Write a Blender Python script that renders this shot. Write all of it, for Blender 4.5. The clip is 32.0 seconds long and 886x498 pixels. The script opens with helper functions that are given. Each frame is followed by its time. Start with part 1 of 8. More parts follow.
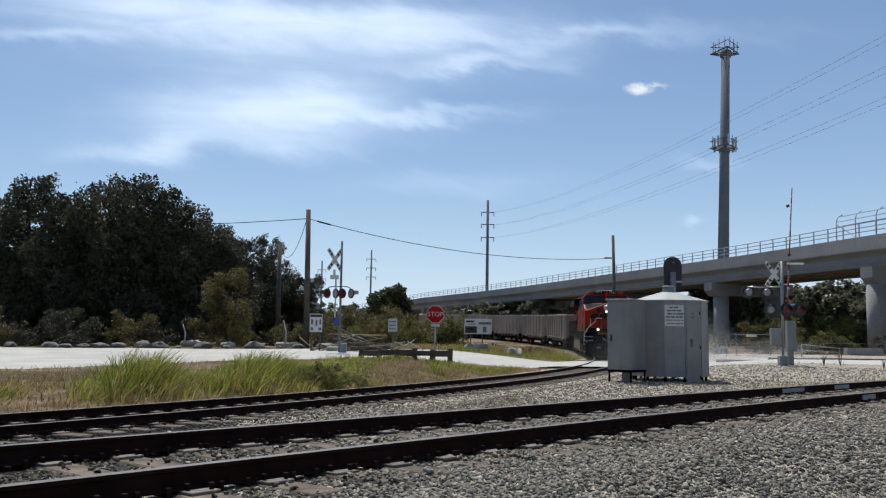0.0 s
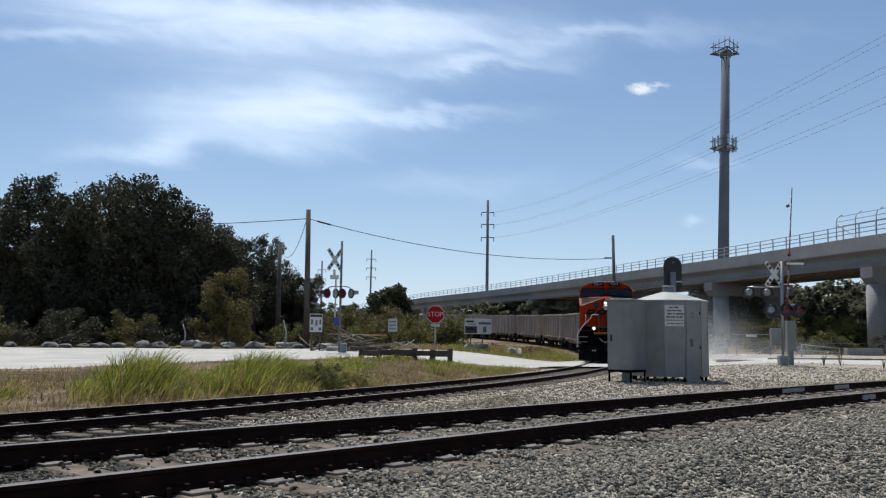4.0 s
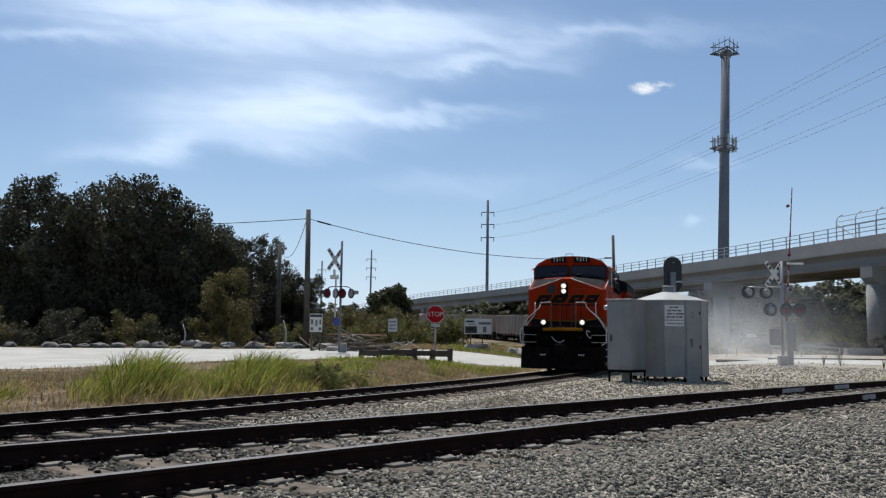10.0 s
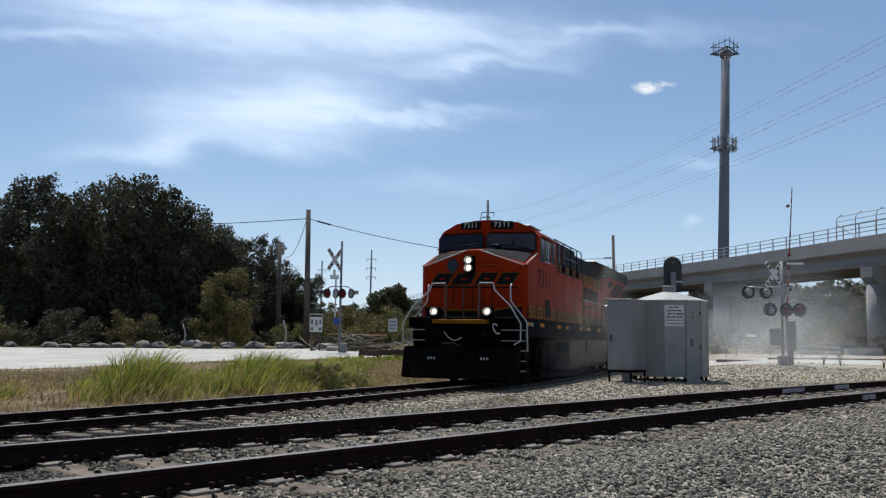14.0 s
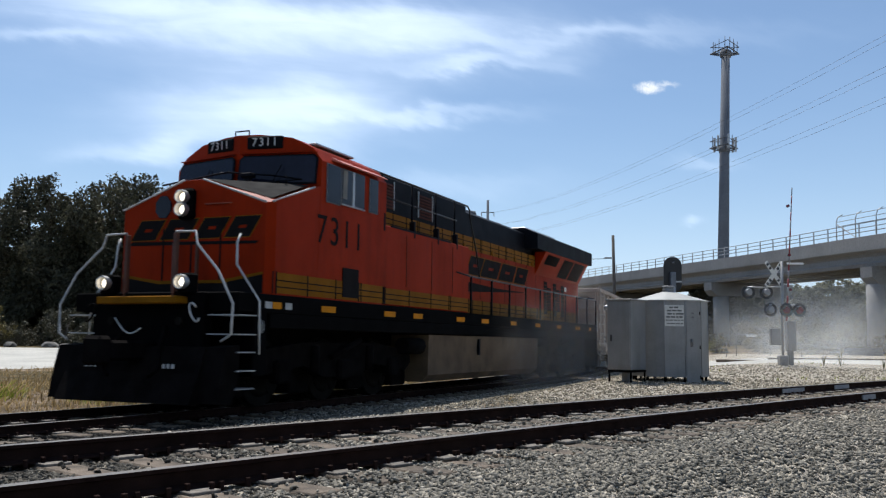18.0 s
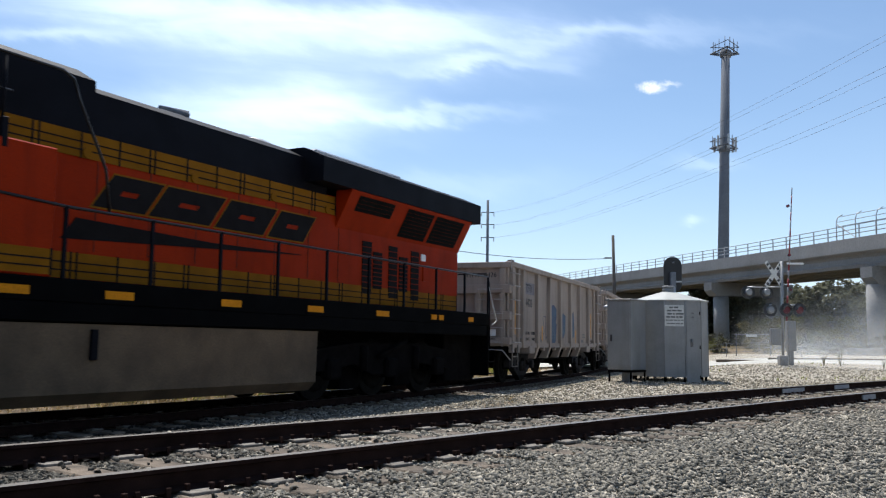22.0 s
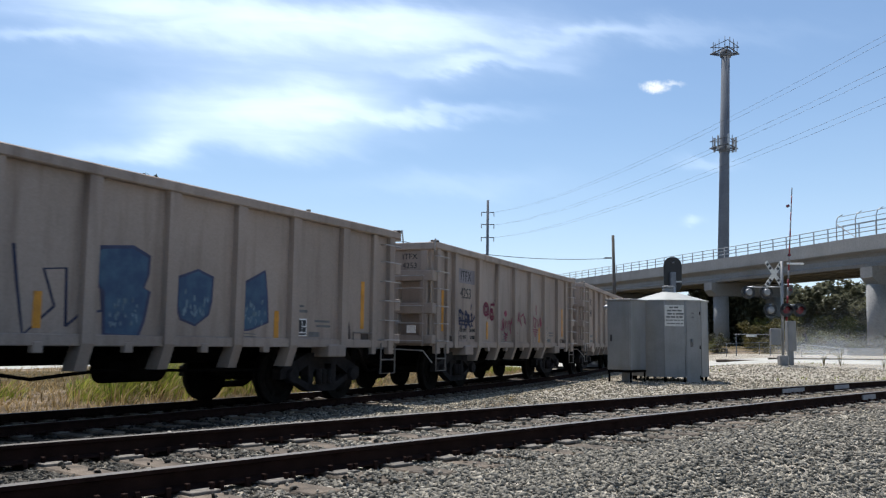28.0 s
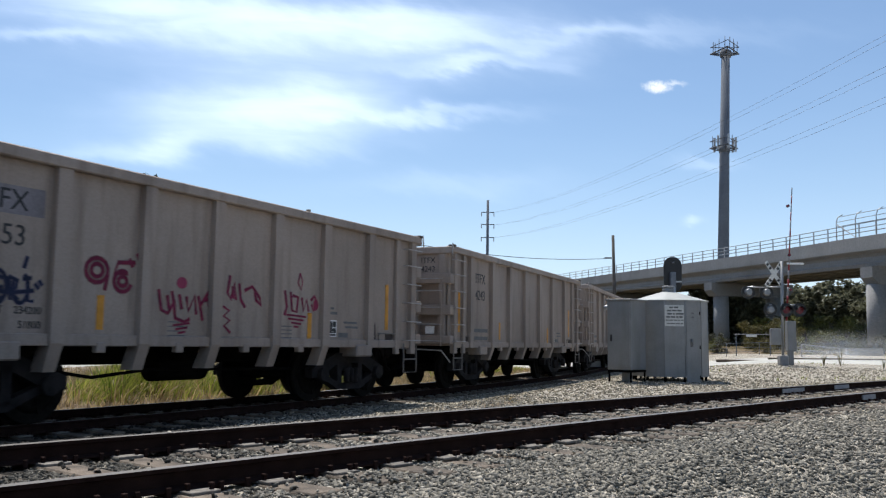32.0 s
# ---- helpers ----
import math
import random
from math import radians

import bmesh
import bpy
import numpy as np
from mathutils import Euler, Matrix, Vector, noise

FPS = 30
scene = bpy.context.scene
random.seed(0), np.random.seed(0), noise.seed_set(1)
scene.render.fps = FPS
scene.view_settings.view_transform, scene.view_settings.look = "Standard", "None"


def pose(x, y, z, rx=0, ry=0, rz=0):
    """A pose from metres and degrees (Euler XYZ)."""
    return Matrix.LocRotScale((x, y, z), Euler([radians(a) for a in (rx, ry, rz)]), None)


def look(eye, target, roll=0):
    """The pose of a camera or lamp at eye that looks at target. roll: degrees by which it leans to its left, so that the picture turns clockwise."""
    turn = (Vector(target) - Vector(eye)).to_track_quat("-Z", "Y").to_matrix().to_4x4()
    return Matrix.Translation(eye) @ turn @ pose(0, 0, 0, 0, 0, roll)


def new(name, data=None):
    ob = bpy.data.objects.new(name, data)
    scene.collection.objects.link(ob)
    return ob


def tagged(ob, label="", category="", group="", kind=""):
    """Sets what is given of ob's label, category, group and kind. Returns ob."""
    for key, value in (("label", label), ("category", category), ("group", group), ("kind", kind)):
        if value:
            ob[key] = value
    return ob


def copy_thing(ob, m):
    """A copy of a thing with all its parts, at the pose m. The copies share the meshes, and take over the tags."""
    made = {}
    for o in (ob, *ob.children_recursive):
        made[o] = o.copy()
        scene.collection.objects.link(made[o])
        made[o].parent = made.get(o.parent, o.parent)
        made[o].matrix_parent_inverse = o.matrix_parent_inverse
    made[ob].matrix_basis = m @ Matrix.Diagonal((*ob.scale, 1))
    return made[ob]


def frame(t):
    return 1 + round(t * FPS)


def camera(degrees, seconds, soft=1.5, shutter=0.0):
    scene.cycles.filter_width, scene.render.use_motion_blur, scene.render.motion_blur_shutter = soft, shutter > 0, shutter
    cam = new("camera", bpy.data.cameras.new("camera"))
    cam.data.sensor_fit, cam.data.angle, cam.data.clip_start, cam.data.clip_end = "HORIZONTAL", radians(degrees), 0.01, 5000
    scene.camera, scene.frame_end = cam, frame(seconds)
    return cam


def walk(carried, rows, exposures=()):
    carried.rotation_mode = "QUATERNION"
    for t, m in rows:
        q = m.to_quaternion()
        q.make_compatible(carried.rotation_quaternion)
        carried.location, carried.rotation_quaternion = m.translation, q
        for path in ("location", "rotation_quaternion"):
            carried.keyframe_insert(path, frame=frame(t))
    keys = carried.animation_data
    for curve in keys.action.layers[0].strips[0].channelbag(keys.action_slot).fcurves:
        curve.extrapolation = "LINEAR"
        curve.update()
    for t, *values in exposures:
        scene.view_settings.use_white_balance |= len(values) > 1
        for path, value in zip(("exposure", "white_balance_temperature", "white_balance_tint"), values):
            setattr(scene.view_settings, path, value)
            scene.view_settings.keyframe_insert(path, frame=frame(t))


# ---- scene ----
CLIP = 32.0
cam = camera(52.21, CLIP, 1.25, 0.4)
EYE = 1.30
CAM_POSE = Matrix.Translation((0, 0, EYE)) @ pose(0, 0, 0, 90 + 5.89) @ pose(0, 0, 0, 0, 0, 0.69)
EXPO = [(t, e, 6300, 10) for t, e in ((0.0, 0.0), (14.0, 0.0), (17.0, 0.12), (19.0, 0.27), (23.0, 0.45), (25.0, 0.43), (28.0, 0.32), (32.0, 0.32))]
walk(cam, [(0.0, CAM_POSE), (CLIP, CAM_POSE)], EXPO)

# world: clear summer sky with thin cirrus
SUN_EL, SUN_AZ = radians(62), radians(-16)   # azimuth from +Y towards +X
world = bpy.data.worlds.new("sky")
scene.world = world
world.use_nodes = True
wn, wl = world.node_tree.nodes, world.node_tree.links
bg = wn["Background"]
sky = wn.new("ShaderNodeTexSky")
sky.sky_type, sky.sun_disc = "NISHITA", False
sky.sun_elevation, sky.sun_rotation = SUN_EL, SUN_AZ
sky.air_density, sky.dust_density, sky.ozone_density = 1.0, 0.25, 2.6


def wmath(op, a, b=None, c=None):
    m = wn.new("ShaderNodeMath"); m.operation = op
    for i, v in enumerate((a, b, c)):
        if v is None:
            continue
        if isinstance(v, (int, float)):
            m.inputs[i].default_value = v
        else:
            wl.new(v, m.inputs[i])
    return m.outputs[0]


def wmix(f, a, b):
    m = wn.new("ShaderNodeMix"); m.data_type = "RGBA"
    for i, v in ((0, f), (6, a), (7, b)):
        if isinstance(v, tuple):
            m.inputs[i].default_value = v
        else:
            wl.new(v, m.inputs[i])
    return m.outputs[2]


# thin cirrus: soft patches with wispy edges, drawn out by fine fibres; paler air towards the horizon
wtc = wn.new("ShaderNodeTexCoord"); wsep = wn.new("ShaderNodeSeparateXYZ")
wl.new(wtc.outputs["Generated"], wsep.inputs[0])
wy = wmath("MAXIMUM", wmath("ABSOLUTE", wsep.outputs[1]), 0.12)
wu, wv = wmath("DIVIDE", wsep.outputs[0], wy), wmath("DIVIDE", wsep.outputs[2], wy)


def wnoise(su, sv, shear, detail, rough, distortion=0.0):
    cb = wn.new("ShaderNodeCombineXYZ"); no = wn.new("ShaderNodeTexNoise")
    wl.new(wmath("MULTIPLY", wu, su), cb.inputs[0])
    wl.new(wmath("MULTIPLY", wmath("MULTIPLY_ADD", wu, shear, wv), sv), cb.inputs[1])
    no.inputs["Scale"].default_value = 1.0; no.inputs["Detail"].default_value = detail; no.inputs["Roughness"].default_value = rough; no.inputs["Distortion"].default_value = distortion
    wl.new(cb.outputs[0], no.inputs["Vector"])
    return no.outputs["Fac"]


def gauss(x, w):
    q = wmath("DIVIDE", x, w)
    return wmath("POWER", 2.718, wmath("MULTIPLY", wmath("MULTIPLY", q, q), -1.0))


swirl = wmath("SUBTRACT", wnoise(5.0, 9.0, 0.0, 4, 0.5), 0.5)
pu, pv = wmath("MULTIPLY_ADD", swirl, 0.16, wu), wmath("MULTIPLY_ADD", wmath("SUBTRACT", wnoise(7.0, 16.0, 0.3, 5, 0.55), 0.5), 0.075, wv)
cover = 0.03
for cu, cv, su, sv, tilt, amount in ((-0.09, 0.352, 0.17, 0.034, 0.0, 0.62), (-0.33, 0.374, 0.17, 0.032, -0.08, 0.5), (0.17, 0.347, 0.17, 0.012, 0.05, 0.3), (0.03, 0.315, 0.09, 0.008, 0.07, 0.3),
                                     (-0.46, 0.343, 0.08, 0.009, -0.03, 0.3), (-0.15, 0.268, 0.085, 0.03, 0.0, 0.55), (-0.27, 0.262, 0.11, 0.027, 0.06, 0.42), (-0.04, 0.254, 0.1, 0.009, 0.03, 0.36),
                                     (-0.2, 0.226, 0.15, 0.02, 0.0, 0.32), (-0.34, 0.215, 0.06, 0.013, 0.08, 0.38), (0.0, 0.175, 0.11, 0.014, 0.0, 0.16), (0.29, 0.207, 0.04, 0.006, 0.0, 0.22),
                                     (0.267, 0.137, 0.014, 0.006, 0.0, 0.3), (-0.2, 0.31, 0.24, 0.03, 0.0, 0.16), (0.0, 0.55, 0.9, 0.12, 0.1, 0.3)):
    du = wmath("SUBTRACT", pu, cu)
    dv = wmath("SUBTRACT", wmath("SUBTRACT", pv, cv), wmath("MULTIPLY", du, tilt))
    cover = wmath("ADD", wmath("MULTIPLY", wmath("MULTIPLY", gauss(du, su), gauss(dv, sv)), amount), cover)
fibre = wmath("MULTIPLY_ADD", wnoise(4.5, 26.0, 0.06, 7, 0.52, 0.6), 1.2, 0.4)
wr = wn.new("ShaderNodeMapRange"); wr.interpolation_type = "SMOOTHSTEP"
wr.inputs[1].default_value = -0.2; wr.inputs[2].default_value = 1.05; wr.inputs[4].default_value = 0.88
wl.new(wmath("MULTIPLY", cover, fibre), wr.inputs[0])
haze = wmath("MULTIPLY", wmath("POWER", 2.718, wmath("MULTIPLY", wmath("MAXIMUM", wsep.outputs[2], 0.0), -7.0)), 0.6)
hue = wn.new("ShaderNodeHueSaturation"); hue.inputs["Saturation"].default_value = 1.15
wl.new(sky.outputs["Color"], hue.inputs["Color"])
wcol = wmix(haze, hue.outputs["Color"], (6.2, 8.6, 11.9, 1))
wcol = wmix(wmath("MULTIPLY", wmath("POWER", 2.718, wmath("MULTIPLY", wmath("MAXIMUM", wsep.outputs[2], 0.0), -16.0)), 0.6), wcol, (9.3, 10.2, 11.3, 1))
wcol = wmix(wr.outputs[0], wcol, (10.8, 12.5, 14.8, 1))
wl.new(wcol, bg.inputs["Color"])
bg.inputs["Strength"].default_value = 0.084

sun = new("sun", bpy.data.lights.new("sun", "SUN"))
sun.data.energy, sun.data.angle, sun.data.color = 5.0, radians(0.53), (1.0, 0.95, 0.88)
sun_dir = Vector((math.sin(SUN_AZ) * math.cos(SUN_EL), math.cos(SUN_AZ) * math.cos(SUN_EL), math.sin(SUN_EL)))
sun.matrix_world = look(sun_dir * 100, (0, 0, 0))
# ---- materials ----
def mat(name, col, rough=0.7, metal=0.0, var=0.25, scale=3.0, bump=0.15, bscale=40.0, col2=None, grain=0.12, spec=0.5, emit=None, rand=0.0, stain=None):
    """A procedural surface: base colour varied at two scales, with fine relief."""
    m = bpy.data.materials.new(name)
    m.use_nodes = True
    n, l = m.node_tree.nodes, m.node_tree.links
    b = n["Principled BSDF"]
    tc = n.new("ShaderNodeTexCoord")
    big = n.new("ShaderNodeTexNoise"); big.inputs["Scale"].default_value = scale; big.inputs["Detail"].default_value = 6
    fine = n.new("ShaderNodeTexNoise"); fine.inputs["Scale"].default_value = bscale; fine.inputs["Detail"].default_value = 4
    l.new(tc.outputs["Object"], big.inputs["Vector"]); l.new(tc.outputs["Object"], fine.inputs["Vector"])
    mix = n.new("ShaderNodeMix"); mix.data_type = "RGBA"
    c2 = col2 or [c * (1 - var) for c in col]
    mix.inputs[6].default_value = (*col, 1); mix.inputs[7].default_value = (*c2, 1)
    ramp = n.new("ShaderNodeMapRange"); ramp.inputs[1].default_value = 0.38; ramp.inputs[2].default_value = 0.66
    l.new(big.outputs["Fac"], ramp.inputs[0]); l.new(ramp.outputs[0], mix.inputs[0])
    gr = n.new("ShaderNodeMix"); gr.data_type = "RGBA"; gr.blend_type = "MULTIPLY"; gr.inputs[0].default_value = 1.0
    mr = n.new("ShaderNodeMapRange"); mr.inputs[1].default_value = 0.3; mr.inputs[2].default_value = 0.7
    mr.inputs[3].default_value = 1 - grain * 1.6; mr.inputs[4].default_value = 1 + grain
    l.new(fine.outputs["Fac"], mr.inputs[0]); l.new(mix.outputs[2], gr.inputs[6]); l.new(mr.outputs[0], gr.inputs[7])
    last = gr.outputs[2]
    if rand:
        oi = n.new("ShaderNodeObjectInfo"); m2 = n.new("ShaderNodeMapRange")
        m2.inputs[3].default_value = 1 - rand; m2.inputs[4].default_value = 1 + rand
        g2 = n.new("ShaderNodeMix"); g2.data_type = "RGBA"; g2.blend_type = "MULTIPLY"; g2.inputs[0].default_value = 1.0
        l.new(oi.outputs["Random"], m2.inputs[0]); l.new(last, g2.inputs[6]); l.new(m2.outputs[0], g2.inputs[7]); last = g2.outputs[2]
    if stain:   # vertical dirt runs: colour, amount
        mp = n.new("ShaderNodeMapping"); mp.inputs["Scale"].default_value = (3.0, 3.0, 0.35)
        st = n.new("ShaderNodeTexNoise"); st.inputs["Scale"].default_value = 1.6; st.inputs["Detail"].default_value = 8
        l.new(tc.outputs["Object"], mp.inputs["Vector"]); l.new(mp.outputs[0], st.inputs["Vector"])
        sr = n.new("ShaderNodeMapRange"); sr.inputs[1].default_value = 0.5; sr.inputs[2].default_value = 0.75; sr.inputs[4].default_value = stain[1]
        sm = n.new("ShaderNodeMix"); sm.data_type = "RGBA"; sm.inputs[7].default_value = (*stain[0], 1)
        l.new(st.outputs["Fac"], sr.inputs[0]); l.new(sr.outputs[0], sm.inputs[0]); l.new(last, sm.inputs[6]); last = sm.outputs[2]
    l.new(last, b.inputs["Base Color"])
    rr = n.new("ShaderNodeMapRange"); rr.inputs[3].default_value = max(0.03, rough - 0.1); rr.inputs[4].default_value = min(1, rough + 0.1)
    l.new(big.outputs["Fac"], rr.inputs[0]); l.new(rr.outputs[0], b.inputs["Roughness"])
    b.inputs["Metallic"].default_value = metal
    b.inputs["Specular IOR Level"].default_value = spec
    if bump:
        bp = n.new("ShaderNodeBump"); bp.inputs["Strength"].default_value = bump; bp.inputs["Distance"].default_value = 0.02
        l.new(fine.outputs["Fac"], bp.inputs["Height"]); l.new(bp.outputs[0], b.inputs["Normal"])
    if emit:
        b.inputs["Emission Color"].default_value = (*emit[0], 1); b.inputs["Emission Strength"].default_value = emit[1]
    return m


M_RAIL = mat("rusty_rail_steel", (0.027, 0.014, 0.011), 0.85, 0.0, 0.4, 6, 0.2, 120, spec=0.06)
M_RAILTOP = mat("worn_rail_head", (0.12, 0.105, 0.09), 0.5, 0.2, 0.3, 5, 0.03, 200)
M_TIE = mat("weathered_tie_wood", (0.14, 0.107, 0.075), 0.9, 0, 0.6, 5, 0.5, 60, rand=0.25)
M_PLATE = mat("tie_plate_steel", (0.19, 0.17, 0.145), 0.7, 0.3, 0.4, 12, 0.2, 90, rand=0.2)
M_ORANGE = mat("orange_paint", (0.3, 0.022, 0.002), 0.5, 0, 0.2, 1.2, 0.02, 90, stain=((0.15, 0.013, 0.003), 0.5), spec=0.05)
M_BLACK = mat("black_paint", (0.006, 0.006, 0.009), 0.55, 0, 0.3, 2, 0.05, 60, spec=0.06)
M_SILL = mat("sooty_black_steel", (0.003, 0.0028, 0.003), 0.75, 0, 0.3, 3, 0.1, 60, spec=0.03)
M_YELLOW = mat("yellow_stripe_paint", (0.235, 0.096, 0.0045), 0.5, 0, 0.25, 2, 0.02, 80, spec=0.04)
M_UNDER = mat("grimy_underframe", (0.008, 0.0065, 0.006), 0.9, 0.0, 0.5, 4, 0.3, 50, spec=0.04)
M_TANK = mat("dusty_fuel_tank", (0.135, 0.086, 0.044), 0.8, 0.0, 0.4, 2, 0.1, 40)
M_WHITE = mat("white_paint", (0.8, 0.8, 0.78), 0.5, 0, 0.1, 5, 0.03, 60)
M_GLASS = mat("dark_cab_glass", (0.007, 0.009, 0.022), 0.1, 0, 0.2, 2, 0, 10, spec=0.22)
M_CAR = mat("weathered_grey_car_paint", (0.35, 0.287, 0.243), 0.65, 0, 0.22, 0.5, 0.03, 40, stain=((0.17, 0.13, 0.105), 0.6), grain=0.07, spec=0.25)
M_STEEL = mat("galvanised_steel", (0.42, 0.43, 0.44), 0.45, 0.6, 0.2, 6, 0.05, 80)
M_CASE = mat("silver_cabinet_paint", (0.245, 0.245, 0.243), 0.5, 0.15, 0.15, 2, 0.03, 60, stain=((0.17, 0.16, 0.14), 0.6))
M_CONC = mat("bridge_concrete", (0.27, 0.265, 0.257), 0.9, 0, 0.18, 0.25, 0.2, 8, stain=((0.2, 0.195, 0.19), 0.5))
M_WOODPOLE = mat("weathered_pole_wood", (0.11, 0.095, 0.08), 0.9, 0, 0.3, 3, 0.4, 50)
M_TOWER = mat("grey_tower_steel", (0.16, 0.175, 0.2), 0.85, 0.0, 0.15, 0.4, 0.05, 10, spec=0.1)
M_RED = mat("red_sign_paint", (0.42, 0.012, 0.016), 0.5, 0, 0.1, 6, 0.02, 50, spec=0.1)
M_BARK = mat("oak_bark", (0.075, 0.06, 0.045), 0.95, 0, 0.4, 5, 0.6, 30)
# ---- plan: the two tracks ----
def main_at(s):
    """Centre of the main track: place, heading angle; s in metres along it, 0 beside the camera."""
    k, th, p0 = -0.00418, 0.68357, 4.8077
    a = s * k
    lx, ly = math.sin(a) / k, (1 - math.cos(a)) / k + p0
    d, n = Vector((math.sin(th), math.cos(th), 0)), Vector((-math.cos(th), math.sin(th), 0))
    v = d * lx + n * ly
    v.z = EYE - 0.647 - 0.00096 * s
    return v, th - a


TS = np.linspace(-90, 260, 1401)
_k = -0.00669 - 0.00005 * np.tanh(TS / 60)
_a = np.concatenate([[0], np.cumsum((_k[1:] + _k[:-1]) / 2) * 0.25])
_a = 0.42777 + _a - np.interp(0, TS, _a)
_x = np.concatenate([[0], np.cumsum((np.sin(_a[1:]) + np.sin(_a[:-1])) / 2) * 0.25])
_y = np.concatenate([[0], np.cumsum((np.cos(_a[1:]) + np.cos(_a[:-1])) / 2) * 0.25])
TX, TY = -0.98 + _x - np.interp(0, TS, _x), 20.31 + _y - np.interp(0, TS, _y)
TZ = EYE - 1.067 - 0.00337 * TS + 0.467 * np.log1p(np.exp((TS - 40) / 15))


def train_at(s):
    """Top of rail at the centre of the curved track; the train comes from large s."""
    return Vector((np.interp(s, TS, TX), np.interp(s, TS, TY), np.interp(s, TS, TZ))), float(np.interp(s, TS, _a))


def nose(t):
    """Where along the curved track the engine's front coupler is at t seconds."""
    u = (t - 16) / 16
    return -3.3625 - 44.4645 * u - 1.5789 * u * u - 0.1619 * u ** 3


_mi = [(main_at(s)[0], s) for s in np.arange(-40, 121, 1.0)]
MPX = np.array([[v.x, v.y, v.z] for v, s in _mi])
TPX = np.stack([TX, TY, TZ], 1)[::4]


def near_track(x, y, pts):
    d = np.hypot(pts[:, 0] - x, pts[:, 1] - y)
    i = int(np.argmin(d))
    return float(d[i]), float(pts[i, 2])


def ease(v, a, b):
    u = min(1.0, max(0.0, (v - a) / (b - a)))
    return u * u * (3 - 2 * u)


def ground_z(x, y):
    """Height of the ground."""
    dm, zm = near_track(x, y, MPX)
    dt, zt = near_track(x, y, TPX)
    base = float(np.interp(y, [2, 12, 22, 34, 43, 58, 80, 140, 220], [0.1, 0.22, 0.36, 0.5, 0.74, 0.92, 1.1, 1.6, 2.0]))
    base -= 0.18 * ease(x, 8, 14) * ease(y, 38, 44) * (1 - ease(y, 70, 100))
    base += 0.04 * noise.noise((x * 0.15, y * 0.15, 0)) + 0.015 * noise.noise((x * 0.7, y * 0.7, 3))
    bt = 1 - ease(dt, 1.9, 3.6 + 6 * ease(y, 30, 42) + 10 * ease(y, 60, 110))
    z = base + (zt - 0.158 - base) * bt
    bm = 1 - ease(dm, 1.9, 3.8)
    z = z + (zm - 0.148 - z) * bm
    return z


# ---- builders ----
def part(name, bm, material, parent=None, label="", smooth=False):
    me = bpy.data.meshes.new(name)
    if smooth:
        for fc in bm.faces:
            fc.smooth = True
    bm.normal_update()
    bm.to_mesh(me)
    bm.free()
    for m in (material if isinstance(material, (list, tuple)) else [material]):
        me.materials.append(m)
    ob = new(name, me)
    if parent:
        ob.parent = parent
    if label:
        ob["label"] = label
    return ob


def thing(name, m, label, category, group="", kind=""):
    ob = new(name)
    ob.empty_display_size = 0.2
    ob.matrix_world = m
    return tagged(ob, label, category, group, kind)


def box(bm, x0, x1, y0, y1, z0, z1, bevel=0.0, mi=0, m=None):
    vs = [bm.verts.new(c) for c in ((x0, y0, z0), (x1, y0, z0), (x1, y1, z0), (x0, y1, z0), (x0, y0, z1), (x1, y0, z1), (x1, y1, z1), (x0, y1, z1))]
    fs = [bm.faces.new([vs[i] for i in q]) for q in ((3, 2, 1, 0), (4, 5, 6, 7), (0, 1, 5, 4), (1, 2, 6, 5), (2, 3, 7, 6), (3, 0, 4, 7))]
    for fc in fs:
        fc.material_index = mi
    if m is not None:
        for v in vs:
            v.co = m @ v.co
    if bevel:
        es = {e for fc in fs for e in fc.edges}
        r = bmesh.ops.bevel(bm, geom=list(es), offset=bevel, segments=1, affect="EDGES")
        for fc in r["faces"]:
            fc.material_index = mi
    return bm


def prism(bm, prof, a, b, axis="x", mi=0, m=None):
    """Extrude a closed profile (list of 2D points) from a to b along an axis."""
    def co(p, q, v):
        return {"x": (v, p, q), "y": (p, v, q), "z": (p, q, v)}[axis]
    A = [bm.verts.new(co(p, q, a)) for p, q in prof]
    B = [bm.verts.new(co(p, q, b)) for p, q in prof]
    fs = []
    n = len(prof)
    for i in range(n):
        fs.append(bm.faces.new((A[i], A[(i + 1) % n], B[(i + 1) % n], B[i])))
    fs.append(bm.faces.new(A[::-1])); fs.append(bm.faces.new(B))
    for fc in fs:
        fc.material_index = mi
    if m is not None:
        for v in A + B:
            v.co = m @ v.co
    bmesh.ops.recalc_face_normals(bm, faces=fs)
    return bm


def tube(bm, pts, r, n=8, mi=0, r2=None, cap=True):
    """A round bar along points; radius from r to r2."""
    pts = [Vector(p) for p in pts]
    rings = []
    up = None
    for i, p in enumerate(pts):
        d = (pts[min(i + 1, len(pts) - 1)] - pts[max(i - 1, 0)]).normalized()
        if up is None or abs(up.dot(d)) > 0.98:
            up = Vector((0, 0, 1)) if abs(d.z) < 0.9 else Vector((1, 0, 0))
        s = d.cross(up).normalized(); u = s.cross(d).normalized(); up = u
        rr = r if r2 is None else r + (r2 - r) * i / (len(pts) - 1)
        rings.append([bm.verts.new(p + (s * math.cos(q) + u * math.sin(q)) * rr) for q in (2 * math.pi * j / n for j in range(n))])
    for A, B in zip(rings, rings[1:]):
        for j in range(n):
            fc = bm.faces.new((A[j], A[(j + 1) % n], B[(j + 1) % n], B[j])); fc.material_index = mi; fc.smooth = n > 5
    if cap:
        for R in (rings[0][::-1], rings[-1]):
            bm.faces.new(R).material_index = mi
    return bm


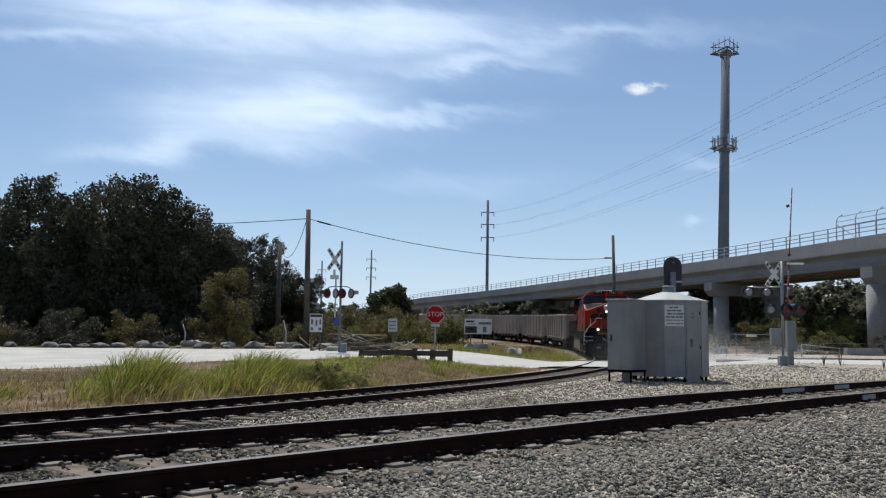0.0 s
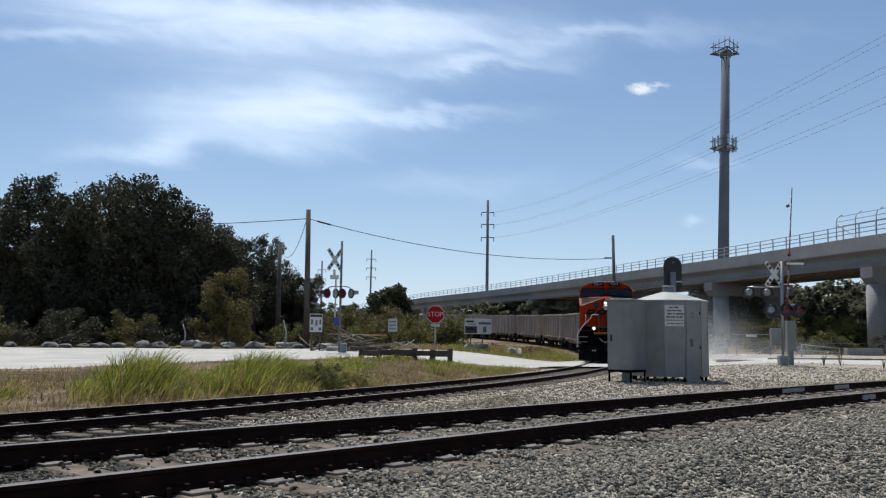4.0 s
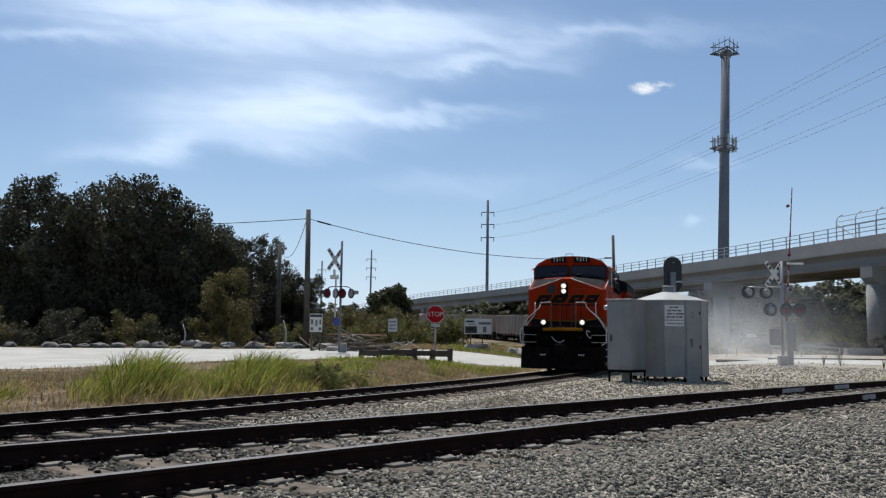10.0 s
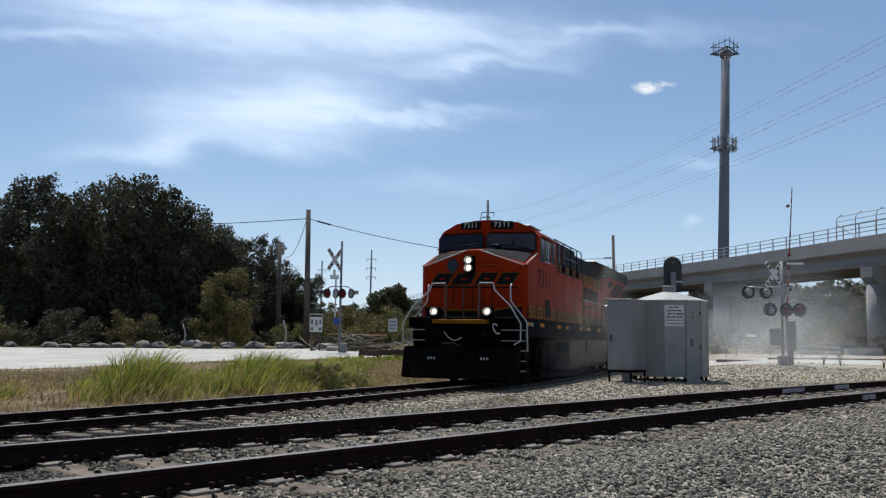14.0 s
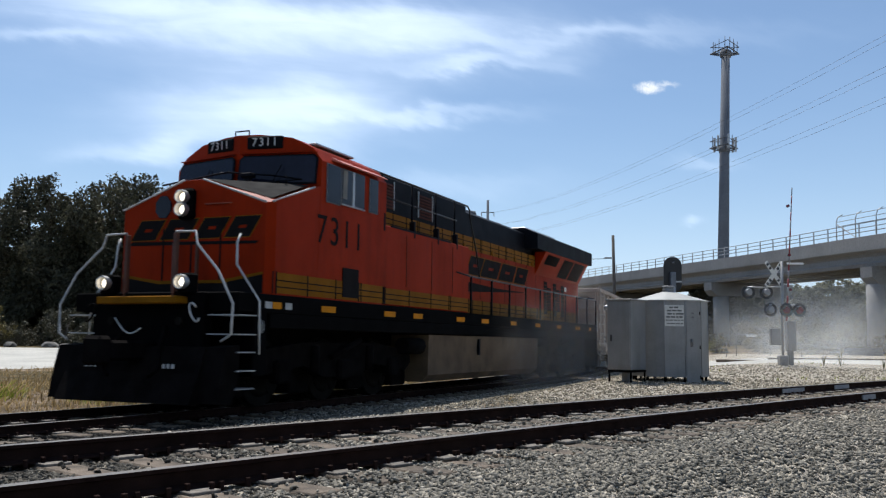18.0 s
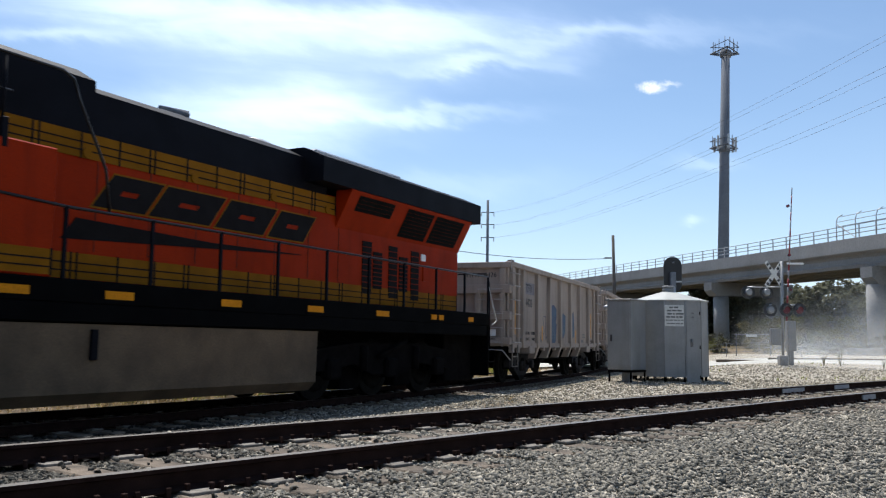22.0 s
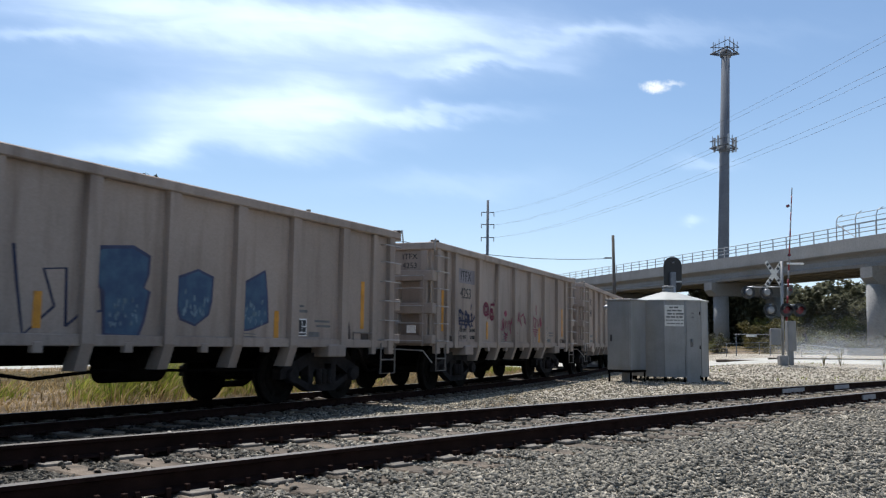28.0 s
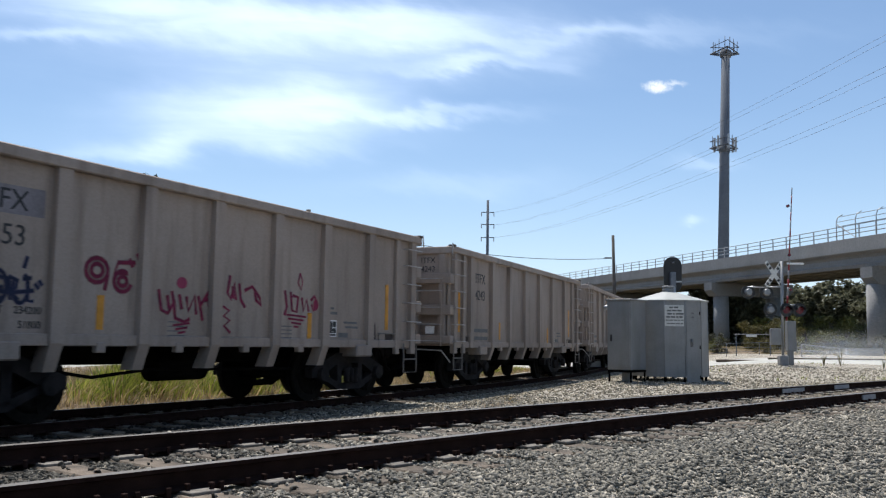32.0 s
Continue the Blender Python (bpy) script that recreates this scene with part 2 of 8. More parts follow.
def disc(bm, c, ax, r, d, n=20, mi=0, r2=None):
    """A short drum of radius r round axis ax, d long, from c."""
    ax = Vector(ax).normalized()
    return tube(bm, [Vector(c), Vector(c) + ax * d], r, n, mi, r2)


def text_mesh(name, body, size, material, parent, m, label="", ext=0.004):
    cu = bpy.data.curves.new(name, "FONT")
    cu.body, cu.size, cu.extrude, cu.align_x, cu.align_y = body, size, ext, "CENTER", "CENTER"
    tmp = bpy.data.objects.new("tmp", cu)
    scene.collection.objects.link(tmp)
    me = bpy.data.meshes.new_from_object(tmp.evaluated_get(bpy.context.evaluated_depsgraph_get()))
    bpy.data.objects.remove(tmp); bpy.data.curves.remove(cu)
    me.name = name
    me.materials.clear(); me.materials.append(material)
    ob = new(name, me)
    ob.parent = parent
    ob.matrix_local = m
    if label:
        ob["label"] = label
    return ob


def digits(name, body, size, material, parent, m, step=0.6):
    """A number painted digit by digit."""
    for i, ch in enumerate(body):
        text_mesh(name, ch, size, material, parent, m @ Matrix.Translation(((i - (len(body) - 1) / 2) * step * size, 0, 0)))


# ---- ground ----
def zone_mat():
    """Ground: grey ballast, dry dirt and grass soil, mixed by the zone laid out on the sheet; near black at the left.
    """
    m = bpy.data.materials.new("ground_cover")
    m.use_nodes = True
    n, l = m.node_tree.nodes, m.node_tree.links
    b = n["Principled BSDF"]; b.inputs["Roughness"].default_value = 0.95; b.inputs["Specular IOR Level"].default_value = 0.2
    tc = n.new("ShaderNodeTexCoord"); at = n.new("ShaderNodeAttribute"); at.attribute_name = "zone"
    sep = n.new("ShaderNodeSeparateColor"); l.new(at.outputs["Color"], sep.inputs[0])
    def tex(kind, scale, detail=6):
        t = n.new(kind); t.inputs["Scale"].default_value = scale
        if "Detail" in t.inputs:
            t.inputs["Detail"].default_value = detail
        l.new(tc.outputs["Object"], t.inputs["Vector"]); return t
    def ramp(src, stops):
        r = n.new("ShaderNodeValToRGB"); e = r.color_ramp.elements
        while len(e) < len(stops):
            e.new(0.5)
        for q, (p, c) in zip(e, stops):
            q.position, q.color = p, (*c, 1)
        l.new(src, r.inputs[0]); return r.outputs[0]
    def mixc(f, a, c):
        x = n.new("ShaderNodeMix"); x.data_type = "RGBA"; l.new(f, x.inputs[0]); l.new(a, x.inputs[6]); l.new(c, x.inputs[7]); return x.outputs[2]
    vor = tex("ShaderNodeTexVoronoi", 32); vor2 = tex("ShaderNodeTexVoronoi", 15)
    big, mid, fine = tex("ShaderNodeTexNoise", 0.35), tex("ShaderNodeTexNoise", 2.2), tex("ShaderNodeTexNoise", 30)
    vs = n.new("ShaderNodeSeparateColor"); l.new(vor.outputs["Color"], vs.inputs[0])
    bal = ramp(vs.outputs[0], [(0.0, (0.044, 0.04, 0.034)), (0.5, (0.145, 0.132, 0.108)), (1.0, (0.4, 0.36, 0.29))])
    v2 = n.new("ShaderNodeSeparateColor"); l.new(vor2.outputs["Color"], v2.inputs[0])
    vm = n.new("ShaderNodeMapRange"); vm.inputs[3].default_value = 0.55; vm.inputs[4].default_value = 1.4; l.new(v2.outputs[1], vm.inputs[0])
    vx = n.new("ShaderNodeMix"); vx.data_type = "RGBA"; vx.blend_type = "MULTIPLY"; vx.inputs[0].default_value = 1; l.new(bal, vx.inputs[6]); l.new(vm.outputs[0], vx.inputs[7]); bal = vx.outputs[2]
    warm = ramp(mid.outputs["Fac"], [(0.35, (0.12, 0.088, 0.052)), (0.55, (0.25, 0.19, 0.125)), (0.7, (0.4, 0.32, 0.22))])
    grs = ramp(mid.outputs["Fac"], [(0.35, (0.06, 0.048, 0.016)), (0.55, (0.125, 0.09, 0.036)), (0.72, (0.23, 0.165, 0.085))])
    def fac(src, off):
        a = n.new("ShaderNodeMath"); a.operation = "ADD"; l.new(src, a.inputs[0])
        s = n.new("ShaderNodeMath"); s.operation = "MULTIPLY_ADD"; l.new(big.outputs["Fac"] if off else mid.outputs["Fac"], s.inputs[0]); s.inputs[1].default_value = 0.8; s.inputs[2].default_value = -0.4
        l.new(s.outputs[0], a.inputs[1])
        r = n.new("ShaderNodeMapRange"); r.inputs[1].default_value = 0.4; r.inputs[2].default_value = 0.6; l.new(a.outputs[0], r.inputs[0]); return r.outputs[0]
    c = mixc(fac(sep.outputs[2], 0), warm, grs)
    c = mixc(fac(sep.outputs[0], 0), c, bal)
    near_black = n.new("ShaderNodeRGB"); near_black.outputs[0].default_value = (0.02, 0.017, 0.014, 1)
    c = mixc(fac(sep.outputs[1], 0), c, near_black.outputs[0])
    l.new(c, b.inputs["Base Color"])
    bp = n.new("ShaderNodeBump"); bp.inputs["Strength"].default_value = 0.9; bp.inputs["Distance"].default_value = 0.04
    l.new(vor.outputs["Distance"], bp.inputs["Height"]); l.new(bp.outputs[0], b.inputs["Normal"])
    return m


def axis_steps(lo, hi, fine_lo, fine_hi, step, grow=1.22):
    v = list(np.arange(fine_lo, fine_hi + 1e-6, step))
    s, a = step, fine_hi
    while a < hi:
        s *= grow; a += s; v.append(min(a, hi))
    s, a = step, fine_lo
    while a > lo:
        s *= grow; a -= s; v.insert(0, max(a, lo))
    return v


ROAD = [(-150, 40, 16), (-60, 37, 15), (-24, 34.6, 19), (-18, 36.2, 21.6), (-12, 37.4, 24.4), (-9.8, 40, 21), (-8, 42.5, 17), (-1, 46, 12), (5, 48, 10.5), (10, 47.5, 10), (14.5, 44.5, 13), (20, 43.5, 15), (30, 42, 15), (60, 40, 14), (150, 30, 8)]


def road_at(x):
    xs = [r[0] for r in ROAD]
    return float(np.interp(x, xs, [r[1] for r in ROAD])), float(np.interp(x, xs, [r[2] for r in ROAD]))


def side_of(x, y):
    v, th = main_at(x * 0.63 + y * 0.77)
    return (x - v.x) * -math.cos(th) + (y - v.y) * math.sin(th)


def near_side(x, y):
    """How far a place beyond the main track lies on the far side of the curved track."""
    d = np.hypot(TPX[:, 0] - x, TPX[:, 1] - y)
    i = min(int(np.argmin(d)), len(TPX) - 2)
    far = (TPX[i + 1, 0] - TPX[i, 0]) * (y - TPX[i, 1]) - (TPX[i + 1, 1] - TPX[i, 1]) * (x - TPX[i, 0]) > 0
    return side_of(x, y) + (1.0 if far else -1.0)


def build_ground():
    xs, ys = axis_steps(-2500, 2500, -24, 30, 0.4), axis_steps(-400, 4000, 1, 62, 0.4)
    verts, zone = [], []
    for y in ys:
        for x in xs:
            z = ground_z(x, y)
            verts.append((x, y, z))
            dm, _ = near_track(x, y, MPX); dt, _ = near_track(x, y, TPX)
            bal = max(1 - ease(dm, 3.0, 5.5), (1 - ease(dt, 1.6, 2.6)) * (1 - ease(y, 44, 48)))
            # beyond the main track the ground goes near black towards the left
            dark_left = ease(-x / max(y, 1.0), 0.15, 0.3) * (1 - ease(y, 24, 30)) * ease(dm, 0.2, 1.0) * (0.0 if side_of(x, y) < 0 else 1.0) * (1 - ease(dt, 1.5, 2.1) * ease(-side_of(x, y) + near_side(x, y), 0.0, 0.3))
            # gravel apron on the near side of the main track and round the cabinets
            v, th = main_at(x * 0.63 + y * 0.77)
            side = (x - v.x) * -math.cos(th) + (y - v.y) * math.sin(th)
            if side < 0:
                bal = 1.0
            if x > 1.2 and y < 34 and side > 0:
                bal = max(bal, ease(x - (y - 18) * 0.25, 0.5, 2.0) * 0.9)
            if x > 8 and y < 62:
                bal = max(bal, ease(x, 8, 10) * (0.75 + 0.3 * noise.noise((x * 0.3, y * 0.3, 9))))
            zone.append((bal, dark_left, ease(noise.noise((x * 0.12, y * 0.12, 7)) + 0.35, 0, 0.5), 1))
    nx = len(xs)
    faces = [(j * nx + i, j * nx + i + 1, (j + 1) * nx + i + 1, (j + 1) * nx + i) for j in range(len(ys) - 1) for i in range(nx - 1)]
    me = bpy.data.meshes.new("ground")
    me.from_pydata(verts, [], faces)
    at = me.color_attributes.new("zone", "FLOAT_COLOR", "POINT")
    at.data.foreach_set("color", np.array(zone, dtype=np.float32).ravel())
    me.shade_smooth()
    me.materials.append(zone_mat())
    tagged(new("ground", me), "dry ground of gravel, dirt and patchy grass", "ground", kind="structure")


build_ground()

M_ROAD = mat("white_limestone_gravel", (0.44, 0.43, 0.385), 0.95, 0, 0.18, 0.6, 0.5, 25, grain=0.15)


def build_road():
    bm = bmesh.new()
    rows = []
    for x in list(np.arange(-150, -30, 3)) + list(np.arange(-30, 60, 0.6)) + list(np.arange(60, 150, 3)):
        yc, w = road_at(x)
        row = []
        for j in range(21):
            u = j / 20 - 0.5
            y = yc + u * w + (abs(u) > 0.45) * 0.5 * noise.noise((x * 0.5, u * 9, 2))
            dt, zt = near_track(x, y, TPX)
            z = ground_z(x, y) + 0.02 - 0.05 * (abs(u) > 0.49)
            bt = 1 - ease(dt, 1.7, 3.6)
            row.append(bm.verts.new((x, y, z + (zt - 0.045 - z) * bt)))
        rows.append(row)
    for A, B in zip(rows, rows[1:]):
        for j in range(20):
            bm.faces.new((A[j], B[j], B[j + 1], A[j + 1])).smooth = True
    tagged(part("road", bm, M_ROAD), "dusty white gravel road over the crossing", "road", kind="structure")


build_road()

# ---- rails and ties ----
RAIL_PROF = [(p, q * 0.68) for p, q in [(-0.036, 0), (0.036, 0), (0.036, -0.03), (0.01, -0.045), (0.008, -0.14), (0.07, -0.158), (0.07, -0.172), (-0.07, -0.172), (-0.07, -0.158), (-0.008, -0.14), (-0.01, -0.045), (-0.036, -0.03)]]


def build_rail(name, at, s0, s1, off, parent, step=1.0):
    bm = bmesh.new()
    rings = []
    for s in np.arange(s0, s1 + 1e-6, step):
        v, a = at(s)
        n = Vector((-math.cos(a), math.sin(a), 0))
        rings.append([bm.verts.new(v + n * (off + p) + Vector((0, 0, q))) for p, q in RAIL_PROF])
    k = len(RAIL_PROF)
    for A, B in zip(rings, rings[1:]):
        for j in range(k):
            fc = bm.faces.new((A[j], B[j], B[(j + 1) % k], A[(j + 1) % k])); fc.material_index = 1 if j == 0 else 0
    bm.faces.new(rings[0]); bm.faces.new(rings[-1][::-1])
    bmesh.ops.recalc_face_normals(bm, faces=bm.faces)
    return part(name, bm, [M_RAIL, M_RAILTOP], parent)


main_track = thing("main_track", Matrix(), "straight rusty main line track on wooden ties", "railway track", kind="structure")
curve_track = thing("curve_track", Matrix(), "curved rusty track on wooden ties in darker ballast", "railway track", kind="structure")
for off in (-0.7525, 0.7525):
    build_rail("rail", main_at, -30, 110, off, main_track)
    build_rail("rail", train_at, -70, 210, off, curve_track)


def tie_mesh(w=0.23, d=0.18, ln=2.59):
    bm = bmesh.new(); box(bm, -ln / 2, ln / 2, -w / 2, w / 2, -d, 0, 0.012)
    me = bpy.data.meshes.new("tie"); bm.to_mesh(me); bm.free(); me.materials.append(M_TIE)
    return me


TIE = tie_mesh()
rng = random.Random(5)


def lay_ties(at, s0, s1, step, parent):
    s = s0
    while s < s1:
        v, a = at(s)
        ob = new("tie", TIE); ob.parent = parent
        ob.matrix_local = Matrix.Translation(v + Vector((0, 0, -0.128 - rng.random() * 0.014))) @ Matrix.Rotation(-a + rng.uniform(-0.02, 0.02), 4, "Z")
        s += step


lay_ties(main_at, -8, 60, 0.495, main_track)
lay_ties(train_at, -18, 60, 0.51, curve_track)
# ---- train ----
def rail_pose(sa, sb, mid):
    """Pose of a vehicle whose trucks stand at sa (front) and sb (rear) along the curved track."""
    A, B = train_at(sa)[0], train_at(sb)[0]
    f = (A - B).normalized()
    l = Vector((0, 0, 1)).cross(f).normalized()
    u = f.cross(l)
    m = Matrix((f, l, u)).transposed().to_4x4()
    m.translation = A + (B - A) * mid
    return m


LOCO_L, CAR_P, CAR_B, GAP0 = 22.3, 12.78, 11.3, 1.38
WHEEL_R, CAR_WHEEL_R = 0.53, 0.46


def loco_pose(t):
    s = nose(t)
    return rail_pose(s + 4.6, s + 17.7, (11.15 - 4.6) / 13.1)


def car_pose(k, t):
    s = nose(t) + LOCO_L + GAP0 + (k - 1) * CAR_P
    return rail_pose(s + 2.0, s + CAR_B - 2.0, 0.5)


def quad(bm, pts, mi=0):
    fc = bm.faces.new([bm.verts.new(p) for p in pts]); fc.material_index = mi
    return fc


def slab(bm, poly, y0, y1, mi=0):
    """A plate whose outline is given in (x, z), from y0 to y1."""
    return prism(bm, poly, y0, y1, "y", mi)


def both(fn):
    for sy in (1, -1):
        fn(sy)


def wheelset(name, r, parent, x):
    bm = bmesh.new()
    for sy in (1, -1):
        tube(bm, [(0, sy * 0.7, 0), (0, sy * 0.725, 0)], r + 0.028, 28)
        tube(bm, [(0, sy * 0.72, 0), (0, sy * 0.825, 0)], r, 28)
        tube(bm, [(0, sy * 0.82, 0), (0, sy * 0.84, 0)], r * 0.8, 28, r2=r * 0.55)
        tube(bm, [(0, sy * 0.83, 0), (0, sy * 1.02, 0)], 0.11, 12)
        for q in range(3):
            a = q * 2.1
            box(bm, -0.03, 0.03, min(sy * 0.826, sy * 0.845), max(sy * 0.826, sy * 0.845), 0.12, r * 0.78, 0, 0, Matrix.Rotation(a, 4, "Y"))
    tube(bm, [(0, -0.75, 0), (0, 0.75, 0)], 0.09, 12)
    ob = part(name, bm, M_WHEEL, parent)
    ob.location = (x, 0, r)
    return ob


M_WHEEL = mat("dark_wheel_steel", (0.014, 0.012, 0.01), 0.8, 0.0, 0.4, 8, 0.1, 60, spec=0.05)
M_LAMP = mat("lit_headlamp_lens", (1, 0.95, 0.85), 0.2, 0, 0, 3, 0, 10, emit=((1.0, 0.85, 0.62), 2.2))
# the bowl's reflected lamplight is put in as a faint glow of its own
M_LENSR = mat("glowing_reflector_bowl", (0.85, 0.8, 0.7), 0.25, 0.5, 0.1, 5, 0, 60, emit=((1.0, 0.85, 0.62), 0.15))
M_ALU = mat("bare_aluminium_frame", (0.5, 0.5, 0.5), 0.4, 0.8, 0.1, 5, 0.02, 60)
M_RAILW = mat("white_handrail_paint", (0.5, 0.49, 0.47), 0.55, 0, 0.15, 6, 0.02, 60)
M_DKRED = mat("faded_orange_post_paint", (0.3, 0.06, 0.02), 0.55, 0, 0.2, 4, 0.05, 60)
M_LOGO = mat("black_marking_film", (0.012, 0.01, 0.01), 0.7, 0, 0.2, 4, 0.0, 60, spec=0.06)
M_NTOP = mat("grey_non_slip_deck", (0.035, 0.034, 0.033), 0.9, 0, 0.3, 5, 0.2, 90, spec=0.06)
M_BOARD = mat("number_board_face", (0.008, 0.008, 0.009), 0.7, 0, 0.1, 4, 0, 60, spec=0.04)
M_REFLECT = mat("amber_reflector_strip", (0.66, 0.24, 0.004), 0.6, 0, 0.12, 4, 0.0, 60, spec=0.1)
M_LOUVRE = mat("dark_red_brown_louvre", (0.09, 0.028, 0.018), 0.6, 0, 0.3, 4, 0.02, 60, spec=0.1)
M_HRAIL = mat("worn_black_handrail", (0.012, 0.012, 0.014), 0.35, 0.3, 0.3, 6, 0.02, 60)
M_POST = mat("rusty_brown_post", (0.1, 0.032, 0.014), 0.6, 0, 0.3, 4, 0.05, 60)
M_BLIND = mat("grey_cab_blind", (0.2, 0.19, 0.17), 0.7, 0, 0.2, 4, 0.0, 60)
M_BDIGIT = mat("dim_white_board_digits", (0.6, 0.6, 0.58), 0.6, 0, 0.1, 4, 0, 60)
# the pink holds the sunlight on the awning as colour
M_AWNING = mat("sunlit_pink_awning", (0.62, 0.2, 0.14), 0.5, 0, 0.1, 3, 0.02, 60)

loco = thing("locomotive", loco_pose(0), "orange and black diesel freight locomotive with yellow stripes and lit headlights", "locomotive")


REFLECTORS = ((9.04, 0.23), (7.55, 0.45), (5.33, 0.45), (4.1, 0.43), (1.88, 0.45), (0.37, 0.45), (-1.68, 0.42), (-3.72, 0.43), (-5.8, 0.43), (-7.77, 0.22), (-8.08, 0.2), (-9.46, 0.24))
PLATES = (9.26, 8.73)


def slit_block(bm, x0, w, za, zb, slant, e, at, thick):
    """A slanted block with a horizontal slit in it; e widens it, at() sets it on its wall."""
    h = zb - za
    def row(u0, u1, f0, f1):
        q = [at(x0 + u + math.copysign(slant, w) * f, za + h * f) for u, f in ((u0, f0), (u1, f0), (u1, f1), (u0, f1))]
        a = [bm.verts.new(p) for p in q]; b = [bm.verts.new(Vector(p) + Vector(thick)) for p in q]
        bm.faces.new(a); bm.faces.new(b[::-1])
        for i in range(4):
            bm.faces.new((a[i], b[i], b[(i + 1) % 4], a[(i + 1) % 4]))
    d = math.copysign(e, w)
    for u0, u1, f0, f1 in ((-d, w + d, -e / h, 0.42), (-d, w * 0.34, 0.42, 0.58), (w * 0.66, w + d, 0.42, 0.58), (-d, w + d, 0.58, 1 + e / h)):
        row(u0, u1, f0, f1)
    bmesh.ops.remove_doubles(bm, verts=bm.verts, dist=0.0005)
    bmesh.ops.recalc_face_normals(bm, faces=bm.faces)


def ring(bm, x0, x1, y, z, ro, ri, n=22):
    """A short open tube along x with wall thickness."""
    L = [[bm.verts.new((x, y + r * math.cos(a), z + r * math.sin(a))) for a in (6.2832 * k / n for k in range(n))] for x, r in ((x0, ro), (x1, ro), (x1, ri), (x0, ri))]
    for A, B in zip(L, L[1:] + L[:1]):
        for k in range(n):
            bm.faces.new((A[k], A[(k + 1) % n], B[(k + 1) % n], B[k]))
    bmesh.ops.recalc_face_normals(bm, faces=bm.faces)


def build_loco(T):
    FL = 1.47     # flush side
    # underframe and sill
    bm = bmesh.new(); box(bm, -10.45, 10.0, -1.5, 1.5, 1.42, 1.7, 0.015); part("underframe", bm, M_SILL, T)
    for s in (1, -1):
        bm = bmesh.new(); box(bm, -10.3, 9.2, min(s * 1.3, s * 1.498), max(s * 1.3, s * 1.498), 1.2, 1.42, 0.01); part("side_sill", bm, M_SILL, T)
    bm = bmesh.new(); box(bm, -9.6, 9.4, -0.6, 0.6, 0.95, 1.42, 0.02); part("center_sill", bm, M_UNDER, T)
    # amber reflector plates along the sill
    for x, ln in REFLECTORS:
        bm = bmesh.new(); box(bm, x - ln / 2, x + ln / 2, 1.498, 1.508, 1.49, 1.59, 0.0); part("reflector", bm, M_REFLECT, T)
    for x in PLATES:
        bm = bmesh.new(); box(bm, x - 0.09, x + 0.09, 1.498, 1.508, 1.49, 1.59, 0.0); part("data_plate", bm, M_STEEL, T)
    bm = bmesh.new(); disc(bm, (9.45, 1.5, 1.22), (0, 1, 0), 0.1, 0.02, 16); part("fuel_gauge", bm, M_STEEL, T)
    # nose: raised, sloping back to the windshield, peaked across
    bm = bmesh.new()
    sec = lambda x, ze, zp, w: [(x, -w, 1.7), (x, w, 1.7), (x, w, ze), (x, 0.18, zp), (x, -0.18, zp), (x, -w, ze)]
    rings = [[bm.verts.new(p) for p in sec(x, ze, zp, w)] for x, ze, zp, w in ((9.2, 3.08, 3.5, 1.36), (9.08, 3.12, 3.53, FL), (7.6, 3.62, 3.72, FL - 0.004))]
    for A, B in zip(rings, rings[1:]):
        for j in range(6):
            bm.faces.new((A[j], B[j], B[(j + 1) % 6], A[(j + 1) % 6]))
    bm.faces.new(rings[0][::-1]); bm.faces.new(rings[-1])
    bmesh.ops.recalc_face_normals(bm, faces=bm.faces)
    nose_ob = part("nose", bm, M_ORANGE, T)
    bm = bmesh.new()
    both(lambda s: tube(bm, [(9.2, s * 1.36, 3.09), (9.2, s * 0.18, 3.51)], 0.018, 6))
    both(lambda s: tube(bm, [(9.15, s * 1.45, 3.1), (8.02, s * 1.47, 3.5)], 0.016, 6))
    part("nose_edge_trim", bm, M_RAILW, nose_ob, "thin white strip along the edge of the nose")
    # anti-glare top of the nose
    bm = bmesh.new()
    both(lambda s: quad(bm, [(9.12, s * 0.2, 3.525), (8.03, s * 0.2, 3.67), (8.03, s * 1.36, 3.535), (9.06, s * 1.36, 3.17)]))
    part("nose_top", bm, M_NTOP, nose_ob, "grey non-slip top of the nose")
    bm = bmesh.new(); prism(bm, [(-0.57 + 0.16 * math.cos(a), 3.1 + 0.19 * math.sin(a)) for a in np.linspace(0.39, 5.89, 8)], 9.19, 9.225, "x"); part("nose_window", bm, M_GLASS, nose_ob)
    # nose door recess seams
    for y in (-0.55, 0.55, 0.0):
        bm = bmesh.new(); box(bm, 9.195, 9.212, y - 0.012, y + 0.012, 1.75, 2.75 if y else 2.5); part("door_seam", bm, M_LOGO, nose_ob)
    bm = bmesh.new(); box(bm, 9.195, 9.24, 0.25, 0.75, 3.1, 3.115, 0); part("grab_iron", bm, M_DKRED, nose_ob)
    bm = bmesh.new()
    prism(bm, [(-1.34, 1.72), (1.34, 1.72), (1.34, 2.0), (0.6, 1.88), (-0.6, 1.88), (-1.34, 2.0)], 9.195, 9.21, "x"); part("lower_panel", bm, M_LOGO, nose_ob)
    bm = bmesh.new(); prism(bm, [(-1.34, 2.0), (-0.6, 1.88), (0.6, 1.88), (1.34, 2.0), (1.34, 2.04), (0.6, 1.93), (-0.6, 1.93), (-1.34, 2.04)], 9.2, 9.216, "x"); part("lower_stripe", bm, M_YELLOW, nose_ob)
    # nose emblem as plain slanted shapes, each with a slit
    x0 = -1.2
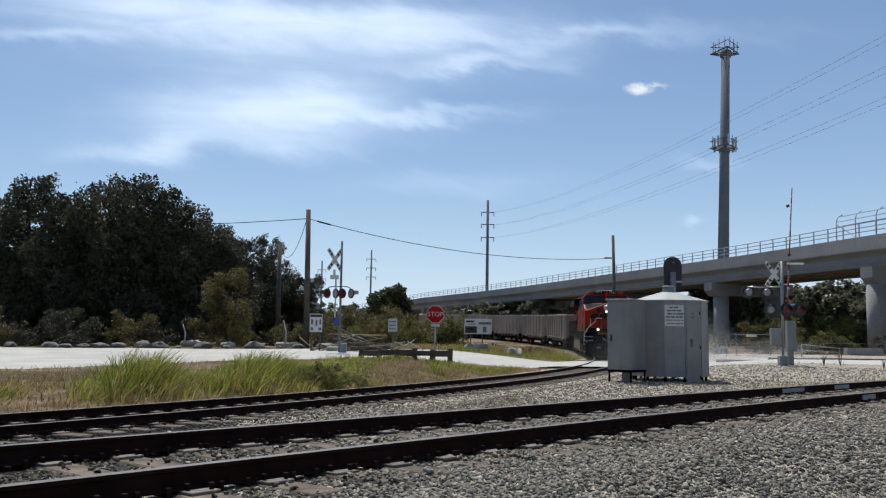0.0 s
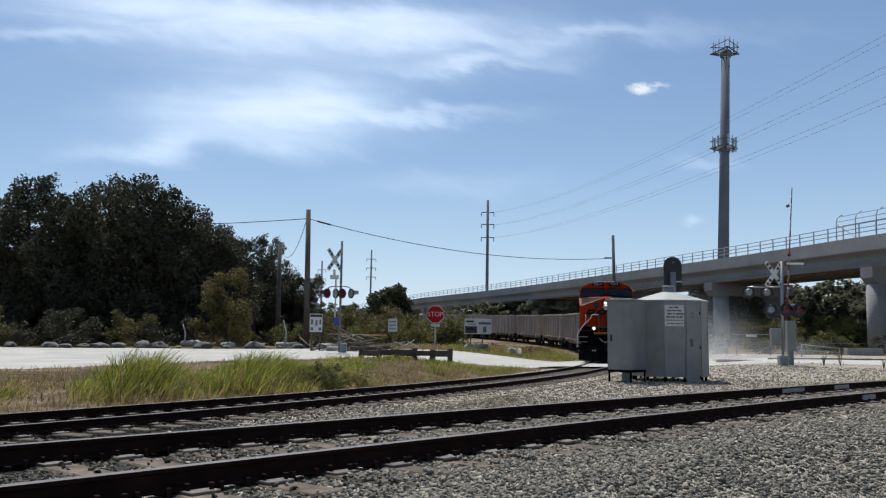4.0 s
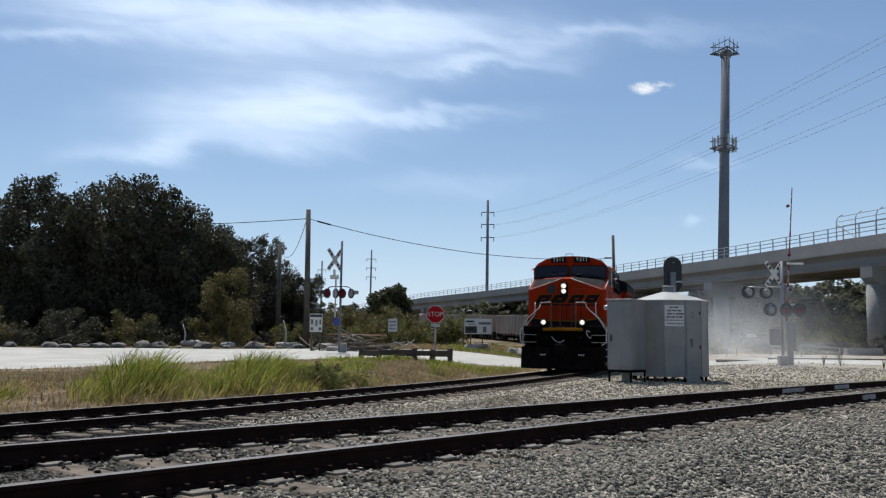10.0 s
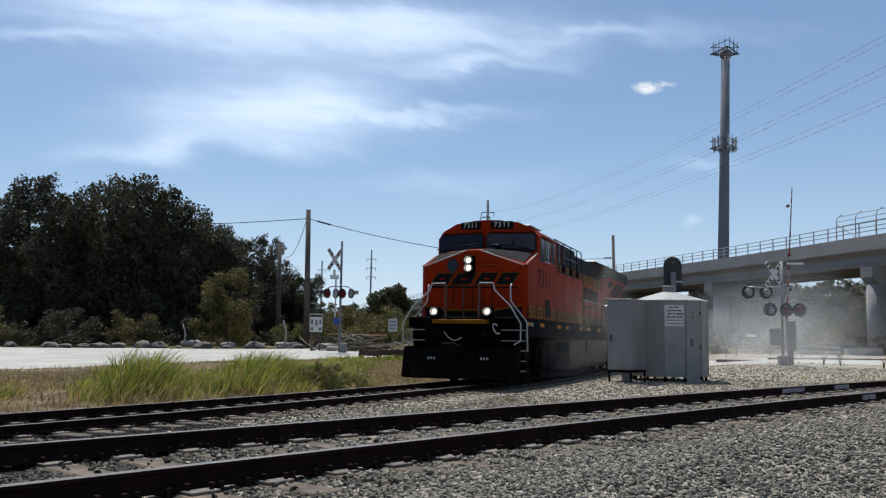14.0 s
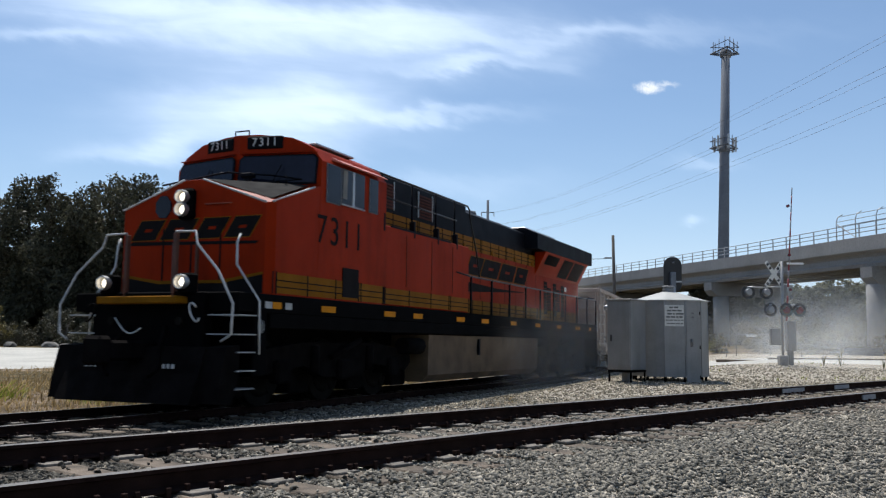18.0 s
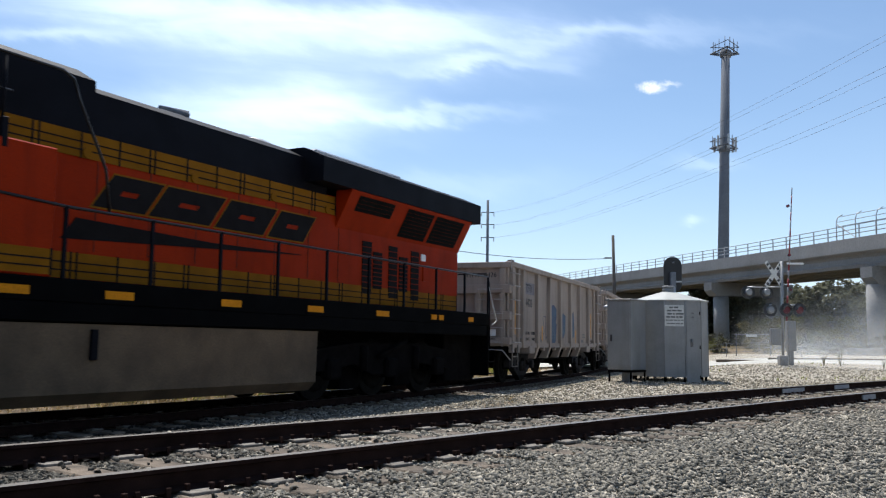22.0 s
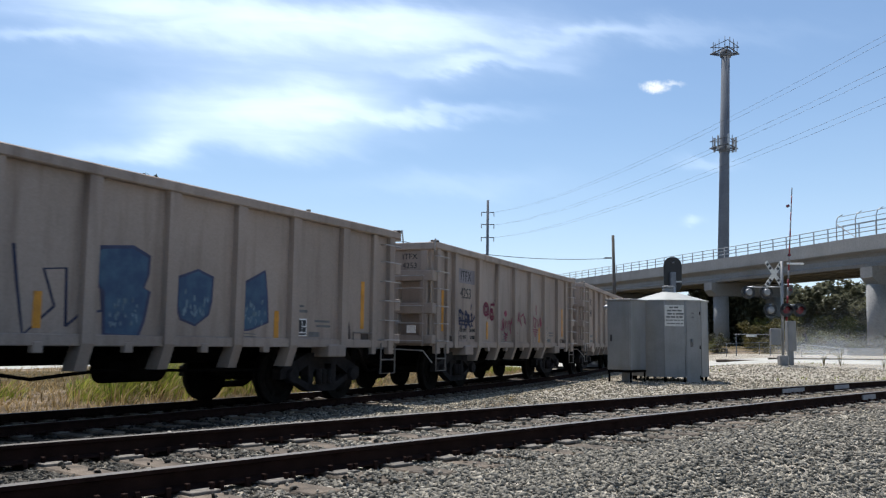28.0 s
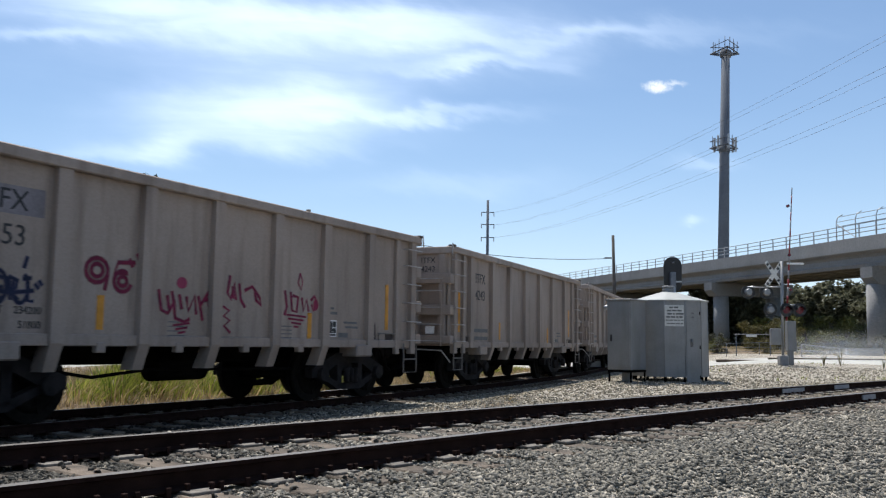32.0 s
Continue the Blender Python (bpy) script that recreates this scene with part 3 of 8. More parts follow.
    for w in (0.6, 0.68, 0.6, 0.58):
        for k, (mtl, e, xa) in enumerate(((M_YELLOW, 0.012, 9.2), (M_LOGO, 0.0, 9.203))):
            bm = bmesh.new(); slit_block(bm, x0, w * 0.8, 2.58, 2.89, 0.2, e, lambda p, z: (xa, p, z), (0.008, 0, 0)); part("emblem_shape", bm, mtl, nose_ob)
        x0 += w - 0.02
    bm = bmesh.new(); prism(bm, [(-1.3, 2.5), (1.2, 2.47), (1.25, 2.51), (-1.15, 2.56)], 9.2, 9.21, "x"); part("emblem_bar", bm, M_LOGO, nose_ob)
    # headlights
    hb = bmesh.new(); box(hb, 9.15, 9.33, -0.22, 0.06, 2.88, 3.36, 0.04)
    hl = part("headlight_housing", hb, M_SILL, T)
    for z in (3.22, 3.02):
        bm = bmesh.new(); ring(bm, 9.32, 9.425, -0.08, z, 0.108, 0.094); part("headlight_rim", bm, M_ALU, hl)
        bm = bmesh.new(); disc(bm, (9.332, -0.08, z), (1, 0, 0), 0.094, 0.008, 20); part("reflector", bm, M_LENSR, hl)
        bm = bmesh.new(); disc(bm, (9.338, -0.08, z), (1, 0, 0), 0.07, 0.012, 20, r2=0.055); part("headlight", bm, M_LAMP, hl)
    # cab
    bm = bmesh.new()
    prof = [(0, 1.7), (FL, 1.7), (FL, 3.98), (1.3, 4.2), (0.92, 4.39), (0.35, 4.46), (0, 4.46), (-0.35, 4.46), (-0.92, 4.39), (-1.3, 4.2), (-FL, 3.98), (-FL, 1.7)]
    wx = lambda z, y: 8.19 - 0.3 * abs(y) / FL - max(0, z - 3.4) * 0.12
    front = [bm.verts.new((wx(z, y), y, z)) for y, z in prof]
    back = [bm.verts.new((5.5, y, z)) for y, z in prof]
    n = len(prof)
    for j in range(n):
        bm.faces.new((front[j], front[(j + 1) % n], back[(j + 1) % n], back[j]))
    bm.faces.new(front[:7][::-1]); bm.faces.new((front[6:] + front[:1])[::-1]); bm.faces.new(back)
    bmesh.ops.recalc_face_normals(bm, faces=bm.faces)
    cab = part("cab", bm, M_ORANGE, T)
    def pane(name, poly, mtl, parent, thick=0.012, label=""):
        b2 = bmesh.new(); A = [b2.verts.new(p) for p in poly]; b2.faces.new(A)
        r = bmesh.ops.extrude_face_region(b2, geom=list(b2.faces))
        nrm = (Vector(poly[1]) - Vector(poly[0])).cross(Vector(poly[2]) - Vector(poly[0])).normalized()
        for v in r["geom"]:
            if isinstance(v, bmesh.types.BMVert):
                v.co += nrm * thick
        bmesh.ops.recalc_face_normals(b2, faces=b2.faces)
        return part(name, b2, mtl, parent, label)
    for s in (1, -1):
        ya, yb = (0.07, 1.38) if s > 0 else (-1.38, -0.07)
        pane("windshield_frame", [(wx(z, y) + 0.004, y, z) for y, z in ((ya - 0.03, 3.58), (yb + 0.03, 3.58), (yb + 0.03, 4.02), (yb - 0.04, 4.09), (ya + 0.04, 4.09), (ya - 0.03, 4.02))], M_BLACK, cab, 0.012)
        pane("windshield", [(wx(z, y) + 0.017, y, z) for y, z in ((ya, 3.61), (yb, 3.61), (yb, 4.0), (yb - 0.06, 4.065), (ya + 0.06, 4.065), (ya, 4.0))], M_GLASS, cab, 0.008)
        b2 = bmesh.new(); ym = s * 0.72
        w0 = wx(3.6, ym); tube(b2, [(w0 + 0.08, ym - 0.45, 3.66), (w0 + 0.12, ym, 3.6), (w0 + 0.04, ym + 0.12, 3.9)], 0.01, 5); tube(b2, [(w0 + 0.1, ym, 3.62), (w0 + 0.06, ym + s * 0.5, 3.63)], 0.012, 5); box(b2, w0, w0 + 0.12, ym - 0.08, ym + 0.08, 3.55, 3.63, 0.01); part("wiper", b2, M_BLACK, cab)
        b2 = bmesh.new(); prism(b2, [(wx(4.13, ya) - 0.02, ya), (wx(4.13, yb) - 0.02, yb), (wx(4.13, yb) + 0.06, yb), (wx(4.13, ya) + 0.06, ya)], 4.12, 4.135, "z"); part("rain_gutter", b2, M_ORANGE, cab)
        # number boards
        y0, y1 = (0.1, 0.82) if s > 0 else (-0.82, -0.1)
        yc = (y0 + y1) / 2; xc = wx(4.3, yc) + 0.02; tilt = math.degrees(math.atan(0.3 / FL)) * s
        b2 = bmesh.new(); box(b2, -0.22, 0.0, -0.32, 0.32, 4.21, 4.43, 0.02, 0, pose(xc, yc, 0, 0, 0, tilt)); nb = part("number_board", b2, M_BOARD, cab)
        digits("road_digit", "7311", 0.2, M_BDIGIT, nb, pose(xc, yc, 0, 0, 0, tilt) @ pose(0.006, 0, 4.32, 90, 0, 90))
    b2 = bmesh.new(); tube(b2, [(8.42, -1.3, 3.62), (8.36, -0.2, 3.76), (8.34, 0.02, 3.78)], 0.016, 6); tube(b2, [(8.34, -0.02, 3.78), (8.2, 0.8, 3.7), (8.12, 1.28, 3.62)], 0.016, 6)
    for y in (-1.1, -0.35, 0.35, 1.1):
        tube(b2, [(8.3, y, 3.55), (8.3, y, 3.66)], 0.014, 6)
    part("wiper_rail", b2, M_BLACK, cab)
    b2 = bmesh.new(); box(b2, 8.26, 8.42, 0.28, 0.5, 3.66, 3.74, 0.02); box(b2, 8.3, 8.38, 0.34, 0.44, 3.56, 3.68, 0.01); part("wiper_motor", b2, M_BLACK, cab)
    # cab roof plates and vent
    b2 = bmesh.new(); box(b2, 6.6, 7.6, -0.5, 0.5, 4.455, 4.5, 0.02); part("roof_hatch", b2, M_STEEL, cab)
    b2 = bmesh.new(); box(b2, 6.2, 7.5, 0.75, 1.15, 4.33, 4.37, 0.01, 0, Matrix.Translation((0, 0, 0))); part("roof_vent", b2, M_STEEL, cab)
    b2 = bmesh.new(); tube(b2, [(7.95, 0.1, 4.46), (7.95, 0.1, 4.56), (7.95, -0.18, 4.56), (7.95, -0.18, 4.46)], 0.014, 6); part("roof_grab_iron", b2, M_BLACK, cab)
    # side windows, door and number
    both_side = (1, -1)
    for s in both_side:
        for xa, xb, za, zb, nm in ((7.24, 7.66, 3.32, 3.95, "side_window"), (6.84, 7.19, 3.37, 3.95, "side_window"), (6.4, 6.76, 3.37, 3.95, "side_window"), (5.88, 6.18, 3.35, 3.95, "side_window")):
            b2 = bmesh.new(); ys = sorted((s * (FL + 0.002), s * (FL + 0.025)))
            box(b2, xa - 0.016, xb + 0.016, ys[0], ys[1], za - 0.016, zb + 0.016, 0.006); wf = part("window_frame", b2, M_TOWER, cab)
            b2 = bmesh.new(); ys = sorted((s * (FL + 0.01), s * (FL + 0.03)))
            box(b2, xa, xb, ys[0], ys[1], za, zb, 0); part(nm, b2, M_GLASS, wf)
        b2 = bmesh.new(); prism(b2, [(s * (FL - 0.06), 4.11), (s * (FL + 0.15), 4.01), (s * (FL + 0.15), 3.995), (s * (FL - 0.06), 4.06)], 5.75, 7.42, "x"); part("window_awning", b2, M_AWNING, cab, "metal window awning with sunlight put into its pink colour")
        ys = sorted((s * (FL + 0.005), s * (FL + 0.04)))
        b2 = bmesh.new(); box(b2, 6.765, 6.835, ys[0], ys[1], 3.33, 3.96, 0.006); part("window_post", b2, M_ALU, cab, "bare metal post of the sliding window")
        b2 = bmesh.new(); box(b2, 6.38, 7.2, ys[0], ys[1], 3.33, 3.35, 0.004); part("window_sill", b2, M_ALU, cab)
        b2 = bmesh.new(); box(b2, 7.03, 7.17, ys[0], ys[1], 3.44, 3.94, 0.004); part("window_blind", b2, M_BLIND, cab, "pale grey blind behind the cab window")
        b2 = bmesh.new(); ys = sorted((s * (FL - 0.03), s * (FL + 0.018))); box(b2, 6.53, 7.08, ys[0], ys[1], 1.77, 2.27, 0); part("battery_door_opening", b2, M_LOGO, cab)
        digits("road_digit", "7311", 0.68, M_LOGO, cab, pose(7.16, s * (FL + 0.002), 2.82, 90, 0, 180 if s > 0 else 0))
    # flush cabinet behind the cab
    bm = bmesh.new()
    box(bm, 1.35, 5.52, -FL, FL, 1.7, 3.2, 0.02)
    aux = part("equipment_cabinet", bm, M_ORANGE, T)
    for x in (4.6, 3.4, 2.3):
        for s in both_side:
            b2 = bmesh.new(); ys = sorted((s * FL, s * (FL + 0.008))); box(b2, x - 0.008, x + 0.008, ys[0], ys[1], 2.1, 3.1); part("panel_seam", b2, M_LOUVRE, aux)
    b2 = bmesh.new(); box(b2, 2.4, 5.3, FL, FL + 0.012, 3.2 - 0.02, 3.215); part("cabinet_edge", b2, M_BLACK, aux)
    # long hood
    bm = bmesh.new()
    hp = [(-1.03, 1.7), (1.03, 1.7), (1.03, 3.6), (-1.03, 3.6)]
    prism(bm, hp, -9.7, 5.5, "x"); hood = part("hood", bm, M_ORANGE, T)
    bm = bmesh.new()
    prism(bm, [(-1.04, 3.58), (1.04, 3.58), (1.03, 4.28), (0.68, 4.48), (-0.68, 4.48), (-1.03, 4.28)], 0.5, 5.5, "x")
    prism(bm, [(-1.04, 3.58), (1.04, 3.58), (1.02, 4.14), (0.65, 4.32), (-0.65, 4.32), (-1.02, 4.14)], -4.6, 0.5, "x")
    htop = part("hood_top", bm, M_BLACK, T)
    # dark louvred intakes with light frames high on the hood
    for xa, xb in ((4.37, 5.2), (2.49, 3.21)):
        for q in range(8):
            z = 3.66 + q * 0.065
            b2 = bmesh.new(); box(b2, xa, xb, 1.035, 1.06, z, z + 0.04, 0, 0); part("intake_louvre", b2, M_LOUVRE, htop)
        for x in (xa, xb):
            b2 = bmesh.new(); box(b2, x - 0.013, x + 0.013, 1.04, 1.065, 3.66, 4.22); part("louvre_frame", b2, M_ALU, htop)
    # handrail along the top of the flush cabinet
    b2 = bmesh.new(); tube(b2, [(5.5, 1.4, 3.74), (1.95, 1.4, 3.74)], 0.016, 6); part("upper_handrail", b2, M_HRAIL, T)
    b2 = bmesh.new(); tube(b2, [(5.6, 1.4, 4.16), (1.3, 1.4, 4.16), (1.12, 1.38, 4.1), (1.02, 1.36, 3.9), (0.55, 1.35, 3.1), (0.5, 1.4, 2.55)], 0.02, 6); part("upper_handrail", b2, M_HRAIL, T)
    for x in (5.55, 4.24, 3.08, 2.05):
        b2 = bmesh.new(); box(b2, x - 0.04, x + 0.04, 1.36, 1.475, 3.08, 3.42, 0.01); tube(b2, [(x, 1.4, 3.3), (x, 1.4, 4.14)], 0.022, 6); part("upper_stanchion", b2, M_BLACK, T)
    # yellow bands with thin black pinstripes and door seams
    def band(xa, xb, y, za, zb, n, par):
        for s in both_side:
            ys = sorted((s * y, s * (y + 0.006)))
            b3 = bmesh.new(); box(b3, xa, xb, ys[0], ys[1], za, zb); bd = part("yellow_band", b3, M_YELLOW, par)
            ys = sorted((s * (y + 0.005), s * (y + 0.01)))
            h = zb - za
            for f in (0.3, 0.62):
                b3 = bmesh.new(); box(b3, xa, xb, ys[0], ys[1], za + h * f - 0.009, za + h * f + 0.009); part("pinstripe", b3, M_LOGO, bd)
            ys = sorted((s * (y + 0.005), s * (y + 0.014)))
            for i in range(n + 1):
                x = xa + (xb - xa) * i / n
                for d in ((0, 0.09) if i % 3 == 1 else (0,)):
                    b3 = bmesh.new(); box(b3, x + d - 0.012, x + d + 0.012, ys[0], ys[1], za - 0.01, zb + 0.01); part("door_latch_bar", b3, M_LOGO, bd)
    band(5.55, 9.05, 1.472, 1.73, 2.04, 4, T)
    band(1.38, 5.5, 1.472, 1.73, 2.02, 4, T)
    band(-9.65, 1.3, 1.032, 1.74, 2.06, 17, T)
    band(-4.85, 5.0, 1.042, 3.26, 3.58, 16, T)
    # big emblem on the hood side, as plain slanted shapes and a tapering bar
    for s in both_side:
        for x, w in ((0.47, 0.88), (-0.48, 1.18), (-1.78, 1.1), (-3.0, 0.94)):
            for mtl, e, y in ((M_YELLOW, 0.022, 1.033), (M_LOGO, 0.0, 1.036)):
                b2 = bmesh.new(); slit_block(b2, x, -w, 2.68, 3.13, 0.34, e, lambda p, z: (p, s * y, z), (0, s * 0.005, 0)); part("emblem_shape", b2, mtl, hood)
        ys = sorted((s * 1.034, s * 1.042))
        b2 = bmesh.new(); prism(b2, [(0.92, 2.22), (0.7, 2.5), (-1.72, 2.44), (-3.9, 2.465), (-3.9, 2.455), (-1.72, 2.35)], ys[0], ys[1], "y"); part("emblem_bar", b2, M_LOGO, hood)
    # hood doors and small hardware
    for x in np.arange(-5.0, 1.3, 0.9):
        b2 = bmesh.new(); box(b2, x - 0.006, x + 0.006, 1.03, 1.036, 2.1, 3.25); part("hood_door_seam", b2, M_LOUVRE, hood)
    for x in (0.6, -1.3, -3.1, -4.6):
        b2 = bmesh.new(); disc(b2, (x, 1.04, 3.33), (0, 1, 0), 0.07, 0.03, 10); part("lifting_lug", b2, M_YELLOW, hood)
    # radiator wings
    bm = bmesh.new()
    prism(bm, [(-1.42, 3.72), (1.42, 3.72), (1.42, 4.14), (1.0, 4.32), (-1.0, 4.32), (-1.42, 4.14)], -10.08, -3.95, "x")
    wing = part("radiator_wing", bm, M_BLACK, T)
    bm = bmesh.new()
    for s in both_side:
        for xa, xb in ((-9.72, -4.9),):
            prism(bm, [(s * 1.03, 3.05), (s * 1.38, 3.72), (s * 1.03, 3.72)], xa, xb, "x")
    box(bm, -9.74, -9.3, -1.0, 1.0, 3.05, 3.72, 0.02)
    part("radiator_slope", bm, M_ORANGE, wing)
    for s in both_side:
        for xa, xb in ((-5.2, -6.45), (-6.95, -8.02), (-8.14, -9.4)):
            b2 = bmesh.new()
            f = lambda x, u: (x, s * (1.03 + 0.35 * u + 0.01), 3.05 + 0.67 * u)
            for q in range(8) if xa < -6 else range(4, 8):
                u = 0.1 + q * 0.1
                A = [b2.verts.new(p) for p in (f(xa, u), f(xb, u), f(xb, u + 0.096), f(xa, u + 0.096))]
                b2.faces.new(A)
            r = bmesh.ops.solidify(b2, geom=list(b2.faces), thickness=0.02)
            part("radiator_grille", b2, M_LOGO, wing)
        for xa, xb, za, zb in ((-5.78, -6.1, 1.92, 2.92), (-6.16, -6.48, 2.03, 2.75), (-6.73, -7.05, 1.88, 2.92), (-7.13, -7.46, 2.03, 2.74), (-7.6, -7.92, 1.88, 2.9)):
            b2 = bmesh.new(); ys = sorted((s * 1.02, s * 1.045))
            for q in range(9):
                z = za + (zb - za) * q / 9
                box(b2, xb, xa, ys[0], ys[1], z, z + (zb - za) / 9 - 0.015)
            part("vent_slot", b2, M_LOGO, hood)
        b2 = bmesh.new(); ys = sorted((s * 1.03, s * 1.05)); box(b2, -8.4, -8.1, ys[0], ys[1], 2.3, 2.62); part("access_plate", b2, M_ORANGE, hood)
        b2 = bmesh.new(); box(b2, -8.2, -8.02, ys[0], ys[1], 2.72, 2.86); part("notice", b2, M_WHITE, hood)
    # roof hardware
    b2 = bmesh.new(); disc(b2, (-3.55, 0, 4.31), (0, 0, 1), 0.5, 0.12, 20, r2=0.42); box(b2, -3.95, -3.15, -0.32, 0.32, 4.36, 4.46, 0.03); part("exhaust_stack", b2, M_STEEL, T)
    b2 = bmesh.new()
    for y in (-0.3, -0.1, 0.1, 0.3):
        tube(b2, [(-1.3, y, 4.46), (-1.85, y, 4.46)], 0.035, 8, r2=0.085)
    box(b2, -1.7, -1.25, -0.4, 0.4, 4.28, 4.42, 0.02); part("horn", b2, M_TOWER, T)
    b2 = bmesh.new(); box(b2, -7.35, -4.4, -0.92, 0.92, 4.315, 4.4, 0.03); part("radiator_hatch", b2, M_STEEL, T)
    # walkway handrail, rear half
    xs = (1.2, -0.15, -1.45, -2.75, -4.05, -5.35, -6.6, -7.9, -9.2, -10.4)
    for s in both_side:
        b2 = bmesh.new(); tube(b2, [(2.1, s * 1.47, 2.58)] + [(x, s * 1.47, 2.54) for x in xs], 0.02, 6); part("handrail", b2, M_HRAIL, T)
        for x in xs:
            b2 = bmesh.new(); box(b2, x - 0.025, x + 0.025, min(s * 1.45, s * 1.49), max(s * 1.45, s * 1.49), 1.65, 2.55, 0.006); part("stanchion", b2, M_BLACK, T)
    # rear end rails and end step posts
    for s in both_side:
        b2 = bmesh.new(); tube(b2, [(-10.42, s * 1.4, 2.62), (-10.42, s * 0.55, 2.62), (-10.42, s * 0.5, 1.7)], 0.02, 6); part("end_handrail", b2, M_BLACK, T)
        b2 = bmesh.new(); tube(b2, [(-10.5, s * 1.42, 2.5), (-10.62, s * 1.4, 2.4), (-10.65, s * 1.4, 0.9)], 0.018, 6); part("step_handrail", b2, M_BLACK, T)
        b2 = bmesh.new(); tube(b2, [(-10.45, s * 1.42, 2.48), (-11.05, s * 1.36, 1.66), (-11.12, s * 1.36, 1.58), (-11.05, s * 1.36, 1.52), (-10.85, s * 1.36, 1.46)], 0.018, 6); part("hand_brace", b2, M_RAILW, T, "white diagonal hand brace")
        for z in (0.35, 0.62, 0.88, 1.14):
            b2 = bmesh.new(); box(b2, -10.75, -10.4, min(s * 0.95, s * 1.5), max(s * 0.95, s * 1.5), z - 0.02, z, 0.0); part("step", b2, M_UNDER, T)
        b2 = bmesh.new(); box(b2, -10.42, -10.36, min(s * 0.9, s * 1.5), max(s * 0.9, s * 1.5), 0.3, 1.5, 0.01); part("step_side", b2, M_SILL, T)
    # front platform: pilot plow, steps, rails, anticlimber
    bm = bmesh.new()
    prism(bm, [(10.0, 0.92), (10.28, 0.92), (10.42, 0.55), (10.62, 0.15), (10.3, 0.13), (10.05, 0.5)], -1.2, 1.2, "y")
    for s in both_side:
        prism(bm, [(9.95, 0.95), (10.25, 0.92), (10.35, 0.55), (10.42, 0.16), (10.1, 0.13), (9.95, 0.5)], *sorted((s * 1.2, s * 1.52)), "y")
    part("plow", bm, M_UNDER, T)
    bm = bmesh.new(); box(bm, 9.9, 10.12, -1.0, 1.0, 0.9, 1.7, 0.02); part("end_plate", bm, M_SILL, T)
    bm = bmesh.new(); box(bm, 10.1, 10.38, -0.72, 0.72, 1.52, 1.63, 0.015); part("anticlimber", bm, M_YELLOW, T, "yellow front anticlimber beam")
    for s in both_side:
        bm = bmesh.new(); box(bm, 10.05, 10.12, min(s * 0.42, s * 0.48), max(s * 0.42, s * 0.48), 1.6, 2.55, 0.006); part("platform_post", bm, M_POST, T)
        bm = bmesh.new(); box(bm, 9.3, 9.36, min(s * 0.2, s * 0.24), max(s * 0.2, s * 0.24), 1.7, 2.5, 0.006); part("platform_post", bm, M_POST, T)
        bm = bmesh.new(); box(bm, 10.02, 10.22, s * 0.71 - 0.12, s * 0.71 + 0.12, 1.66, 1.96, 0.03); dl = part("ditch_light_housing", bm, M_SILL, T)
        bm = bmesh.new(); ring(bm, 10.2, 10.31, s * 0.71, 1.83, 0.105, 0.09); part("ditch_light_rim", bm, M_ALU, dl)
        bm = bmesh.new(); disc(bm, (10.216, s * 0.71, 1.83), (1, 0, 0), 0.09, 0.008, 20); part("reflector", bm, M_LENSR, dl)
        bm = bmesh.new(); disc(bm, (10.222, s * 0.71, 1.83), (1, 0, 0), 0.068, 0.012, 20, r2=0.055); part("ditch_light", bm, M_LAMP, dl)
        bm = bmesh.new(); tube(bm, [(9.5, s * 1.14, 2.58), (9.56, s * 1.13, 2.45), (9.58, s * 1.15, 2.12), (9.6, s * 1.58, 1.58), (9.6, s * 1.6, 0.82)], 0.018, 8); part("step_handrail", bm, M_RAILW, T)
        bm = bmesh.new(); tube(bm, [(10.1, s * 0.46, 2.57), (10.12, s * 0.82, 2.56), (10.14, s * 0.87, 2.38), (10.2, s * 1.3, 1.98), (10.22, s * 1.58, 1.52), (10.22, s * 1.57, 1.1), (10.22, s * 1.4, 1.0)], 0.018, 8); part("front_handrail", bm, M_RAILW, T)
        for z in (0.35, 0.6, 0.86, 1.11, 1.38):
            bm = bmesh.new(); box(bm, 9.62, 10.05, min(s * 1.02, s * 1.56), max(s * 1.02, s * 1.56), z - 0.018, z, 0.0); part("step", bm, M_STEEL, T)
        bm = bmesh.new(); box(bm, 9.3, 9.62, min(s * 0.8, s * 1.52), max(s * 0.8, s * 1.52), 0.5, 1.5, 0.02); part("step_well", bm, M_SILL, T)
        bm = bmesh.new(); disc(bm, (10.15, s * 0.62, 1.28), (1, 0, 0), 0.06, 0.03, 14); part("marker_lamp", bm, M_WHEEL, T)
        bm = bmesh.new(); pts = [(10.25, s * (0.95 + 0.07 * math.cos(a) - 0.05 * math.sin(a)), 1.4 + 0.13 * math.sin(a)) for a in np.linspace(0.6, 5.6, 14)]; tube(bm, pts, 0.016, 6); part("air_hose", bm, M_RAILW if s > 0 else M_UNDER, T)
        bm = bmesh.new(); tube(bm, [(10.12, s * 0.35, 1.2), (10.3, s * 0.42, 0.95), (10.42, s * 0.5, 0.6), (10.45, s * 0.36, 0.5)], 0.03, 6); part("brake_hose", bm, M_UNDER, T)
    bm = bmesh.new(); tube(bm, [(10.3, -0.42 + 0.04 * i, 1.32 - 0.012 * i - 0.14 * math.sin(math.pi * i / 12)) for i in range(13)], 0.013, 6); part("safety_chain", bm, M_RAILW, T)
    bm = bmesh.new(); box(bm, 10.1, 10.95, -0.16, 0.16, 0.72, 1.0, 0.04); box(bm, 10.9, 11.15, -0.2, 0.14, 0.66, 1.06, 0.05); part("coupler", bm, M_UNDER, T)
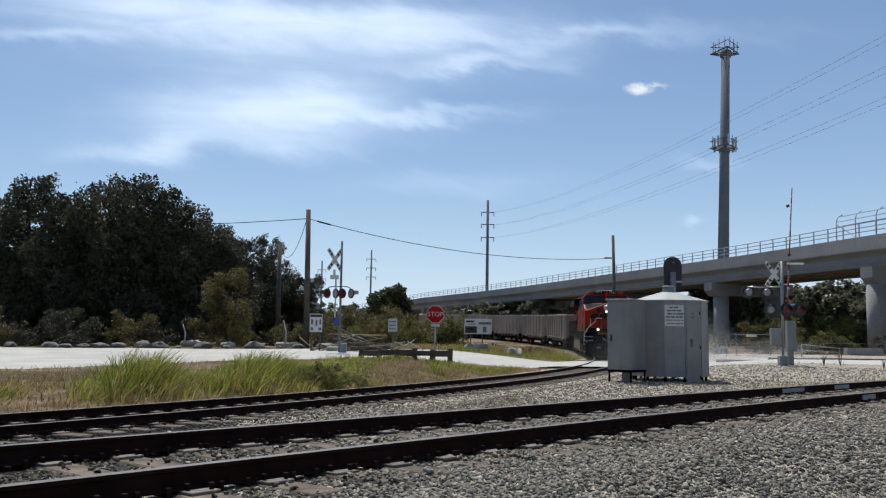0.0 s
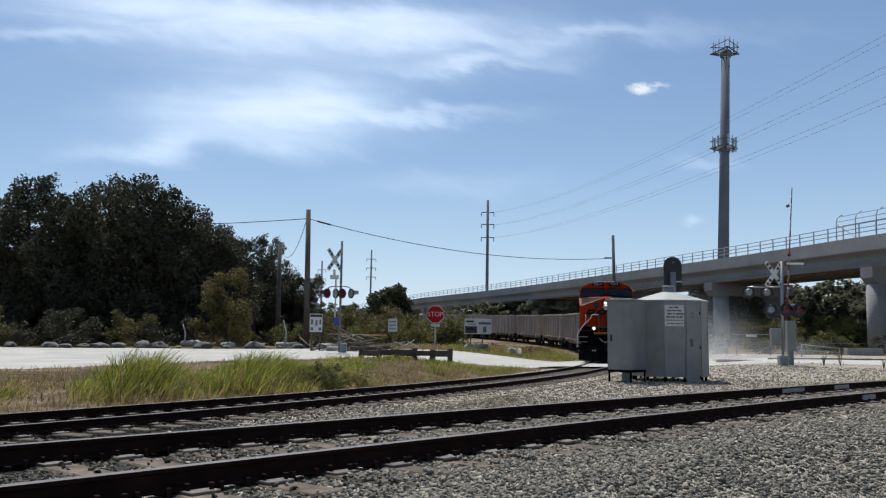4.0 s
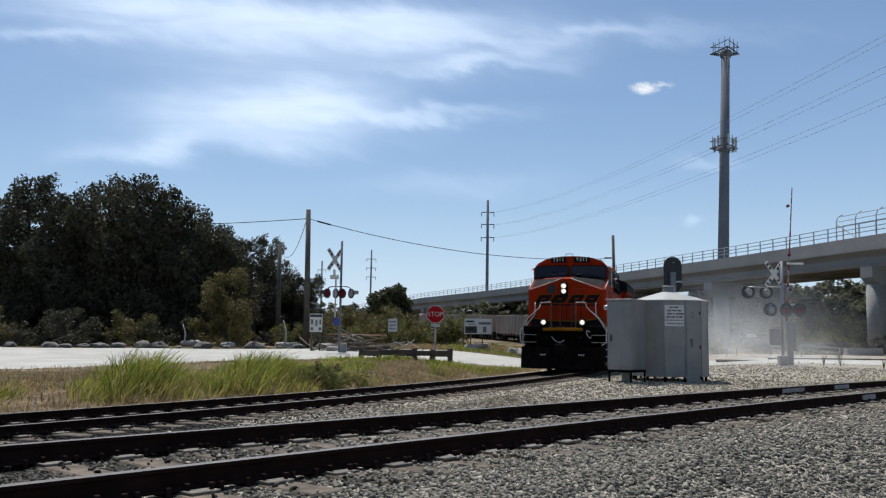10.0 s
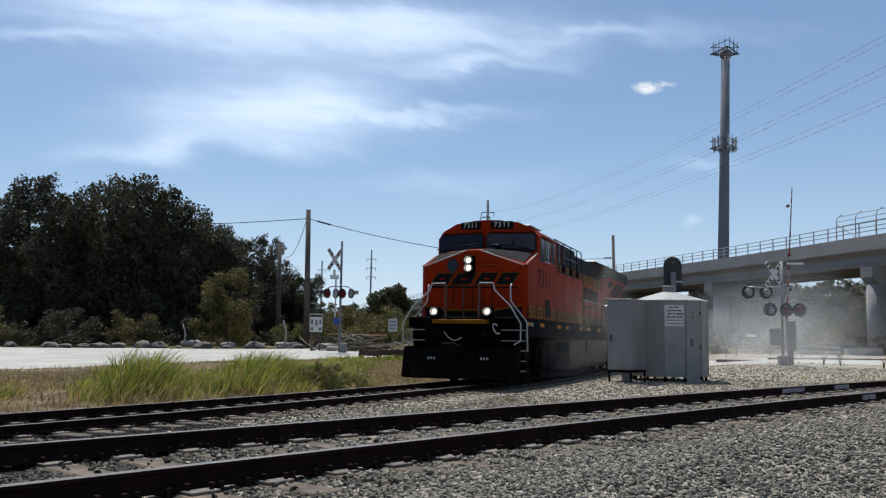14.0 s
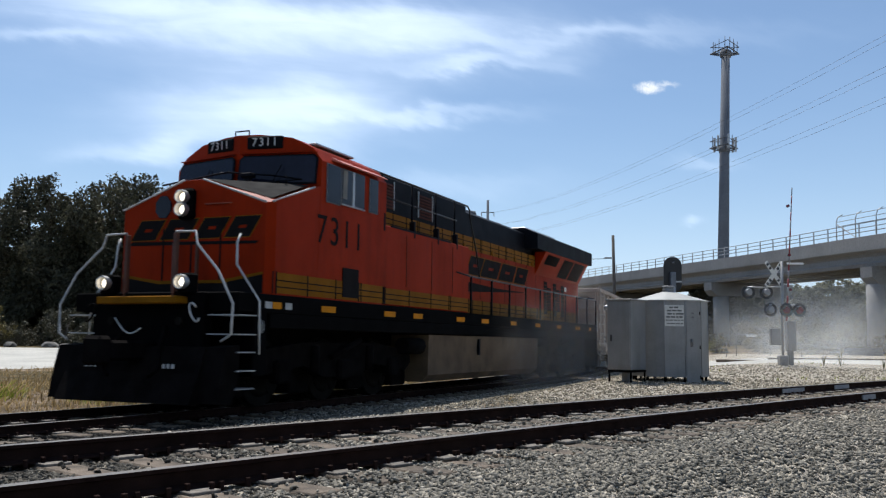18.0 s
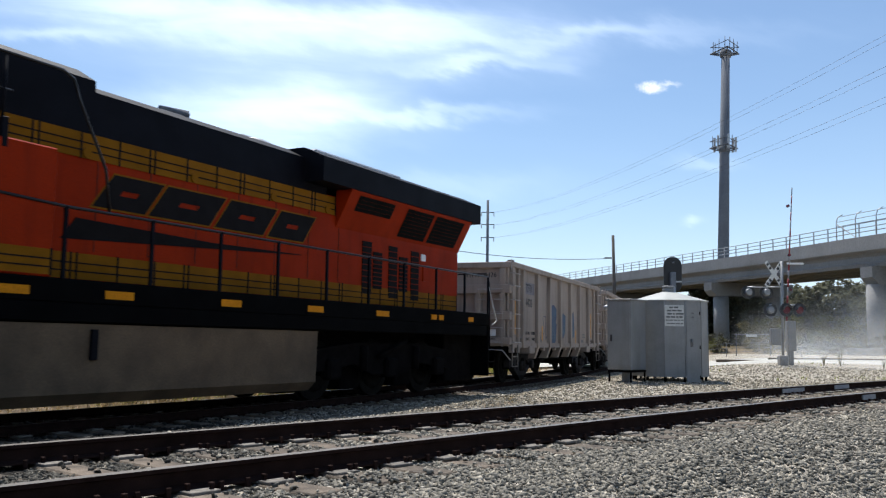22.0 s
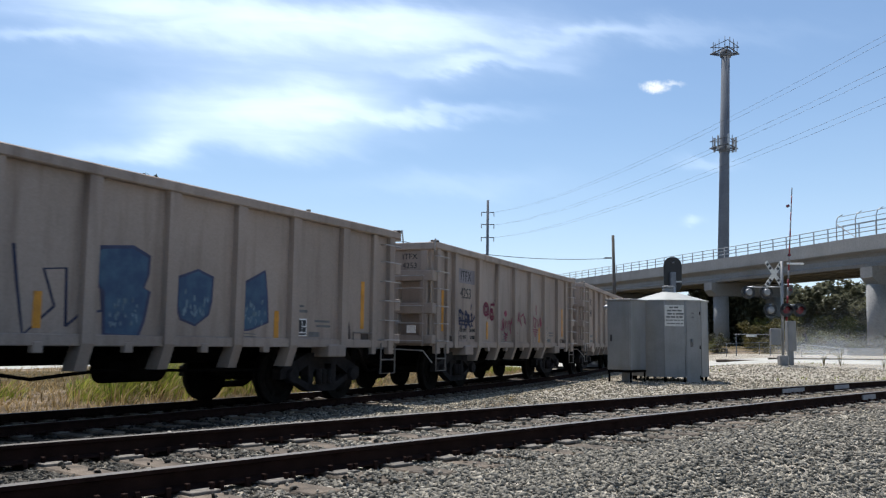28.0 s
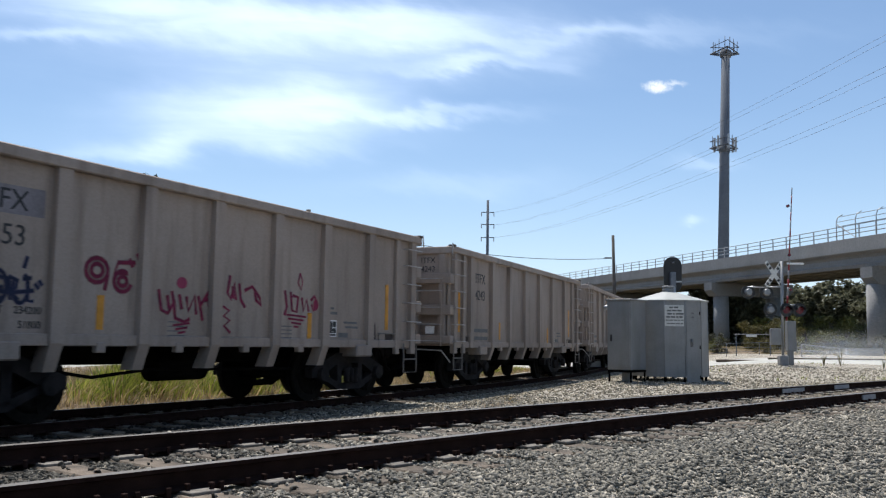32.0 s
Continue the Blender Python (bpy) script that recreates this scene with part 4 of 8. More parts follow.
    bm = bmesh.new(); box(bm, -10.95, -10.3, -0.16, 0.16, 0.72, 1.0, 0.04); box(bm, -11.2, -10.9, -0.2, 0.14, 0.66, 1.06, 0.05); part("coupler", bm, M_UNDER, T)
    for y in (0.62, 0.7, 0.78, -0.62, -0.7, -0.78):
        bm = bmesh.new(); box(bm, 10.43, 10.45, y - 0.02, y + 0.02, 0.62, 0.68); part("plow_marking", bm, M_RAILW, T)
    bm = bmesh.new(); box(bm, -10.3, -9.0, -1.1, 1.1, 0.2, 1.42, 0.03); part("rear_draft_gear", bm, M_UNDER, T)
    # fuel tank
    bm = bmesh.new()
    prism(bm, [(-1.3, 0.22), (1.3, 0.22), (1.44, 0.36), (1.46, 1.18), (-1.46, 1.18), (-1.44, 0.36)], -3.85, 3.47, "x")
    tank = part("fuel_tank", bm, M_TANK, T, "dusty brown-grey fuel tank")
    bm = bmesh.new(); box(bm, 0.65, 0.75, 1.44, 1.5, 0.75, 1.12, 0.01); part("sight_glass", bm, M_BLACK, tank)
    # trucks
    for tx in (6.55, -6.55):
        bm = bmesh.new()
        box(bm, tx - 2.5, tx + 2.5, -0.5, 0.5, 0.65, 1.0, 0.03)
        box(bm, tx - 2.7, tx + 2.7, -0.6, 0.6, 0.2, 0.66, 0.03)
        tr = part("truck", bm, M_UNDER, T)
        for s in both_side:
            bm = bmesh.new(); ya, yb = sorted((s * 1.02, s * 1.2))
            slab(bm, [(tx - 2.75, 0.62), (tx - 2.5, 0.48), (tx - 1.2, 0.62), (tx - 0.6, 0.42), (tx + 0.6, 0.42), (tx + 1.2, 0.62), (tx + 2.5, 0.48), (tx + 2.75, 0.62), (tx + 2.7, 0.85), (tx + 1.2, 1.0), (tx - 1.2, 1.0), (tx - 2.7, 0.85)], ya, yb)
            part("side_frame", bm, M_UNDER, tr)
            for ax in (-1.9, 0, 1.9):
                bm = bmesh.new(); box(bm, tx + ax - 0.2, tx + ax + 0.2, min(s * 1.1, s * 1.3), max(s * 1.1, s * 1.3), 0.36, 0.72, 0.04); part("axle_box", bm, M_UNDER, tr)
            for ax in (-0.95, 0.95):
                bm = bmesh.new(); tube(bm, [(tx + ax, s * 1.22, 0.5), (tx + ax, s * 1.22, 0.95)], 0.09, 10); part("spring", bm, M_UNDER, tr)
            for ax in (-2.75, -0.95, 0.95, 2.75):
                bm = bmesh.new(); box(bm, tx + ax - 0.3, tx + ax + 0.3, min(s * 0.62, s * 0.95), max(s * 0.62, s * 0.95), 0.16, 0.62, 0.03); part("brake_gear", bm, M_UNDER, tr)
            bm = bmesh.new(); tube(bm, [(tx - 0.5, s * 1.28, 1.05), (tx + 0.5, s * 1.28, 0.75)], 0.05, 8); part("damper", bm, M_UNDER, tr)
        for ax in (-1.9, 0, 1.9):
            WHEELS.append((wheelset("wheelset", WHEEL_R, T, tx + ax), WHEEL_R))
    for s in both_side:
        bm = bmesh.new(); tube(bm, [(3.6, s * 1.3, 0.95), (4.4, s * 1.3, 0.95)], 0.16, 12); part("air_reservoir", bm, M_UNDER, T)


WHEELS = []
build_loco(loco)


# ---- gondola cars ----
M_GRAF_B = mat("blue_spray_paint", (0.014, 0.05, 0.12), 0.6, 0, 0.3, 5, 0, 60, col2=(0.04, 0.1, 0.17))
M_GRAF_D = mat("dark_blue_spray_line", (0.03, 0.04, 0.1), 0.6, 0, 0.2, 6, 0, 60)
M_GRAF_P = mat("magenta_spray_line", (0.27, 0.018, 0.07), 0.6, 0, 0.2, 6, 0, 60)
M_GRAF_H = mat("pale_magenta_overspray", (0.3, 0.15, 0.17), 0.7, 0, 0.3, 9, 0, 60)
M_GRAF_K = mat("pale_violet_overspray", (0.2, 0.18, 0.25), 0.7, 0, 0.3, 9, 0, 60)
M_YSTRIP = mat("yellow_reflective_strip", (0.62, 0.27, 0.012), 0.5, 0, 0.25, 5, 0, 60)
M_STENCIL = mat("black_stencil_paint", (0.02, 0.02, 0.022), 0.6, 0, 0.2, 8, 0, 60)
M_STENCIL2 = mat("faded_grey_stencil", (0.14, 0.14, 0.14), 0.7, 0, 0.2, 8, 0, 60)
M_RUNG = mat("worn_pale_rung_steel", (0.4, 0.37, 0.34), 0.5, 0.2, 0.2, 8, 0.05, 60)
M_TRUCK = mat("dusty_truck_casting", (0.024, 0.02, 0.019), 0.85, 0, 0.5, 5, 0.2, 60, spec=0.2)
M_STEP = mat("dirty_step_steel", (0.2, 0.175, 0.155), 0.65, 0.1, 0.3, 8, 0.05, 60)
M_GRIME = mat("dark_grime_streak", (0.07, 0.05, 0.042), 0.8, 0, 0.5, 6, 0.1, 60)
M_PATCH = mat("lavender_repaint_patch", (0.22, 0.2, 0.215), 0.7, 0, 0.2, 3, 0, 40)
M_SPOT = mat("pale_blue_spray_mottle", (0.14, 0.22, 0.28), 0.7, 0, 0.4, 9, 0, 60)
RIBS = (4.42, 2.92, 1.58, 0.25, -1.12, -2.45, -3.86)
PAN, RIBY = 1.29, 1.38
H2 = CAR_B / 2


def build_car():
    T = thing("gondola_car", Matrix(), "weathered grey steel gondola car with ribbed sides", "freight car", "gondola cars of the train")
    for s in (1, -1):
        ys = sorted((s * PAN, s * (PAN - 0.03)))
        bm = bmesh.new(); box(bm, -H2, H2, ys[0], ys[1], 0.96, 3.0); part("side_panel", bm, M_CAR, T)
        bm = bmesh.new(); ys = sorted((s * (PAN - 0.06), s * (RIBY + 0.03))); box(bm, -H2 - 0.03, H2 + 0.03, ys[0], ys[1], 2.98, 3.12, 0.015); part("top_chord", bm, M_CAR, T)
        bm = bmesh.new(); ys = sorted((s * (PAN - 0.02), s * (PAN + 0.05))); box(bm, -H2 + 0.2, H2 - 0.2, ys[0], ys[1], 0.92, 1.06, 0.01); part("side_sill", bm, M_CAR, T)
        for x in RIBS:
            deep = abs(x) < 3.4
            w = 0.1
            bm = bmesh.new(); z0 = 0.95 if deep else 0.92
            prof = [(s * (PAN - 0.01), z0), (s * RIBY, z0), (s * RIBY, 2.985), (s * (PAN - 0.01), 2.985)]
            prism(bm, prof, x - w, x + w, "x")
            if deep:
                prism(bm, [(s * RIBY, 0.96), (s * (PAN - 0.1), 0.96), (s * (PAN - 0.25), 0.62), (s * (RIBY - 0.12), 0.62)], x - w * 0.9, x + w * 0.9, "x")
            part("rib", bm, M_CAR, T)
        for x in (2.25, 0.92, -0.45, -1.8):
            bm = bmesh.new(); ys = sorted((s * (PAN - 0.03), s * (PAN + 0.06))); box(bm, x - 0.07, x + 0.07, ys[0], ys[1], 0.84, 0.97, 0.01); part("sill_tab", bm, M_CAR, T)
        for x in (3.65, -3.65):
            bm = bmesh.new(); ys = sorted((s * 1.0, s * (RIBY + 0.01))); box(bm, x - 0.25, x + 0.25, ys[0], ys[1], 0.76, 0.97, 0.02); part("bolster_end", bm, M_CAR, T)
        for x in (5.42, -5.42):
            bm = bmesh.new(); ys = sorted((s * (PAN - 0.02), s * (RIBY))); box(bm, x - 0.09, x + 0.09, ys[0], ys[1], 0.8, 3.0, 0.01); part("corner_post", bm, M_CAR, T)
        for x in (4.85, -4.85):
            bm = bmesh.new(); ys = sorted((s * (PAN - 0.01), s * (RIBY - 0.02))); box(bm, x - 0.07, x + 0.07, ys[0], ys[1], 0.8, 2.99, 0.01); part("ladder_post", bm, M_CAR, T)
        # side ladder near each end
        for sx in (1, -1):
            for i, z in enumerate((1.06, 1.42, 1.78, 2.14, 2.5, 2.82)):
                bm = bmesh.new(); xa, xb = sx * 5.05, sx * 5.6
                tube(bm, [(xa, s * (RIBY - 0.04), z), (xa, s * (RIBY + 0.07), z), (xb, s * (RIBY + 0.07), z), (xb, s * (RIBY - 0.04), z)], 0.012, 5); part("ladder_rung", bm, M_RUNG, T)
            bm = bmesh.new(); xa, xb = sx * 5.05, sx * 5.55
            tube(bm, [(xa, s * RIBY, 1.0), (xa, s * RIBY, 0.45), (xb, s * RIBY, 0.45), (xb, s * RIBY, 1.0)], 0.016, 5); tube(bm, [(xa, s * RIBY, 0.7), (xb, s * RIBY, 0.7)], 0.014, 5); part("stirrup_step", bm, M_STEP, T)
            # recessed jacking pad with a grimy rim at the foot of the end panel
            ys = sorted((s * PAN, s * (PAN + 0.012)))
            bm = bmesh.new(); box(bm, *sorted((sx * 4.5, sx * 4.74)), ys[0], ys[1], 1.06, 1.17); part("jacking_pad", bm, M_GRIME, T)
            bm = bmesh.new(); tube(bm, [(sx * 4.95, s * (PAN + 0.04), 1.18), (sx * 4.2, s * (PAN + 0.04), 1.18), (sx * 4.2, s * (PAN + 0.04), 0.95)], 0.013, 5); part("lever_bracket", bm, M_STEP, T)
            bm = bmesh.new(); prism(bm, [(sx * 4.16, 1.07), (sx * 4.1, 1.07), (sx * 4.09, 1.3), (sx * 4.12, 1.38), (sx * 4.15, 1.24)], s * (PAN + 0.001), s * (PAN + 0.004), "y"); part("grime_streak", bm, M_GRIME, T)
    for sx in (1, -1):
        xs = sorted((sx * H2, sx * (H2 - 0.04)))
        bm = bmesh.new(); box(bm, xs[0], xs[1], -PAN + 0.03, PAN - 0.03, 2.4, 3.0); part("end_panel", bm, M_CAR, T)
        xs = sorted((sx * (H2 - 0.1), sx * (H2 - 0.14)))
        bm = bmesh.new(); box(bm, xs[0], xs[1], -PAN + 0.03, PAN - 0.03, 0.96, 2.42); part("end_panel", bm, M_CAR, T)
        for z, h in ((2.95, 0.15), (2.3, 0.22), (1.62, 0.22), (1.0, 0.18)):
            bm = bmesh.new(); xs = sorted((sx * (H2 - 0.12), sx * (H2 + 0.09))); box(bm, xs[0], xs[1], -RIBY + 0.01, RIBY - 0.01, z, z + h, 0.012); part("end_beam", bm, M_CAR, T)
        bm = bmesh.new(); box(bm, *sorted((sx * (H2 - 1.5), sx * (H2 - 0.02))), -0.3, 0.3, 0.55, 0.98, 0.03); box(bm, *sorted((sx * (H2 - 0.1), sx * (H2 + 0.06))), -0.42, 0.42, 0.6, 1.0, 0.02); part("draft_sill", bm, M_UNDER, T)
        bm = bmesh.new(); tube(bm, [(sx * (H2 + 0.5), 0, 1.06), (sx * (H2 + 0.2), sx * 0.12, 0.9), (sx * (H2 + 0.16), sx * 1.2, 0.86), (sx * (H2 + 0.2), sx * 1.42, 0.62)], 0.014, 6); part("uncoupling_lever", bm, M_RUNG, T)
        for y in (-1.15, -0.5, 0.5, 1.15):
            bm = bmesh.new(); xs = sorted((sx * (H2 - 0.12), sx * (H2 + 0.07))); box(bm, xs[0], xs[1], y - 0.08, y + 0.08, 1.0, 2.5 if abs(y) < 1 else 3.0, 0.01); part("end_post", bm, M_CAR, T)
        bm = bmesh.new()
        for y in (0.55, 1.18):
            tube(bm, [(sx * (H2 + 0.16), sx * y, 0.95), (sx * (H2 + 0.16), sx * y, 2.4)], 0.014, 5)
        part("end_ladder_rail", bm, M_CAR, T)
        for z in (1.06, 1.42, 1.78, 2.14, 2.4):
            bm = bmesh.new(); tube(bm, [(sx * (H2 + 0.16), sx * 0.52, z), (sx * (H2 + 0.16), sx * 1.2, z)], 0.013, 5); part("end_ladder_rung", bm, M_RUNG, T)
        bm = bmesh.new(); xs = sorted((sx * (H2 + 0.09), sx * (H2 + 0.11))); box(bm, xs[0], xs[1], sx * 0.9 - 0.1, sx * 0.9 + 0.1, 1.22, 1.38); part("notice_plate", bm, M_WHITE, T)
        bm = bmesh.new(); xs = sorted((sx * (H2 - 0.5), sx * (H2 + 0.66))); box(bm, xs[0], xs[1], -0.14, 0.14, 0.74, 1.0, 0.04); xs = sorted((sx * (H2 + 0.45), sx * (H2 + 0.74))); box(bm, xs[0], xs[1], -0.2, 0.16, 0.68, 1.06, 0.05); part("coupler", bm, M_UNDER, T)
        bm = bmesh.new(); tube(bm, [(sx * (H2 + 0.2), 0.35, 0.9), (sx * (H2 + 0.45), 0.38, 0.5), (sx * (H2 + 0.7), 0.3, 0.45)], 0.03, 6); part("brake_hose", bm, M_UNDER, T)
        bm = bmesh.new()
        tx = sx * 3.65
        box(bm, tx - 0.2, tx + 0.2, -1.0, 1.0, 0.5, 0.76, 0.03)
        tr = part("truck_bolster", bm, M_TRUCK, T)
        for s in (1, -1):
            bm = bmesh.new(); ya, yb = sorted((s * 0.92, s * 1.08))
            at = lambda *q: [(tx + x, z) for x, z in q]
            slab(bm, at((-1.15, 0.4), (-0.85, 0.42), (-0.38, 0.64), (0.38, 0.64), (0.85, 0.42), (1.15, 0.4), (1.15, 0.56), (0.45, 0.82), (-0.45, 0.82), (-1.15, 0.56)), ya, yb)
            slab(bm, at((-0.95, 0.44), (-0.36, 0.18), (0.36, 0.18), (0.95, 0.44), (0.8, 0.47), (0.32, 0.29), (-0.32, 0.29), (-0.8, 0.47)), ya, yb)
            for cx in (-0.33, 0.33):
                slab(bm, at((cx - 0.07, 0.24), (cx + 0.07, 0.24), (cx + 0.07, 0.68), (cx - 0.07, 0.68)), ya, yb)
            part("side_frame", bm, M_TRUCK, tr)
            for ax in (-0.88, 0.88):
                bm = bmesh.new(); tube(bm, [(tx + ax, s * 1.02, CAR_WHEEL_R), (tx + ax, s * 1.16, CAR_WHEEL_R)], 0.12, 14); part("bearing_cap", bm, M_TRUCK, tr)
            bm = bmesh.new()
            for q in (-0.14, 0.0, 0.14):
                tube(bm, [(tx + q, s * 1.1, 0.3), (tx + q, s * 1.1, 0.55)], 0.055, 8)
            part("spring", bm, M_TRUCK, tr)
        for ax in (-0.88, 0.88):
            wheelset("wheelset", CAR_WHEEL_R, T, tx + ax)
    bm = bmesh.new(); box(bm, -H2 + 0.05, H2 - 0.05, -PAN + 0.03, PAN - 0.03, 0.96, 1.02); part("car_floor", bm, M_CAR, T)
    bm = bmesh.new(); box(bm, -H2, H2, -0.22, 0.22, 0.66, 0.97, 0.02); part("center_sill", bm, M_UNDER, T)
    bm = bmesh.new(); tube(bm, [(-0.4, 0.5, 0.62), (0.6, 0.5, 0.62)], 0.2, 14); part("brake_reservoir", bm, M_UNDER, T)
    bm = bmesh.new(); tube(bm, [(2.6, 0.85, 0.62), (1.9, 0.8, 0.52), (0.8, 0.7, 0.6), (-2.6, 0.8, 0.55)], 0.025, 6); part("brake_rigging", bm, M_UNDER, T)
    # reflective strips
    for x, za, zb in ((5.03, 1.27, 2.14), (2.25, 1.12, 1.54), (0.13, 1.04, 1.44), (-2.08, 1.06, 1.48), (-4.53, 1.25, 2.1)):
        for s in (1, -1):
            bm = bmesh.new(); ys = sorted((s * (PAN + 0.001), s * (PAN + 0.006))); box(bm, x - 0.055, x + 0.055, ys[0], ys[1], za, zb); part("reflective_strip", bm, M_YSTRIP, T)
    # small stencil bars
    for x, z, w, h in ((-2.68, 1.58, 0.2, 0.035), (-2.73, 1.5, 0.3, 0.045), (-3.3, 1.35, 0.42, 0.035), (-3.34, 1.27, 0.4, 0.035), (-3.08, 1.13, 0.3, 0.08), (-2.72, 0.99, 0.5, 0.015)):
        bm = bmesh.new(); box(bm, x - w / 2, x + w / 2, PAN, PAN + 0.005, z - h / 2, z + h / 2); part("stencil_bar", bm, M_STENCIL2, T)
    bm = bmesh.new(); box(bm, -2.87, -2.5, PAN, PAN + 0.003, 1.1, 1.38); lp = part("label_panel", bm, M_WHITE, T)
    for xa, xb, za, zb in ((-2.62, -2.52, 1.16, 1.36), (-2.74, -2.635, 1.16, 1.36), (-2.85, -2.755, 1.26, 1.36), (-2.85, -2.755, 1.16, 1.245), (-2.85, -2.52, 1.115, 1.145)):
        bm = bmesh.new(); box(bm, xa, xb, PAN, PAN + 0.005, za, zb); part("label_field", bm, M_STENCIL, lp)
    # rivet row under the top chord and a catch on the corner
    for sx in (1, -1):
        bm = bmesh.new(); box(bm, *sorted((sx * (H2 + 0.02), sx * (H2 - 0.1))), PAN - 0.02, RIBY + 0.05, 3.1, 3.15, 0.015); part("corner_catch", bm, M_GRIME, T)
        bm = bmesh.new(); tube(bm, [(sx * (H2 + 0.06), RIBY + 0.02, 3.17), (sx * (H2 + 0.1), RIBY + 0.03, 2.9)], 0.014, 5); part("grab_iron", bm, M_RUNG, T)
    return T


def stroke(name, pts, w, mtl, parent, y):
    """A sprayed line on the car side: points (x, z)."""
    bm = bmesh.new(); prev = None
    for i, (x, z) in enumerate(pts):
        a, b = pts[max(0, i - 1)], pts[min(len(pts) - 1, i + 1)]
        d = Vector((b[0] - a[0], b[1] - a[1])).normalized(); nn = Vector((-d.y, d.x)) * w / 2
        cur = (bm.verts.new((x + nn.x, y, z + nn.y)), bm.verts.new((x - nn.x, y, z - nn.y)))
        if prev:
            bm.faces.new((prev[0], cur[0], cur[1], prev[1]))
        prev = cur
    bmesh.ops.solidify(bm, geom=list(bm.faces), thickness=0.002)
    return part(name, bm, mtl, parent)


def blob(name, pts, mtl, parent, y):
    bm = bmesh.new(); prism(bm, pts, y, y + 0.003, "y"); return part(name, bm, mtl, parent)


def curl(cx, cz, rx, rz, a0, a1, n=14):
    return [(cx + rx * math.cos(a), cz + rz * math.sin(a)) for a in np.linspace(a0, a1, n)]


cars = []
proto = build_car()
for k in range(1, 10):
    c = proto if k == 1 else copy_thing(proto, Matrix())
    c.matrix_world = car_pose(k, 0)
    cars.append(c)
for k, c in enumerate(cars, 1):
    Y = PAN + 0.002
    if k <= 5:
        num = {1: "4426", 2: "4253", 3: "4243"}.get(k)
        if num:
            text_mesh("reporting_mark", "ITFX", 0.33, M_STENCIL, c, pose(3.67, Y, 2.52, 90, 0, 180))
            text_mesh("car_number", num, 0.33, M_STENCIL, c, pose(3.67, Y, 2.13, 90, 0, 180))
            text_mesh("reporting_mark", "ITFX", 0.17, M_STENCIL, c, pose(H2 + 0.002, 0.35 if k == 1 else 0.8, 2.77 if k == 1 else 2.81, 90, 0, 90))
            text_mesh("car_number", num, 0.17, M_STENCIL, c, pose(H2 + 0.002, 0.82 if k == 1 else 0.8, 2.77 if k == 1 else 2.62, 90, 0, 90))
    if k <= 2:
        bm = bmesh.new(); box(bm, 3.12, 4.1, PAN, PAN + 0.0015, 2.37, 2.69); part("repaint_patch", bm, M_PATCH, c)
        ld, wt = ("234700", "51300") if k == 1 else ("234200", "51800")
        for body, x, z in (("LD", 3.94, 1.31), ("LMT", 3.7, 1.31), (ld, 3.27, 1.31), ("LT", 3.95, 1.15), ("WT", 3.74, 1.15), (wt, 3.24, 1.15)):
            text_mesh("load_stencil", body, 0.12, M_STENCIL, c, pose(x, Y, z, 90, 0, 180))
        bm = bmesh.new(); box(bm, 4.06, 4.2, PAN, PAN + 0.002, 1.16, 1.3); part("repaint_patch", bm, M_STENCIL2, c)
    else:
        for z in (1.32, 1.14):
            bm = bmesh.new(); box(bm, 3.15, 4.05, PAN, Y + 0.003, z - 0.04, z + 0.04); part("load_stencil", bm, M_STENCIL2, c)
    if k == 1:
        letters = ([(1.49, 2.02), (1.36, 2.11), (0.88, 2.16), (0.62, 2.06), (0.63, 1.83), (0.7, 1.67), (0.6, 1.63), (0.67, 1.28), (0.76, 1.06), (1.27, 1.08), (1.3, 1.59), (1.48, 1.75)],
                   [(0.06, 1.83), (-0.31, 1.96), (-0.59, 1.88), (-0.58, 1.56), (-0.53, 1.38), (-0.29, 1.23), (-0.03, 1.3), (0.04, 1.46)],
                   [(-1.21, 1.8), (-1.75, 2.05), (-1.81, 1.73), (-1.85, 1.31), (-1.5, 1.2), (-1.21, 1.16)])
        gl = random.Random(9)
        for pts in letters:
            cx, cz = sum(q[0] for q in pts) / len(pts), sum(q[1] for q in pts) / len(pts)
            blob("graffiti_outline", [(cx + (x - cx) * 1.14, cz + (z - cz) * 1.09) for x, z in pts], M_GRAF_D, c, Y)
            blob("graffiti_letter", pts, M_GRAF_B, c, Y + 0.003)
            lo, hi = min(q[1] for q in pts), min(q[1] for q in pts) + 0.45
            for q in range(26):
                x, z = cx + gl.uniform(-0.24, 0.24), gl.uniform(lo + 0.12, hi)
                blob("graffiti_fill", [(x + r * math.cos(t) * 0.6, z + r * math.sin(t) * 1.3) for t, r in ((i * 0.9, gl.uniform(0.012, 0.045)) for i in range(7))], M_SPOT, c, Y + 0.006)
        stroke("graffiti_line", [(2.6, 2.05), (2.53, 1.62), (2.42, 1.04), (2.02, 1.38), (2.19, 1.8), (1.88, 1.83), (1.85, 1.15)], 0.045, M_GRAF_D, c, Y)
        stroke("graffiti_line", [(1.85, 1.15), (1.65, 1.3), (1.33, 1.35), (1.36, 1.6)], 0.035, M_GRAF_D, c, Y)
        for z in (1.0, 1.04, 1.08, 1.12):
            stroke("graffiti_line", [(-1.25, z), (-1.6, z - 0.01)], 0.014, M_STENCIL2, c, Y)
